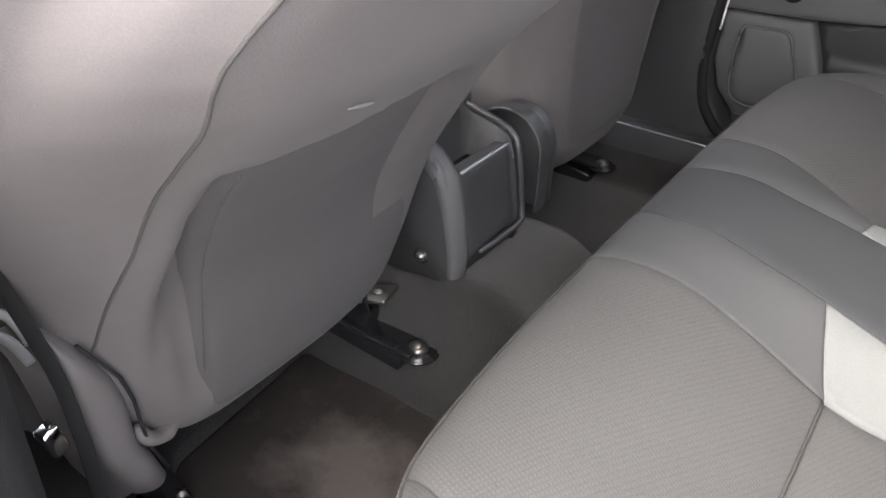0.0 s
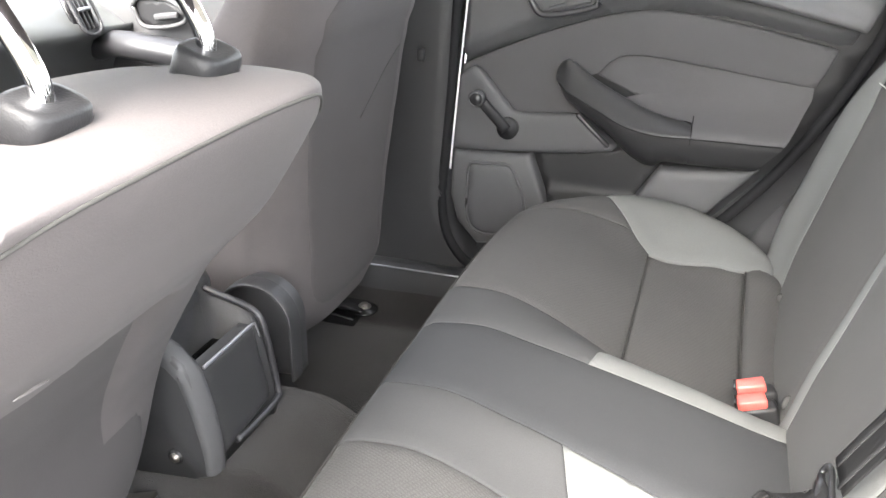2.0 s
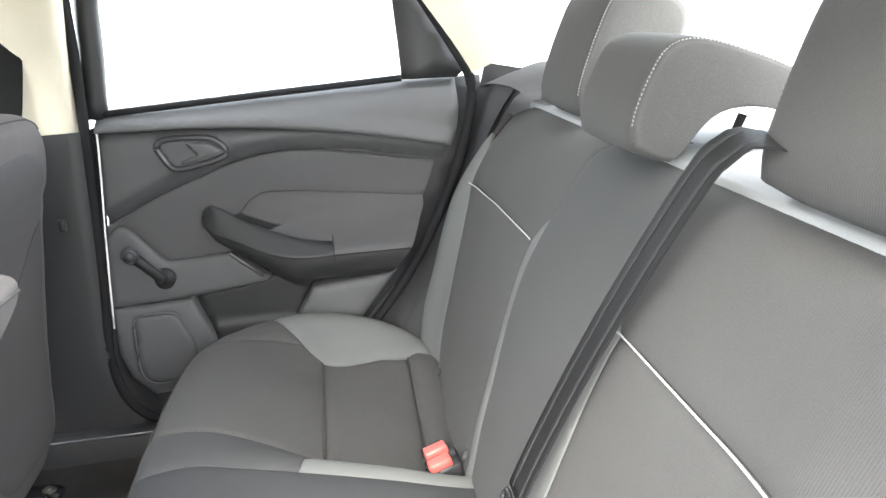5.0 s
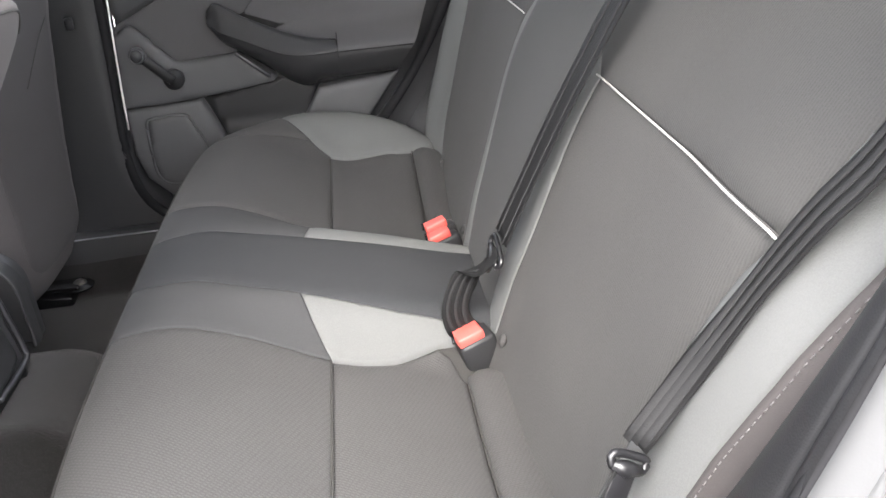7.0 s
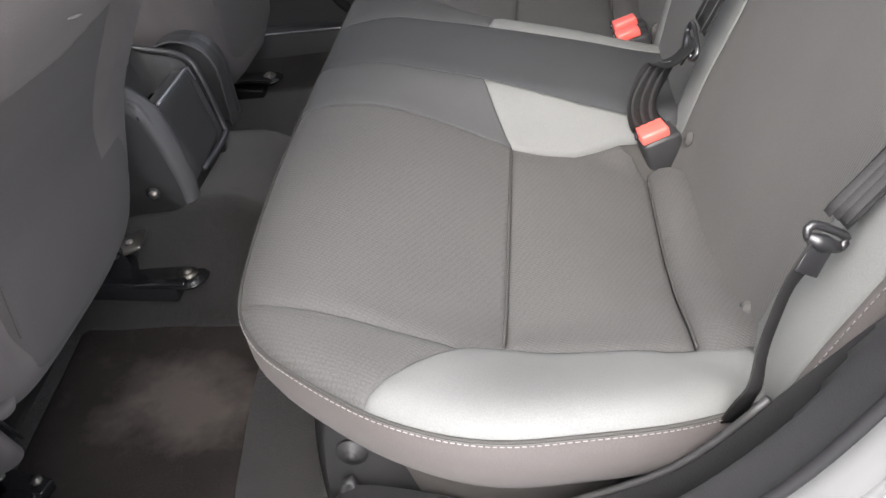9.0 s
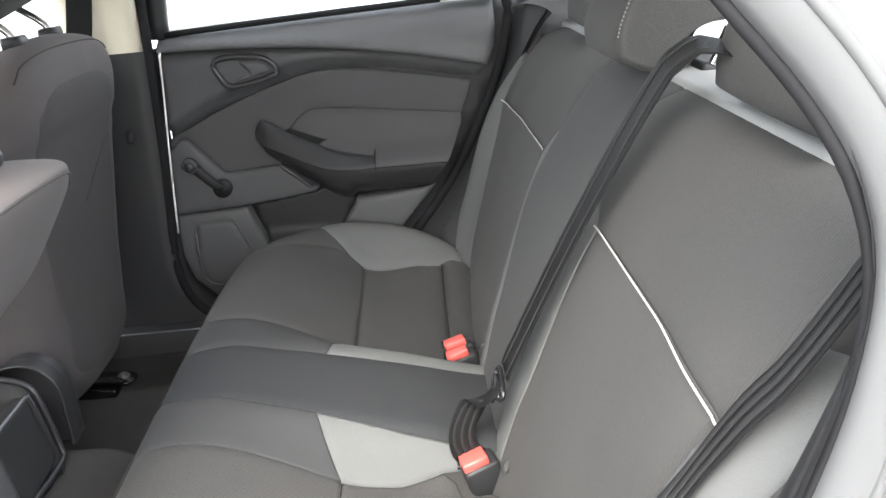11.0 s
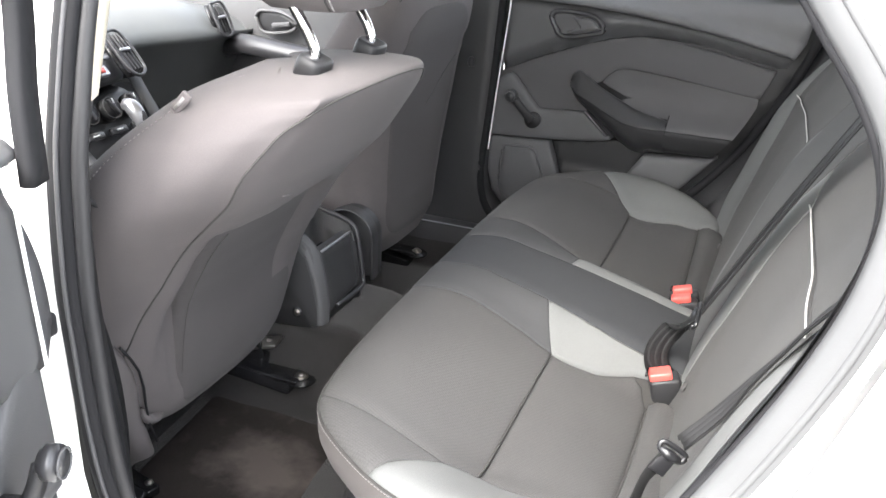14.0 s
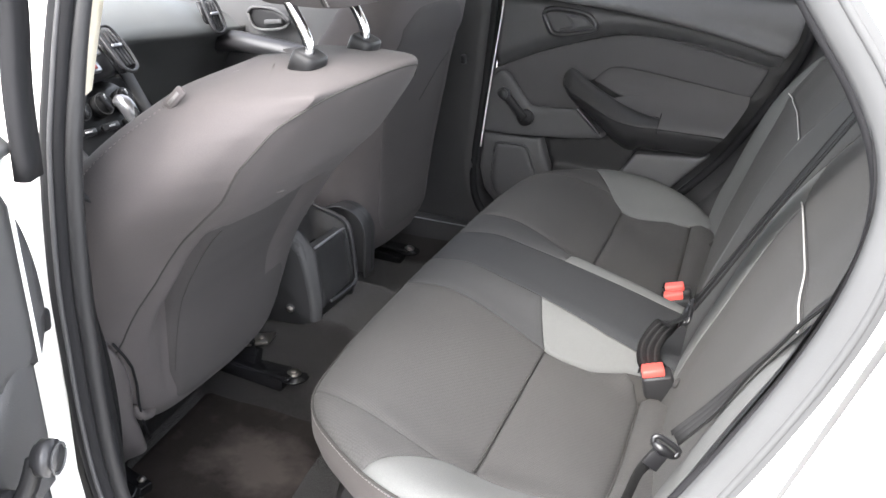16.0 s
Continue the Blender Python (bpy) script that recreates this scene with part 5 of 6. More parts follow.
def seat_ring(z):
    xr, xf, ri, ro, wi, wo = seat_row(z)
    m = (xr + xf) / 2
    ctrl = [(xr, -ri), (xr + 0.004, 0.0), (xr, ro), (xr - 0.045, wo - 0.004)]
    if HARD_EDGE:
        sv = seam_v(z)
        k = 0.15 + 0.85 * smooth01(0.752, 0.715, z)
        soft = [(xr, -ri), (xr + 0.004, 0.0), (xr + 0.002, ro * 0.6), (xr, ro), (xr - 0.0225, (ro + wo) / 2), (xr - 0.045, wo - 0.004)]
        hard = [(xr, -ri), (xr + 0.004, 0.0), (xr + 0.001, sv * 0.75), (xr - 0.016 * k, sv), (xr - 0.019 * k, sv + 0.003), ((xr - 0.019 * k + m) / 2 + 0.006 * k, (sv + wo) / 2 + 0.010 * k)]
        w = smooth01(0.762, 0.748, z)
        ctrl = [(a[0] * w + b[0] * (1 - w), a[1] * w + b[1] * (1 - w)) for a, b in zip(hard, soft)]
    ctrl += [(m, wo), (xf + 0.01, wo - 0.006), (xf - 0.015, wo - 0.05), (xf + 0.02, 0.0), (xf - 0.015, -wi + 0.05), (xf + 0.01, -wi + 0.006), (m, -wi), (xr - 0.05, -wi + 0.004)]
    return [(x, v) for x, v in chaikin(ctrl)]


def top_tilt(x, z):
    return 0.07 * smooth01(0.60, 0.76, z) * (x - seat_row(z)[0])


def front_seat(tf, label, passenger):
    """The back of a front seat, its base, mechanism and headrest, in the frame of the driver's seat: x along the car, v outwards."""
    base = tf @ Vector((-0.45, 0.0, 0.09))
    seat = empty("front_seat", tuple(base), label, "car seat", "front seats")

    def sp(name, bm, material, label="", sub=None, smooth=True):
        bmesh.ops.transform(bm, matrix=tf, verts=bm.verts)
        return piece(name, bm, material, seat, label, smooth, sub)

    zs = list(np.linspace(0.265, 0.73, 110)) + list(np.linspace(0.734, SR[-1, 0], 14))
    def hollow(x, v, z):
        """Room for the let-in panel under its upper edge, and a gutter beside its outer edge."""
        if passenger or x < seat_row(z)[0] - 0.03:
            return x
        top = float(np.interp(v, (-0.10, -0.078, -0.02, 0.027, 0.127), (0.586, 0.598, 0.589, 0.581, 0.586)))
        side = smooth01(0.127, 0.112, v) * smooth01(-0.13, -0.10, v)
        x -= 0.022 * smooth01(0.0, 0.012, top - z) * smooth01(0.25, 0.05, top - z) * side
        edge = float(np.interp(z, (0.30, 0.35, 0.426, 0.471, 0.512, 0.584), (0.066, 0.077, 0.084, 0.097, 0.110, 0.128)))
        return x - 0.009 * math.exp(-((v - edge - 0.004) / 0.012) ** 2) * smooth01(0.30, 0.36, z) * smooth01(0.60, 0.57, z)

    back = sp("backrest", loft([[(hollow(x, v, z), v, z + top_tilt(x, z) + 0.0008 * noise.noise(Vector((x * 8, v * 8, z * 8)))) for x, v in seat_ring(z)] for z in zs]), CLOTH_FRONT, "mauve-grey cloth")
    # panel let into the rear of the backrest, its downward-facing shade put into darker cloth
    if passenger:
        outline = [tuple(p) for p in spline([(-0.150, 0.66), (-0.152, 0.548), (-0.150, 0.465), (-0.148, 0.39), (-0.146, 0.32), (-0.10, 0.288), (0.02, 0.282), (0.09, 0.288), (0.106, 0.33), (0.125, 0.40), (0.140, 0.45), (0.162, 0.51), (0.176, 0.590), (0.172, 0.66), (0.10, 0.69), (0.0, 0.695), (-0.10, 0.69), (-0.150, 0.66)], 60)][:-1]
    else:
        outline = [tuple(p) for p in spline([(0.127, 0.586), (0.078, 0.582), (0.027, 0.581), (-0.020, 0.589), (-0.078, 0.598)], 16)] + [tuple(p) for p in spline([(-0.098, 0.586), (-0.150, 0.50), (-0.196, 0.41), (-0.200, 0.34), (-0.165, 0.292), (-0.10, 0.284), (0.02, 0.281), (0.062, 0.292), (0.070, 0.318), (0.076, 0.350), (0.083, 0.426), (0.096, 0.471), (0.109, 0.512), (0.121, 0.565)], 46)]
    def on_rear(v, z, h):
        pts = sorted([(pv, px) for px, pv in seat_ring(z) if px > (seat_row(z)[0] + seat_row(z)[1]) / 2])
        return (float(np.interp(v, [p[0] for p in pts], [p[1] for p in pts])) + 0.003 + h, v, z + top_tilt(seat_row(z)[0], z))
    def sunk(v, z, h):
        """The let-in panel lies lower just under its upper edge and comes level again towards the bottom."""
        top = float(np.interp(v, (-0.10, -0.078, -0.02, 0.027, 0.127), (0.586, 0.598, 0.589, 0.581, 0.586)))
        x, y, zz = on_rear(v, z, h)
        sink = 0.0 if passenger else 0.015
        return (x - sink * smooth01(-0.001, 0.012, top - z) * smooth01(0.24, 0.03, top - z), y, zz)
    sp("rear_panel", panel(outline, sunk, 0.009, 0.014, seam=0.006, seam_width=0.007, puff=0.004, puff_width=0.010), REAR_CLOTH, "taupe cloth panel, shade in its dark tone", sub=back)
    crease = [sunk(v, z, 0.0004) for v, z in spline([(0.005, 0.520), (0.05, 0.545), (0.10, 0.572), (0.150, 0.592)], 20)] if passenger else [on_rear(v, z, 0.0004) for v, z in spline([(0.128, 0.584), (0.110, 0.512), (0.097, 0.471), (0.084, 0.426), (0.077, 0.35)], 30)]
    sp("panel_crease", tube(crease, 0.0007, 6), SEAM_DARK, "", sub=back)
    if not passenger:
        mark = [on_rear(v, z, 0.0012) for v, z in ((0.060, 0.6165), (0.072, 0.6195), (0.084, 0.6225), (0.092, 0.6245))]
        sp("scuff_mark", ribbon(mark, [0.0008, 0.0022, 0.0018, 0.0006], 0.0004, (0, 0.2, 1)), fabric("scuffed_cloth", (0.12, 0.11, 0.107), (0.15, 0.138, 0.133)), "pale scuff on the cloth", sub=back)
    # seams: round the rear edge outside, over the shoulder, and the front edge
    def ring_point(z, target):
        pts = seat_ring(z)
        return min(pts, key=lambda p: (p[0] - target[0]) ** 2 + (p[1] - target[1]) ** 2)
    def rear_x(z, v):
        pts = sorted([(pv, px) for px, pv in seat_ring(z) if px > (seat_row(z)[0] + seat_row(z)[1]) / 2])
        x = float(np.interp(v, [p[0] for p in pts], [p[1] for p in pts]))
        return x, z + top_tilt(x, z)
    line = []
    across = [(0.175, 0.714), (0.150, 0.726), (0.100, 0.733), (0.0, 0.737), (-0.09, 0.736), (-0.15, 0.729), (-0.178, 0.712)]
    if HARD_EDGE:
        across = [(0.162, 0.40), (0.160, 0.435), (0.157, 0.48), (0.158, 0.53), (0.172, 0.59), (0.187, 0.647), (0.193, 0.67), (0.190, 0.688), (0.182, 0.705), (0.175, 0.717), (0.163, 0.728), (0.146, 0.740), (0.11, 0.747), (0.0, 0.750), (-0.08, 0.747), (-0.12, 0.739), (-0.146, 0.722)]
    for v, z in spline(across, 110):
        x, zz = rear_x(z, v)
        line.append((x + 0.0006, v + 0.0004, zz))
    sp("rear_seam", tube(line, 0.0012, 6), SEAM_DARK, "", sub=back)
    line2 = []
    for z in np.linspace(0.34, float(SR[-1, 0]) - 0.003, 34):
        xr, xf, ri, ro, wi, wo = seat_row(z)
        p = ring_point(z, (xf + 0.016, wo - 0.004))
        line2.append(Vector((p[0], p[1] + 0.001, z + top_tilt(p[0], z))))
    st = bmesh.new()
    for a, b in zip(line2, line2[1:]):
        n = max(1, int((b - a).length / 0.0048))
        for j in range(n):
            tube([a + (b - a) * (j + 0.2) / n, a + (b - a) * (j + 0.7) / n], 0.0005, 5, bm=st)
    sp("stitching", st, SEAT_THREAD, "mauve thread stitching", sub=back)
    if not passenger:
        at = Vector((-0.078, 0.191, 0.740))
        sp("fabric_tag", block((0.026, 0.005, 0.011), at, 0.0015, pose(0, 0, 0, 0, -46)), fabric("grey_tag", (0.085, 0.075, 0.075), (0.10, 0.09, 0.09)), "small grey fabric tag with plain bars", sub=back)
        sp("tag_print", block((0.017, 0.0012, 0.0035), at + Vector((0, 0.0028, 0)), 0.0, pose(0, 0, 0, 0, -46)), THREAD, "", sub=back)
    # headrest on two bent posts
    for v in (-0.067, 0.067):
        path = spline([(0.0, v, 0.74), (-0.001, v, 0.770), (-0.004, v, 0.788), (-0.020, v * 1.0, 0.816), (-0.035, v, 0.841), (-0.040, v, 0.89)], 22)
        post = sp("headrest_post", tube(path, 0.0058, 12), CHROME, "bent chrome post")
        turn = pose(0, 0, 0, 0, 20)
        guide = bmesh.new()
        levels = []
        for grow, up in ((1.0, -0.012), (1.0, 0.002), (0.97, 0.006), (0.88, 0.0085), (0.70, 0.009), (0.42, 0.0085)):
            levels.append([turn @ Vector((0.0158 * grow * math.copysign(abs(math.cos(a)) ** 0.6, math.cos(a)), 0.0208 * grow * math.copysign(abs(math.sin(a)) ** 0.6, math.sin(a)), up)) + Vector((-0.002, v, 0.767)) for a in np.linspace(0, 2 * math.pi, 33)[:-1]])
        sp("post_guide", loft(levels, guide), TRIM_BLACK, "black plastic guide", sub=post)
    rings = []
    for q in np.linspace(0, 1, 22):
        zz = 0.820 + 0.205 * (0.5 - 0.5 * math.cos(math.pi * q))
        f = (zz - 0.820) / 0.205
        k = max(0.02, math.sin(math.pi * min(1, max(0, 0.035 + 0.93 * f)))) ** 0.30
        w = (0.127 - 0.010 * f) * k
        xr = 0.042 - 0.030 * (1 - k) - 0.01 * f
        xf = -0.085 + 0.03 * (1 - k) - 0.03 * f
        m, hd = (xr + xf) / 2, (xr - xf) / 2
        ring = []
        for j in range(40):
            a = 2 * math.pi * j / 40
            c, d = math.cos(a), math.sin(a)
            ring.append((m + math.copysign(abs(c) ** 0.55, c) * hd, math.copysign(abs(d) ** 0.5, d) * w, zz))
        rings.append(ring)
    hr = sp("headrest", loft(rings), CLOTH_FRONT if not passenger else CLOTH_UPPER, "ribbed mauve-grey cloth headrest")
    for v in (-1, 1):
        st = bmesh.new()
        path = []
        for q in np.linspace(0.06, 0.94, 40):
            zz = 0.820 + 0.205 * (0.5 - 0.5 * math.cos(math.pi * q))
            f = (zz - 0.820) / 0.205
            k = max(0.02, math.sin(math.pi * min(1, max(0, 0.035 + 0.93 * f)))) ** 0.30
            xr, xf = 0.042 - 0.030 * (1 - k) - 0.01 * f, -0.085 + 0.03 * (1 - k) - 0.03 * f
            path.append(Vector(((xr + xf) / 2 + 0.784 * (xr - xf) / 2 + 0.0006, v * ((0.127 - 0.010 * f) * k * 0.875 + 0.0006), zz)))
        for a, b in zip(path, path[1:]):
            tube([a + (b - a) * 0.15, a + (b - a) * 0.8], 0.0011, 5, bm=st)
        sp("headrest_stitching", st, THREAD, "pale thread stitching", sub=hr)
        sp("headrest_seam", tube([p + Vector((-0.004, v * 0.002, 0)) for p in path], 0.0012, 5), SEAM_DARK, "", sub=hr)
    # seat cushion, side shield, rails
    rings = []
    for x, hz, w in ((-0.28, 0.03, 0.13), (-0.30, 0.06, 0.16), (-0.40, 0.075, 0.19), (-0.60, 0.085, 0.24), (-0.74, 0.08, 0.25), (-0.79, 0.05, 0.235), (-0.80, 0.02, 0.20)):
        ring = []
        for j in range(28):
            a = 2 * math.pi * j / 28
            c, d = math.cos(a), math.sin(a)
            ring.append((x, math.copysign(abs(c) ** 0.5, c) * w, 0.315 + 0.03 * ((-x - 0.28) / 0.5) + math.copysign(abs(d) ** 0.5, d) * hz))
        rings.append(ring)
    sp("seat_cushion", loft(rings), CLOTH_FRONT, "mauve-grey cloth cushion")
    if not passenger:
        rings = []
        for z, xr, vi, vo in ((0.235, -0.226, 0.100, 0.130), (0.245, -0.216, 0.105, 0.142), (0.285, -0.211, 0.120, 0.158), (0.306, -0.209, 0.130, 0.168), (0.33, -0.207, 0.134, 0.176), (0.36, -0.203, 0.138, 0.184), (0.39, -0.199, 0.148, 0.191), (0.414, -0.197, 0.162, 0.196), (0.435, -0.199, 0.174, 0.199), (0.450, -0.207, 0.182, 0.199), (0.457, -0.222, 0.186, 0.196)):
            ctrl = [(xr - 0.014, vi - 0.004), (xr - 0.002, vi + 0.006), (xr, (vi + vo) / 2), (xr - 0.010, vo - 0.005), (xr - 0.032, vo), (xr - 0.075, vo - 0.012), (xr - 0.075, vi)]
            rings.append([(x, v, z - 0.05 * smooth01(-0.23, -0.29, x)) for x, v in chaikin(ctrl)])
        sh = sp("side_shield", loft(rings), SHIELD, "mauve-grey plastic shield")
        sp("shield_seam", tube([(xr + 0.0005, v, z) for z, xr, v in ((0.26, -0.216, 0.108), (0.30, -0.2105, 0.125), (0.33, -0.2085, 0.131), (0.36, -0.2045, 0.136), (0.39, -0.2005, 0.146), (0.414, -0.199, 0.160), (0.435, -0.201, 0.173))], 0.0016, 6), SEAL, "", sub=sh)
        fold = spline([(-0.216, 0.130, 0.322), (-0.214, 0.124, 0.306), (-0.217, 0.108, 0.296), (-0.222, 0.088, 0.296)], 14)
        sp("cloth_fold", tube(fold, [0.003, 0.005, 0.007, 0.008, 0.008, 0.008, 0.0075, 0.0075, 0.008, 0.0085, 0.008, 0.007, 0.005, 0.002], 12, flat=0.8), CLOTH_FRONT, "bunched cloth corner", sub=back)
    return seat, sp


DRIVER = Matrix.Translation((0, -0.381, 0)) @ flip
driver_seat, sp = front_seat(DRIVER, "reclined mauve-grey cloth driver seat with headrest", False)
LIFT = Matrix.Translation((-0.21, 0, 0.275)) @ Matrix.Rotation(radians(-24), 4, "Y") @ Matrix.Translation((0.21, 0, -0.275))
PASS = Matrix.Translation((0.0, 0.365, 0)) @ LIFT
SR, HARD_EDGE = smoothed(UPRIGHT_ROWS), False
pass_seat, _ = front_seat(PASS, "upright dark grey cloth front passenger seat", True)

# rails under the driver's seat, bolted to the floor
for y, thing, x_end, z in ((-0.134, driver_seat, -0.190, 0.166), (0.555, pass_seat, -0.265, 0.13)):
    rail = empty("seat_rail", (x_end, y, z - 0.05), "black painted steel seat rail bolted down", "seat rail", "seat rails")
    piece("channel", block((0.46, 0.042, 0.028), (x_end - 0.26, y, z + 0.006), 0.005, pose(0, 0, 0, 0, 9 if y > 0 else 5)), BLACK_METAL, rail, "black channel")
    piece("upper_channel", block((0.40, 0.028, 0.022), (x_end - 0.285, y, z + 0.036), 0.004, pose(0, 0, 0, 0, 9 if y > 0 else 5)), BLACK_METAL, rail, "black channel")
    foot = piece("foot", disc(0.026, 0.008, (x_end - 0.018, y, z - 0.002), "Z", 0.003, 24), BLACK_METAL, rail, "rounded foot")
    piece("foot_strap", block((0.07, 0.046, 0.007), (x_end - 0.05, y, z + 0.002), 0.003), BLACK_METAL, rail)
    piece("bolt_washer", disc(0.0125, 0.004, (x_end - 0.018, y, z + 0.004), "Z", 0.001, 20), STEEL, rail, "grey steel washer", sub=foot)
    piece("bolt", disc(0.0080, 0.005, (x_end - 0.018, y, z + 0.0075), "Z", 0.0006, 6), STEEL, rail, "grey steel bolt", sub=foot)
    br = piece("bracket", block((0.05, 0.040, 0.006), (x_end - 0.088, y + 0.004, z + 0.050), 0.002, pose(0, 0, 0, 0, -14, 10)), STEEL, rail, "worn steel bracket")
    piece("bracket_wall", block((0.045, 0.005, 0.034), (x_end - 0.105, y - 0.014, z + 0.042), 0.002, pose(0, 0, 0, 0, -10)), BLACK_METAL, rail)
    piece("rivet", disc(0.007, 0.006, (x_end - 0.083, y + 0.006, z + 0.055), "Z", 0.002, 14), STEEL, rail, "", sub=br)
# outer seat bracket and belt by the driver's seat
mech = empty("seat_bracket", (-0.33, -0.43, 0.10), "black outer seat bracket with worn steel bolts", "seat bracket")
piece("plate", block((0.105, 0.022, 0.016), (-0.328, -0.424, 0.122), 0.003, pose(0, 0, 0, 0, 4, -12)), BLACK_METAL, mech)
piece("foot", block((0.050, 0.040, 0.020), (-0.308, -0.452, 0.116), 0.004, pose(0, 0, 0, 0, 0, 24)), BLACK_METAL, mech, "black foot")
piece("upright", block((0.016, 0.014, 0.060), (-0.374, -0.420, 0.150), 0.003, pose(0, 0, 0, 14, -20)), BLACK_METAL, mech)
for bx, by, bz in ((-0.332, -0.427, 0.133), (-0.288, -0.431, 0.131), (-0.300, -0.459, 0.128)):
    piece("bolt", disc(0.0065, 0.007, (bx, by, bz), "Z", 0.002, 6), STEEL, mech, "worn steel bolt")
piece("lever", ribbon([(-0.385, -0.40, 0.165), (-0.37, -0.412, 0.15), (-0.345, -0.422, 0.138)], 0.008, 0.003, (0, 1, 0.3)), CHROME, mech, "bright bent strip")
lap = empty("seat_belt", (-0.24, -0.60, 0.12), "black driver seat belt beside the seat", "seat belt")
piece("webbing", ribbon(spline([(-0.192, -0.628, 0.68), (-0.193, -0.618, 0.58), (-0.193, -0.600, 0.524), (-0.193, -0.587, 0.478), (-0.195, -0.573, 0.417), (-0.197, -0.566, 0.358), (-0.203, -0.560, 0.30), (-0.22, -0.552, 0.22), (-0.245, -0.545, 0.17)], 28), 0.011, 0.0016, (0.7, 0.7, 0.1)), WEBBING, lap, "black webbing")
piece("anchor_clip", block((0.012, 0.014, 0.030), (-0.190, -0.590, 0.384), 0.003, pose(0, 0, 0, 18, 10)), CHROME, lap, "bright steel anchor clip")
piece("wire", tube(spline([(-0.24, -0.612, 0.40), (-0.225, -0.612, 0.33), (-0.225, -0.590, 0.25), (-0.27, -0.53, 0.18), (-0.33, -0.45, 0.13)], 24), 0.004, 8), SEAL, lap, "black cable")
# two added bright strips; what they belong to is unknown
recliner = empty("bright_strips", (-0.20, -0.585, 0.45), "two bright curved strips added beside the driver seat", "seat lever")
for pts in ([(-0.200, -0.600, 0.489), (-0.199, -0.593, 0.482), (-0.199, -0.587, 0.468), (-0.201, -0.583, 0.455)], [(-0.200, -0.603, 0.474), (-0.199, -0.596, 0.465), (-0.200, -0.590, 0.452), (-0.202, -0.585, 0.440)]):
    piece("lever", ribbon(spline(pts, 14), 0.007, 0.003, (0.3, 0.3, 0.9)), SILVER, recliner, "bright curved strip")
hook = empty("coat_hook", (-0.135, -0.640, 0.64), "small black hook on the pillar", "hook")
piece("hook", tube(spline([(-0.158, -0.628, 0.648), (-0.143, -0.622, 0.641), (-0.130, -0.620, 0.632)], 10), [0.006] * 7 + [0.0055, 0.005, 0.003], 8, flat=0.7), TRIM_BLACK, hook)

# ---- centre console ----
console = empty("centre_console", (-0.35, 0.0, 0.24), "dark grey plastic centre console with rear bin", "console")
rear_edge = curve_at([(0.24, -0.187), (0.252, -0.186), (0.28, -0.185), (0.33, -0.191), (0.376, -0.202)])
heights = np.linspace(0.25, 0.376, 10)
body_rows = []
for y, inset, kind in ((-0.094, 0.014, "left"), (-0.091, 0.008, "left"), (-0.076, 0.0, "left"), (-0.073, 0.006, "bin"), (0.036, 0.006, "bin"), (0.039, 0.0, "right"), (0.050, 0.001, "right"), (0.056, 0.008, "right")):
    rim = {"left": [(-0.208 - inset, y, 0.388), (-0.226, y, 0.405 - inset), (-0.262, y, 0.422 - inset)], "bin": [(-0.212, y, 0.32), (-0.235, y, 0.31), (-0.262, y, 0.32)], "right": [(-0.207 - inset, y, 0.386), (-0.224, y, 0.393 - inset), (-0.258, y, 0.401 - inset)]}[kind]
    crown = 0.405 if kind == "right" else 0.426
    body_rows.append([(-0.56, y, 0.235), (-0.30, y, 0.235), (-0.20 - inset, y, 0.243)] + [(rear_edge(z) - inset, y, z) for z in heights] + rim + [(-0.280, y, crown - inset), (-0.34, y, 0.44 - inset), (-0.56, y, 0.44 - inset)])
piece("body", loft(body_rows), CONSOLE, console, "dark grey plastic body")
# bin: slim raised frame, open flap, dark inside
frame_path = spline([(-0.272, 0.045, 0.409), (-0.255, 0.045, 0.405), (-0.222, 0.045, 0.397), (-0.205, 0.045, 0.389), (-0.194, 0.044, 0.374), (-0.186, 0.044, 0.331), (-0.180, 0.043, 0.290), (-0.177, 0.034, 0.279), (-0.178, -0.010, 0.276), (-0.180, -0.055, 0.277)], 60)
piece("bin_frame", tube(frame_path, 0.0040, 10), TRIM_GLOSS, console, "slim raised grey frame")
flap = piece("bin_flap", panel([(-0.073, 0.272), (0.026, 0.280), (0.034, 0.290), (0.037, 0.372), (0.031, 0.378), (-0.075, 0.378)], lambda y, z, h: (-0.179 - 0.215 * (z - 0.27) + h, y, z), 0.012, 0.012, seam=0.002, puff=0.003, puff_width=0.006), CONSOLE, console, "tilted bin flap")
piece("flap_edge", tube(spline([(-0.2005, -0.074, 0.3795), (-0.2005, -0.02, 0.3797), (-0.2005, 0.030, 0.3795), (-0.199, 0.036, 0.374), (-0.196, 0.038, 0.36)], 20), [0.0022] * 14 + [0.0018, 0.0015, 0.0012, 0.001, 0.001, 0.001], 8), SILVER, console, "bright flap edge", sub=flap)
piece("bin_inside", block((0.050, 0.108, 0.004), (-0.236, -0.019, 0.345), 0.0), BLACK_METAL, console, "glossy black bin inside")
tray = bmesh.new()
tube([(-0.214, 0.034, 0.352), (-0.214, -0.070, 0.352)], 0.002, 6, bm=tray)
tube([(-0.240, 0.034, 0.350), (-0.240, -0.070, 0.350)], 0.002, 6, bm=tray)
piece("tray_ribs", tray, TRIM_GLOSS, console, "black ribs")
band = []
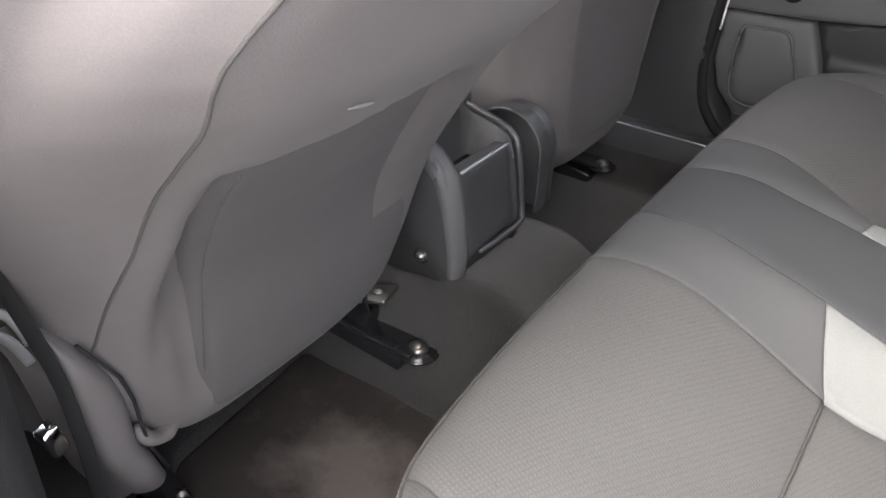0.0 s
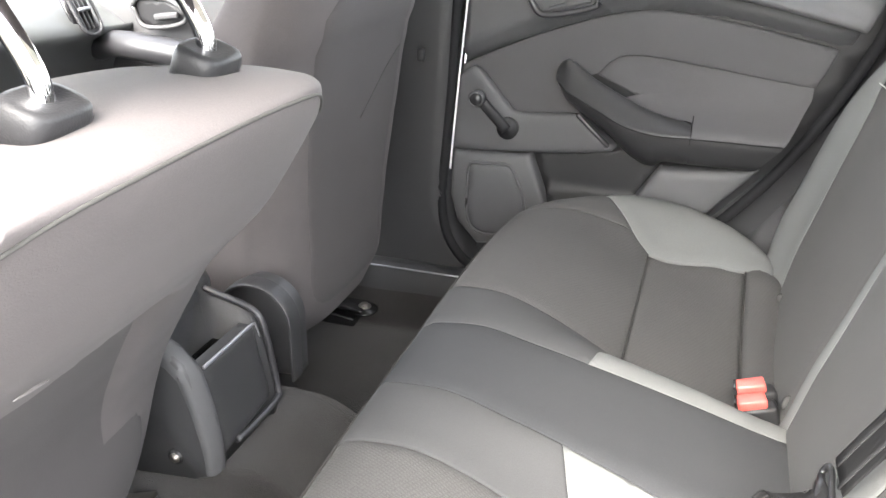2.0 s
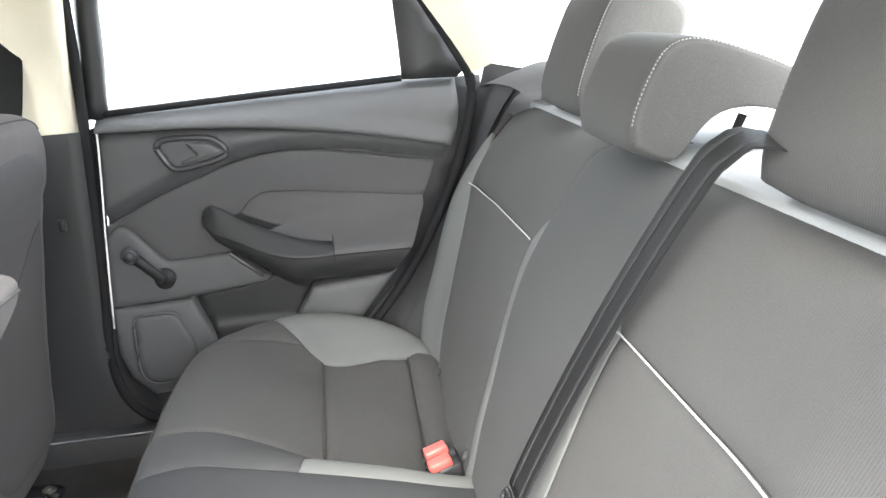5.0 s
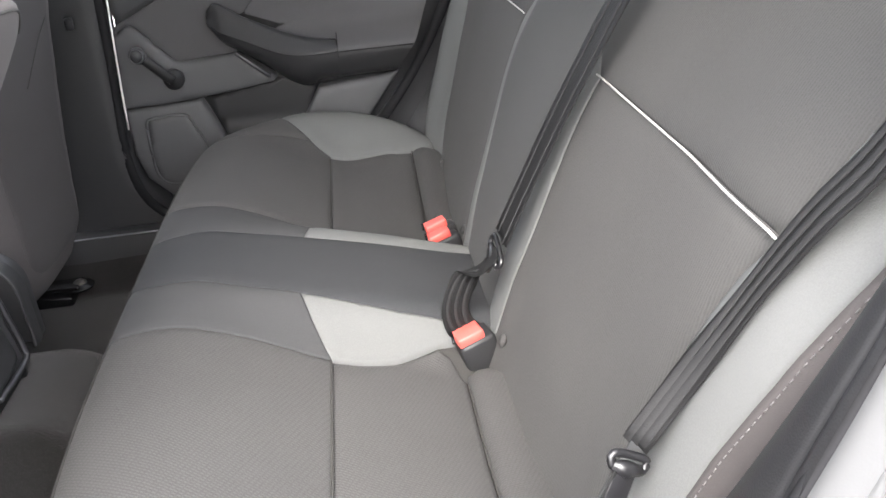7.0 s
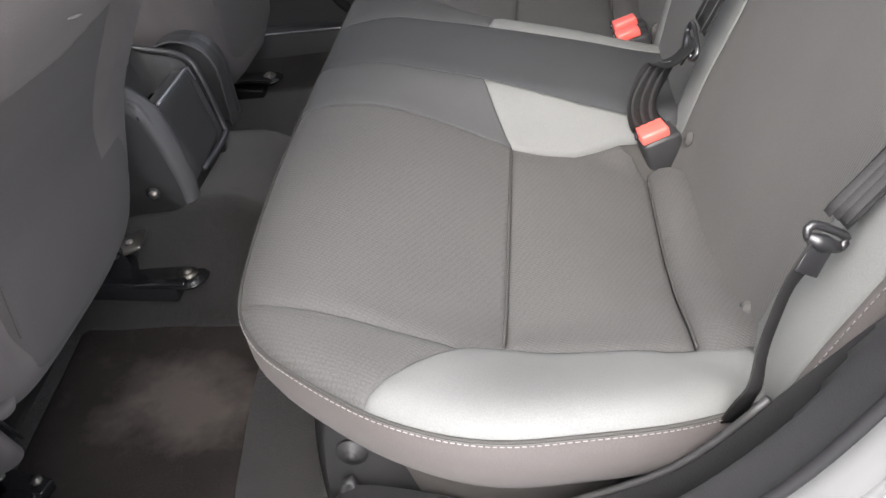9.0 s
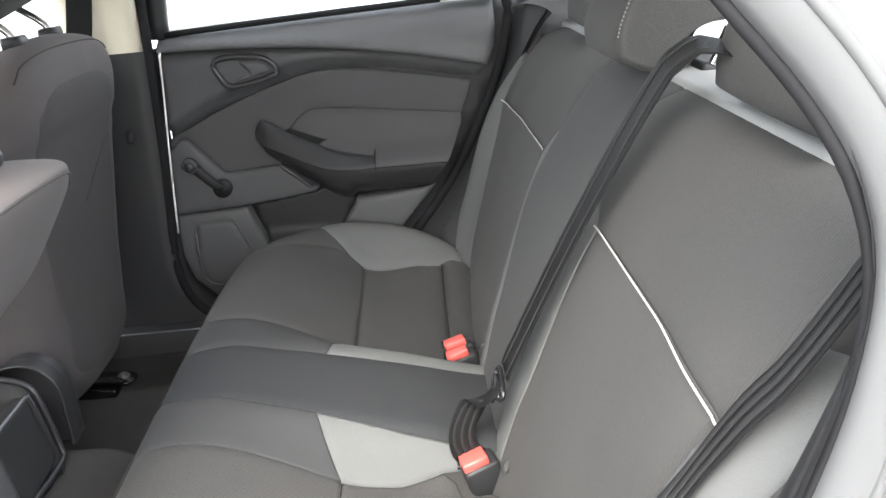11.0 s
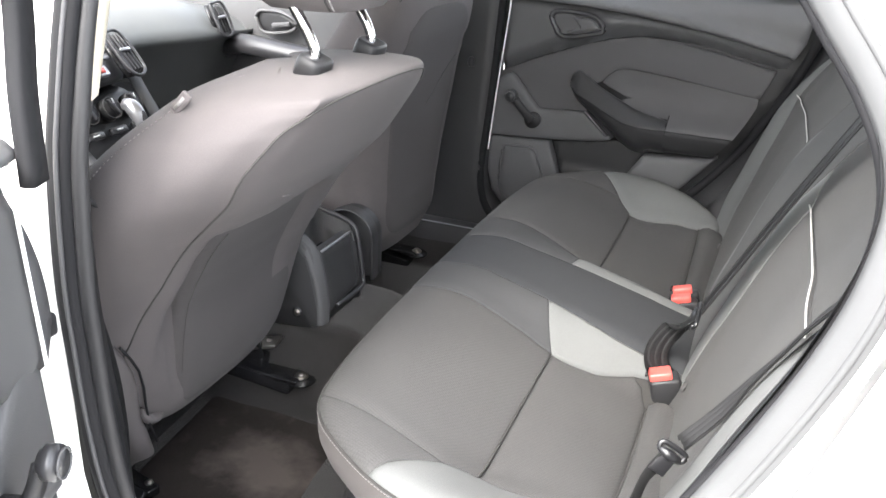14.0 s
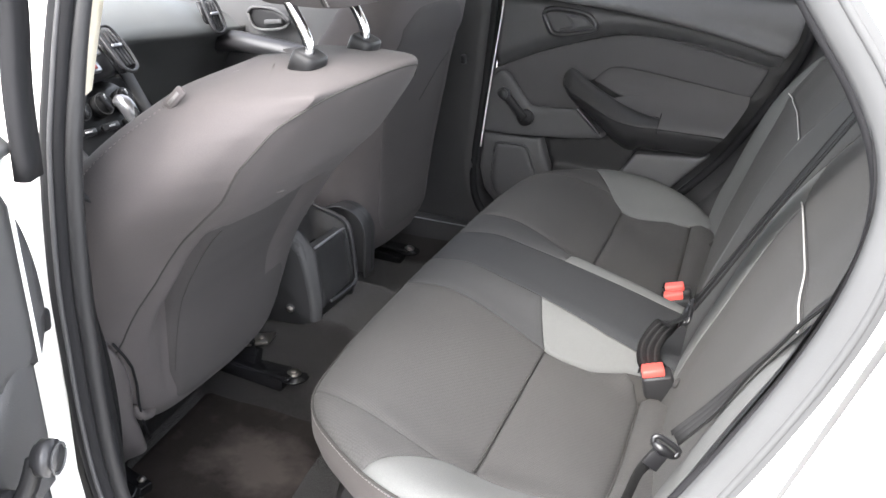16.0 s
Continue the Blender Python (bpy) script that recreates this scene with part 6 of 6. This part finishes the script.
for z in np.linspace(0.252, 0.376, 16):
    q = (z - 0.252) / 0.124
    xi = rear_edge(z) + 0.0015
    band.append([(xi - 0.003, -0.0735, z), (xi, -0.076, z), (xi - 0.0015, -0.081, z), (xi - 0.002 - 0.004 * q, -0.087, z), (xi - 0.004 - 0.008 * q, -0.0925, z), (xi - 0.008 - 0.009 * q, -0.0955, z), (xi - 0.014 - 0.009 * q, -0.0945, z)])
for x, z in ((-0.211, 0.389), (-0.223, 0.401), (-0.243, 0.412), (-0.262, 0.420)):
    band.append([(x - 0.002, -0.0735, z - 0.001), (x, -0.076, z + 0.001), (x, -0.081, z + 0.001), (x - 0.003, -0.087, z), (x - 0.006, -0.0925, z - 0.004), (x - 0.008, -0.0955, z - 0.010), (x - 0.012, -0.0945, z - 0.018)])
piece("side_edge", skin(band), TRIM, console, "broad grey rounded edge")
piece("screw_cup", disc(0.011, 0.006, (-0.236, -0.093, 0.268), "Y", 0.002, 20), TRIM_BLACK, console, "screw recess")
piece("screw", disc(0.0065, 0.008, (-0.236, -0.095, 0.268), "Y", 0.001, 6), STEEL, console, "steel screw")
def arch(r):
    return [(-0.247 + r, 0.255), (-0.247 + r, 0.29)] + [(-0.247 + r * math.cos(a), 0.334 + r * math.sin(a)) for a in np.linspace(0, math.pi, 22)] + [(-0.247 - r, 0.29)]
cov = empty("recliner_cover", (-0.26, 0.13, 0.25), "dark grey rounded recliner cover beside the seat", "seat trim")
piece("cover", panel(arch(0.053) + [(-0.300, 0.25)], lambda x, z, h: (x, 0.118 - h, z), 0.012, 0.03, seam=0.002, puff=0.003, puff_width=0.01), CONSOLE, cov)
piece("rim", skin([[(x, y, z) for x, z in arch(r)] for y, r in ((0.108, 0.0505), (0.1065, 0.0525), (0.1065, 0.0540), (0.109, 0.0550), (0.116, 0.0555), (0.132, 0.0555))]), CONSOLE, cov, "broad raised rim")
# gear selector and its plate
gear = empty("gear_selector", (-0.62, 0.0, 0.44), "leather and chrome gear selector", "gear lever")
piece("plate", block((0.22, 0.11, 0.012), (-0.64, 0.0, 0.442), 0.005), TRIM_GLOSS, gear, "satin black plate")
piece("plate_rim", tube([(-0.74, -0.05, 0.449), (-0.54, -0.05, 0.449), (-0.54, 0.05, 0.449), (-0.74, 0.05, 0.449), (-0.74, -0.05, 0.449)], 0.003, 6), SILVER, gear, "silver rim")
piece("stem", tube(spline([(-0.590, 0.0, 0.445), (-0.598, 0.0, 0.48), (-0.606, 0.0, 0.508)], 8), 0.008, 12), CHROME, gear, "chrome stem")
piece("knob", tube(spline([(-0.604, 0.0, 0.503), (-0.610, 0.0, 0.520), (-0.619, 0.0, 0.540), (-0.632, 0.0, 0.554), (-0.645, 0.0, 0.556), (-0.652, 0.0, 0.548)], 14), [0.0065, 0.007, 0.008, 0.0095, 0.011, 0.012, 0.013, 0.0135, 0.0135, 0.013, 0.012, 0.0105, 0.008, 0.003], 16, flat=1.15), SILVER, gear, "silver and black knob")
piece("knob_inlay", tube(spline([(-0.597, 0.0, 0.512), (-0.602, 0.0, 0.530), (-0.612, 0.0, 0.552)], 8), [0.003, 0.005, 0.006, 0.0065, 0.0065, 0.006, 0.005, 0.002], 10), TRIM_BLACK, gear, "black inlay")
piece("boot_ring", tube([(-0.60 + 0.03 * math.cos(a), 0.03 * math.sin(a), 0.450) for a in np.linspace(0, 2 * math.pi, 25)], 0.004, 8), SILVER, gear, "silver ring")
piece("tunnel_top", block((0.55, 0.17, 0.20), (-0.55, 0.0, 0.336), 0.03), CONSOLE, console, "dark grey plastic")

# ---- dashboard ----
dash = empty("dashboard", (-0.95, 0.0, 0.3), "dark grey moulded dashboard with vents and controls", "dashboard")
rows = []
for y in np.linspace(-0.70, 0.70, 50):
    c = smooth01(0.24, 0.12, abs(y))
    top = 0.690 - 0.03 * smooth01(0.45, 0.7, abs(y))
    face = -0.885 + 0.055 * smooth01(0.30, 0.55, abs(y)) + 0.10 * c
    rows.append([(-1.30, y, top - 0.02), (-1.12, y, top), (-1.04, y, top - 0.001), (face - 0.07, y, top - 0.016), (face - 0.025, y, top - 0.037), (face + 0.008, y, top - 0.062), (face + 0.022, y, 0.606), (face + 0.018, y, 0.594), (face - 0.006, y, 0.582), (face - 0.045, y, 0.50), (face - 0.055, y, 0.42), (face - 0.10, y, 0.30), (-1.12, y, 0.20)])
piece("shell", skin(rows), DASH, dash, "dark grey soft plastic")
piece("glovebox_lid", block((0.02, 0.34, 0.16), (-0.925, 0.40, 0.46), 0.008, pose(0, 0, 0, 0, -8)), TRIM_BLACK, dash, "black glovebox lid")
piece("glovebox_gap", tube([(-0.912, 0.23, 0.525), (-0.912, 0.40, 0.532), (-0.912, 0.57, 0.528)], 0.003, 6), SEAL, dash)
UPPER = [(-0.86, 0.675), (-0.80, 0.672), (-0.755, 0.655), (-0.722, 0.625), (-0.702, 0.598), (-0.704, 0.584), (-0.730, 0.572), (-0.80, 0.565), (-0.90, 0.57)]
rings = []
for u in (-1, -0.96, -0.8, -0.4, 0, 0.4, 0.8, 0.96, 1):
    k = 0.012 * abs(u) ** 4
    rings.append([(x - (0.05 * abs(u) ** 3 if x > -0.80 else 0), u * (0.150 if z > 0.61 else 0.118), z - k) for x, z in UPPER])
hood = piece("control_panel", loft(rings), TRIM_GLOSS, dash, "satin black radio and vent panel")
LOWER = [(-0.90, 0.567), (-0.735, 0.562), (-0.716, 0.556), (-0.696, 0.525), (-0.675, 0.485), (-0.655, 0.452), (-0.66, 0.435), (-0.90, 0.43)]
rings = []
for u in (-1, -0.95, -0.5, 0, 0.5, 0.95, 1):
    rings.append([(x - (0.012 if abs(u) == 1 else 0), u * 0.098, z) for x, z in LOWER])
climate = piece("climate_panel", loft(rings), TRIM_BLACK, dash, "black climate control panel")
TILT = Matrix.Rotation(radians(-30), 4, "Y")
for y in (-0.055, 0.004, 0.062):
    at = Vector((-0.690, y, 0.541))
    piece("climate_knob", disc(0.0215, 0.022, at, "X", 0.004, 28, turn=TILT), TRIM_BLACK, dash, "black round knob", sub=climate)
    nx = TILT.to_3x3() @ Vector((1, 0, 0))
    nz = TILT.to_3x3() @ Vector((0, 0, 1))
    piece("knob_rim", tube([at + nx * 0.011 + Vector((0, 0.0205 * math.cos(a), 0)) + nz * 0.0205 * math.sin(a) for a in np.linspace(0, 2 * math.pi, 29)], 0.0012, 6), TRIM_SOFT, dash, "grey rim", sub=climate)
    piece("knob_grip", block((0.010, 0.006, 0.034), at + nx * 0.014, 0.002, Matrix.Rotation(radians(-30), 4, "Y") @ Matrix.Rotation(radians(20), 4, "X")), TRIM_GLOSS, dash, "", sub=climate)
    piece("knob_mark", block((0.001, 0.003, 0.010), at + nx * 0.0195 + nz * 0.010, 0.0, TILT), LABEL_GREY, dash, "", sub=climate)
for i, y in enumerate((-0.060, 0.000, 0.058)):
    piece("climate_button", block((0.010, 0.042, 0.014), (-0.668, y, 0.506), 0.003, TILT), TRIM_GLOSS, dash, "black button", sub=climate)
    piece("button_print", block((0.001, 0.016, 0.003), Vector((-0.668, y, 0.506)) + nx * 0.0055, 0.0, TILT), LABEL_GREY, dash, "", sub=climate)
piece("panel_edge", tube(spline([(-0.640, -0.085, 0.462), (-0.634, 0.0, 0.456), (-0.640, 0.085, 0.462)], 12), 0.0035, 8), SILVER, dash, "silver edge", sub=climate)
TILT2 = Matrix.Rotation(radians(-42), 4, "Y")
ux, uz = TILT2.to_3x3() @ Vector((1, 0, 0)), TILT2.to_3x3() @ Vector((0, 0, 1))
piece("hazard_button", block((0.010, 0.034, 0.022), (-0.708, 0.012, 0.607), 0.003, TILT2), SILVER, dash, "grey hazard light button", sub=hood)
piece("hazard_mark", block((0.002, 0.014, 0.010), Vector((-0.708, 0.012, 0.607)) + ux * 0.0055, 0.0, TILT2), RED, dash, "red triangle mark", sub=hood)
dial = Vector((-0.742, 0.012, 0.643))
piece("radio_dial", disc(0.017, 0.016, dial, "X", 0.003, 24, turn=TILT2), TRIM_BLACK, dash, "black round dial", sub=hood)
piece("dial_rim", tube([dial + ux * 0.008 + Vector((0, 0.017 * math.cos(a), 0)) + uz * 0.017 * math.sin(a) for a in np.linspace(0, 2 * math.pi, 25)], 0.0022, 6), SILVER, dash, "silver rim", sub=hood)
for side in (-1, 1):
    for n in range(3):
        piece("radio_button", block((0.008, 0.030, 0.011), Vector((-0.738, side * (0.040 + 0.004 * n), 0.641)) + uz * (n - 1) * 0.017, 0.0025, TILT2), SILVER, dash, "grey radio button", sub=hood)


def vent(c, lean, half, high):
    """A slatted air vent in a satin surround."""
    m = Matrix.Rotation(radians(lean), 4, "Y")
    r = m.to_3x3()
    c = Vector(c)
    ring = [c + r @ Vector((0.004, u, w)) for u, w in spline([(-half, high), (half, high * 0.9), (half * 1.05, -high * 0.9), (-half * 0.8, -high), (-half, high)], 30)]
    v = piece("vent_frame", tube(ring, 0.0035, 8), TRIM_GLOSS, dash, "black vent surround")
    piece("vent_back", block((0.004, half * 2, high * 2), c - r @ Vector((0.012, 0, 0)), 0.0, m), BLACK_METAL, dash, "", sub=v)
    for k in range(4):
        piece("vent_slat", block((0.012, 0.0030, high * 1.8), c + r @ Vector((0.0, -half * 0.7 + k * half * 0.46, 0)), 0.001, m), TRIM_GLOSS, dash, "", sub=v)
    piece("vent_tab", block((0.010, half * 1.3, 0.007), c + r @ Vector((0.006, 0, 0.002)), 0.002, m), SILVER, dash, "silver tab", sub=v)


vent((-0.718, 0.088, 0.632), -42, 0.020, 0.046)
vent((-0.718, -0.088, 0.632), -42, 0.020, 0.046)
vent((-0.822, 0.555, 0.640), -25, 0.024, 0.038)
vent((-0.822, -0.555, 0.640), -25, 0.024, 0.038)
for side in (-1, 1):
    piece("side_strip", ribbon(spline([(-0.745, 0.128 * side, 0.600), (-0.715, 0.122 * side, 0.560), (-0.672, 0.112 * side, 0.510), (-0.628, 0.104 * side, 0.462)], 14), 0.026, 0.010, (0.2, 0.9 * side, 0.1)), TRIM_SOFT, dash, "grey side strip")

# ---- front passenger door and the front of the cabin ----
door_front = empty("front_door", (-0.65, 0.70, 0.2), "closed front passenger door with dark trim", "car door")
fo = [(-0.34, 0.24), (-0.335, 0.75), (-0.60, 0.745), (-1.10, 0.725), (-1.15, 0.30), (-0.90, 0.22)]
piece("panel", panel(fo, lambda x, z, h: (x, 0.675 - h, z), 0.04, 0.05, puff=0.02, puff_width=0.05), TRIM_SOFT, door_front, "grey grained plastic")
b2 = spline([(-0.777, 0.642), (-0.762, 0.657), (-0.70, 0.657), (-0.660, 0.634), (-0.68, 0.613), (-0.755, 0.606), (-0.777, 0.642)], 30)
hb = piece("handle_bezel", tube([(x, 0.640, z) for x, z in b2], 0.0045, 8), TRIM_SOFT, door_front, "grey bezel")
piece("handle_bowl", panel([tuple(p) for p in b2[:-1]], lambda x, z, h: (x, 0.643 - h, z), 0.012, 0.004), TRIM_BLACK, door_front, "dark bowl", sub=hb)
piece("handle_lever", block((0.052, 0.008, 0.012), (-0.702, 0.636, 0.628), 0.003, pose(0, 0, 0, 0, -8)), TRIM_SOFT, door_front, "grey lever", sub=hb)
piece("armrest", tube(spline([(-0.86, 0.63, 0.56), (-0.80, 0.612, 0.575), (-0.68, 0.60, 0.57), (-0.52, 0.60, 0.555), (-0.38, 0.61, 0.55)], 24), 0.032, 12, flat=0.8), TRIM_GLOSS, door_front, "satin black armrest")
piece("outer_skin", panel(fo, lambda x, z, h: (x, 0.775 - h, z), 0.08, 0.01), PAINT, door_front, "white painted outer skin")
door_driver = empty("front_door", (-0.65, -0.72, 0.2), "closed driver door with dark trim", "car door")
piece("panel", panel(fo, lambda x, z, h: (x + 0.02, -0.675 + h, z), 0.04, 0.05), TRIM_SOFT, door_driver, "grey grained plastic")
piece("outer_skin", panel(fo, lambda x, z, h: (x, -0.79 + h, z), 0.08, 0.01), PAINT, door_driver, "white painted outer skin")
nose = empty("front_body", (-1.5, 0, 0.2), "white bonnet and bulkhead before the dashboard", "car body", kind="structure")
piece("bulkhead", block((0.05, 1.40, 0.62), (-1.30, 0, 0.36), 0.01), TRIM_BLACK, nose, "black bulkhead")
piece("bonnet", block((0.95, 1.50, 0.06), (-1.78, 0, 0.66), 0.03, pose(0, 0, 0, 0, -5)), PAINT, nose, "white painted bonnet")
for s in (-1, 1):
    piece("windscreen_pillar", tube(spline([(-1.30, 0.68 * s, 0.66), (-1.0, 0.64 * s, 0.90), (-0.72, 0.58 * s, 1.11)], 14), 0.035, 10), BEIGE, nose, "beige trim")
mirror = empty("rear_view_mirror", (-0.80, 0, 1.05), "black interior rear-view mirror", "mirror")
piece("housing", block((0.03, 0.22, 0.06), (-0.80, -0.02, 1.045), 0.012), TRIM_BLACK, mirror)
piece("stalk", tube([(-0.82, 0, 1.06), (-0.86, 0, 1.10)], 0.010, 8), TRIM_BLACK, mirror)

# ---- seat belts ----
def belt_path(points, n=40):
    return [Vector(p) for p in spline([tuple(q) for q in points], n)]


RIB_WEBBING = fabric("rib_webbing", (0.020, 0.020, 0.0204), (0.028, 0.028, 0.0286), rough=0.7, sheen=0.0, spec=0.06)
mid_belt = empty("seat_belt", (0.55, -0.2, 0.75), "black webbing middle seat belt with loop and tongue", "seat belt", "rear seat belts")
def raw_back(y, s, n):
    return SB0 + Vector((0, y, 0)) + SBU * s + SBN * n


def belt_tongue(thing, at, along, across, size=0.062):
    """A flat black tongue with a slotted head, a bright bar and a steel blade."""
    along, across = Vector(along).normalized(), Vector(across).normalized()
    across = (across - along * across.dot(along)).normalized()
    n = along.cross(across)
    m = Matrix((across, along, n)).transposed().to_4x4()
    def ring(u, v):
        return Vector(at) + across * (u * size) + along * (v * size * 15)
    loop = [ring(u, v) for u, v in spline([(-0.36, 0.006), (0.0, 0.010), (0.36, 0.006), (0.48, -0.004), (0.40, -0.014), (0.0, -0.016), (-0.40, -0.014), (-0.48, -0.004), (-0.36, 0.006)], 33)]
    body = piece("tongue", tube(loop, 0.0028, 8), TONGUE, thing, "black plastic tongue")
    piece("tongue_bar", tube([ring(-0.40, 0.004), ring(0.0, 0.006), ring(0.40, 0.004)], [0.003, 0.0058, 0.003], 10), TONGUE, thing, "glossy black bar", sub=body)
    blade = block((0.016, 0.020, 0.003), Vector(at) + along * 0.013, 0.001, m)
    piece("tongue_blade", blade, TONGUE, thing, "black coated blade", sub=body)
    return body


p0 = raw_back(-0.262, 0.545, 0.02)
pts = [p0 - SBN * 0.10 - SBU * 0.004 + Vector((0, -0.03, 0)), p0, raw_back(-0.252, 0.525, 0.045), raw_back(-0.237, 0.49, 0.050), raw_back(-0.202, 0.40, 0.050), raw_back(-0.172, 0.30, 0.050), raw_back(-0.152, 0.205, 0.050), raw_back(-0.149, 0.150, 0.052)]
ways = [Vector((0.05, 1.0, 0.20))] * 40
piece("webbing", ribbon(belt_path(pts), 0.047, 0.0016, ways), WEBBING, mid_belt, "black webbing")
for d in (-0.012, 0.012):
    piece("webbing_rib", ribbon([p + SBN * 0.0012 + Vector((0.05, 1, 0.20)).normalized() * d for p in belt_path(pts)], 0.005, 0.001, ways), RIB_WEBBING, mid_belt)
tg = raw_back(-0.148, 0.130, 0.052)
belt_tongue(mid_belt, tg, tuple(-SBU + Vector((0, 0.35, 0))), (0.0, 1.0, 0.35), 0.046)
loop = belt_path([tg + SBU * 0.006, tg - SBU * 0.012 + SBN * 0.006, Vector((0.386, -0.116, 0.398)), Vector((0.372, -0.118, 0.378)), Vector((0.364, -0.121, 0.355)), Vector((0.367, -0.120, 0.332)), Vector((0.380, -0.112, 0.312))], 30)
loop_ways = [Vector((0.2, 1, 0.3)) * (1 - smooth01(2, 12, i)) + Vector((0.93, 0.30, -0.1)) * smooth01(2, 12, i) for i in range(30)]
piece("loop", ribbon(loop, 0.034, 0.0016, loop_ways), WEBBING, mid_belt, "twisted webbing loop")
# lighter strips imitate the sheen on the loop's folds
for d in (-0.010, 0.0, 0.010):
    piece("loop_sheen", ribbon([p + w.normalized() * d + Vector((0, -0.0014, 0.0006)) for p, w in zip(loop, loop_ways)][6:], 0.004, 0.001, loop_ways[6:]), RIB_WEBBING, mid_belt)

near_belt = empty("seat_belt", (0.5, -0.62, 0.75), "black webbing near seat belt hanging with its tongue", "seat belt", "rear seat belts")
pts = [Vector((0.69, -0.605, 0.95)), Vector((0.605, -0.634, 0.852)), Vector((0.560, -0.627, 0.765)), Vector((0.526, -0.602, 0.684)), Vector((0.509, -0.585, 0.648)), Vector((0.494, -0.570, 0.612)), Vector((0.475, -0.561, 0.574)), Vector((0.455, -0.549, 0.530)), Vector((0.428, -0.548, 0.490))]
across = [Vector((-0.31, -0.95, -0.05)) * (1 - smooth01(28, 39, i)) + Vector((0.55, -0.80, 0.10)) * smooth01(28, 39, i) for i in range(40)]
wide = [0.037 - 0.017 * smooth01(25, 38, i) for i in range(40)]
piece("webbing", ribbon(belt_path(pts), wide, 0.0016, across), WEBBING, near_belt, "black webbing")
for d in (-0.30, 0.0, 0.30):
    piece("webbing_rib", ribbon([p + Vector((-0.9, 0.0, 0.45)) * 0.0014 + w * d * k for p, w, k in zip(belt_path(pts), across, wide)], 0.006, 0.001, across), RIB_WEBBING, near_belt)
tg = Vector((0.420, -0.556, 0.481))
belt_tongue(near_belt, tg, (-0.45, -0.30, -0.84), (0.62, 0.25, 0.40), 0.028)
pts = [tg, Vector((0.403, -0.562, 0.456)), Vector((0.396, -0.562, 0.428)), Vector((0.390, -0.566, 0.404)), Vector((0.385, -0.577, 0.386)), Vector((0.380, -0.577, 0.374)), Vector((0.374, -0.566, 0.340))]
piece("lower_webbing", ribbon(belt_path(pts, 24), [0.018 - 0.008 * smooth01(0, 6, i) + 0.008 * smooth01(13, 20, i) for i in range(24)], 0.0016, [Vector((0.75, 0.35, -0.25))] * 24), WEBBING, near_belt, "black webbing")

far_belt = empty("seat_belt", (0.5, 0.62, 0.75), "black webbing far seat belt with its tongue", "seat belt", "rear seat belts")
pts = [Vector((0.63, 0.61, 0.80)), Vector((0.57, 0.612, 0.72)), Vector(on_back(0.624, 0.36, 0.010)), Vector(on_back(0.622, 0.20, 0.010)), Vector(on_back(0.60, 0.06, 0.010)), Vector((0.405, 0.575, 0.30))]
piece("webbing", ribbon(belt_path(pts), 0.022, 0.0016, [Vector((0.25, 0.95, 0.1))] * 40), WEBBING, far_belt, "black webbing")
tg = Vector(on_back(0.620, 0.17, 0.014))
belt_tongue(far_belt, tg, (-0.3, 0.0, -1.0), (1.0, -0.4, 0.0), 0.03)


def buckle(at, turn, label, two):
    b = empty("belt_buckle", at, label, "belt buckle", "rear belt buckles")
    base = Vector(at)
    m = turn
    offs = (-0.013, 0.013) if two else (0.0,)
    for k, o in enumerate(offs):
        w = 0.022 if two else 0.032
        c = base + m.to_3x3() @ Vector((0.004 * k, o, 0.004 * k))
        piece("housing", block((0.044, w * 1.06, 0.056), c + m.to_3x3() @ Vector((0.005, 0, -0.0325)), 0.005, m), TRIM_BLACK, b, "black plastic housing")
        piece("button", block((0.032, w * 0.88, 0.012), c, 0.0025, m), RED, b, "red release button")
        piece("slot", block((0.003, w * 0.7, 0.004), c + m.to_3x3() @ Vector((-0.0175, 0, 0.0045)), 0.0), BLACK_METAL, b, "dark slot")
    return b


buckle((0.374, -0.128, 0.324), pose(0, 0, 0, 0, -14, 14), "black seat belt buckle with red button", False)
buckle((0.370, 0.146, 0.330), pose(0, 0, 0, 0, -14, 10), "pair of black buckles with red buttons", True)

# front passenger belt on the far pillar
front_belt = empty("seat_belt", (-0.21, 0.63, 0.85), "black webbing front passenger belt on the pillar", "seat belt")
piece("webbing", ribbon(spline([(-0.195, 0.585, 1.03), (-0.215, 0.605, 0.93), (-0.240, 0.612, 0.80), (-0.285, 0.60, 0.62), (-0.33, 0.58, 0.40)], 16), 0.044, 0.0016, (1, 0.15, 0)), WEBBING, front_belt, "black webbing")
piece("guide", block((0.06, 0.02, 0.03), (-0.19, 0.602, 1.0), 0.006), TRIM_BLACK, front_belt, "black guide")
piece("stop_button", block((0.014, 0.012, 0.022), (-0.190, 0.606, 0.598), 0.004), TRIM_BLACK, front_belt, "small black stop")

# ---- outside ----
gx = mesh_object("ground", block((400, 400, 0.2), (0, 0, -0.45), 0.0), CONCRETE)
tagged(gx, "pale bright concrete yard round the car", "ground", kind="structure")
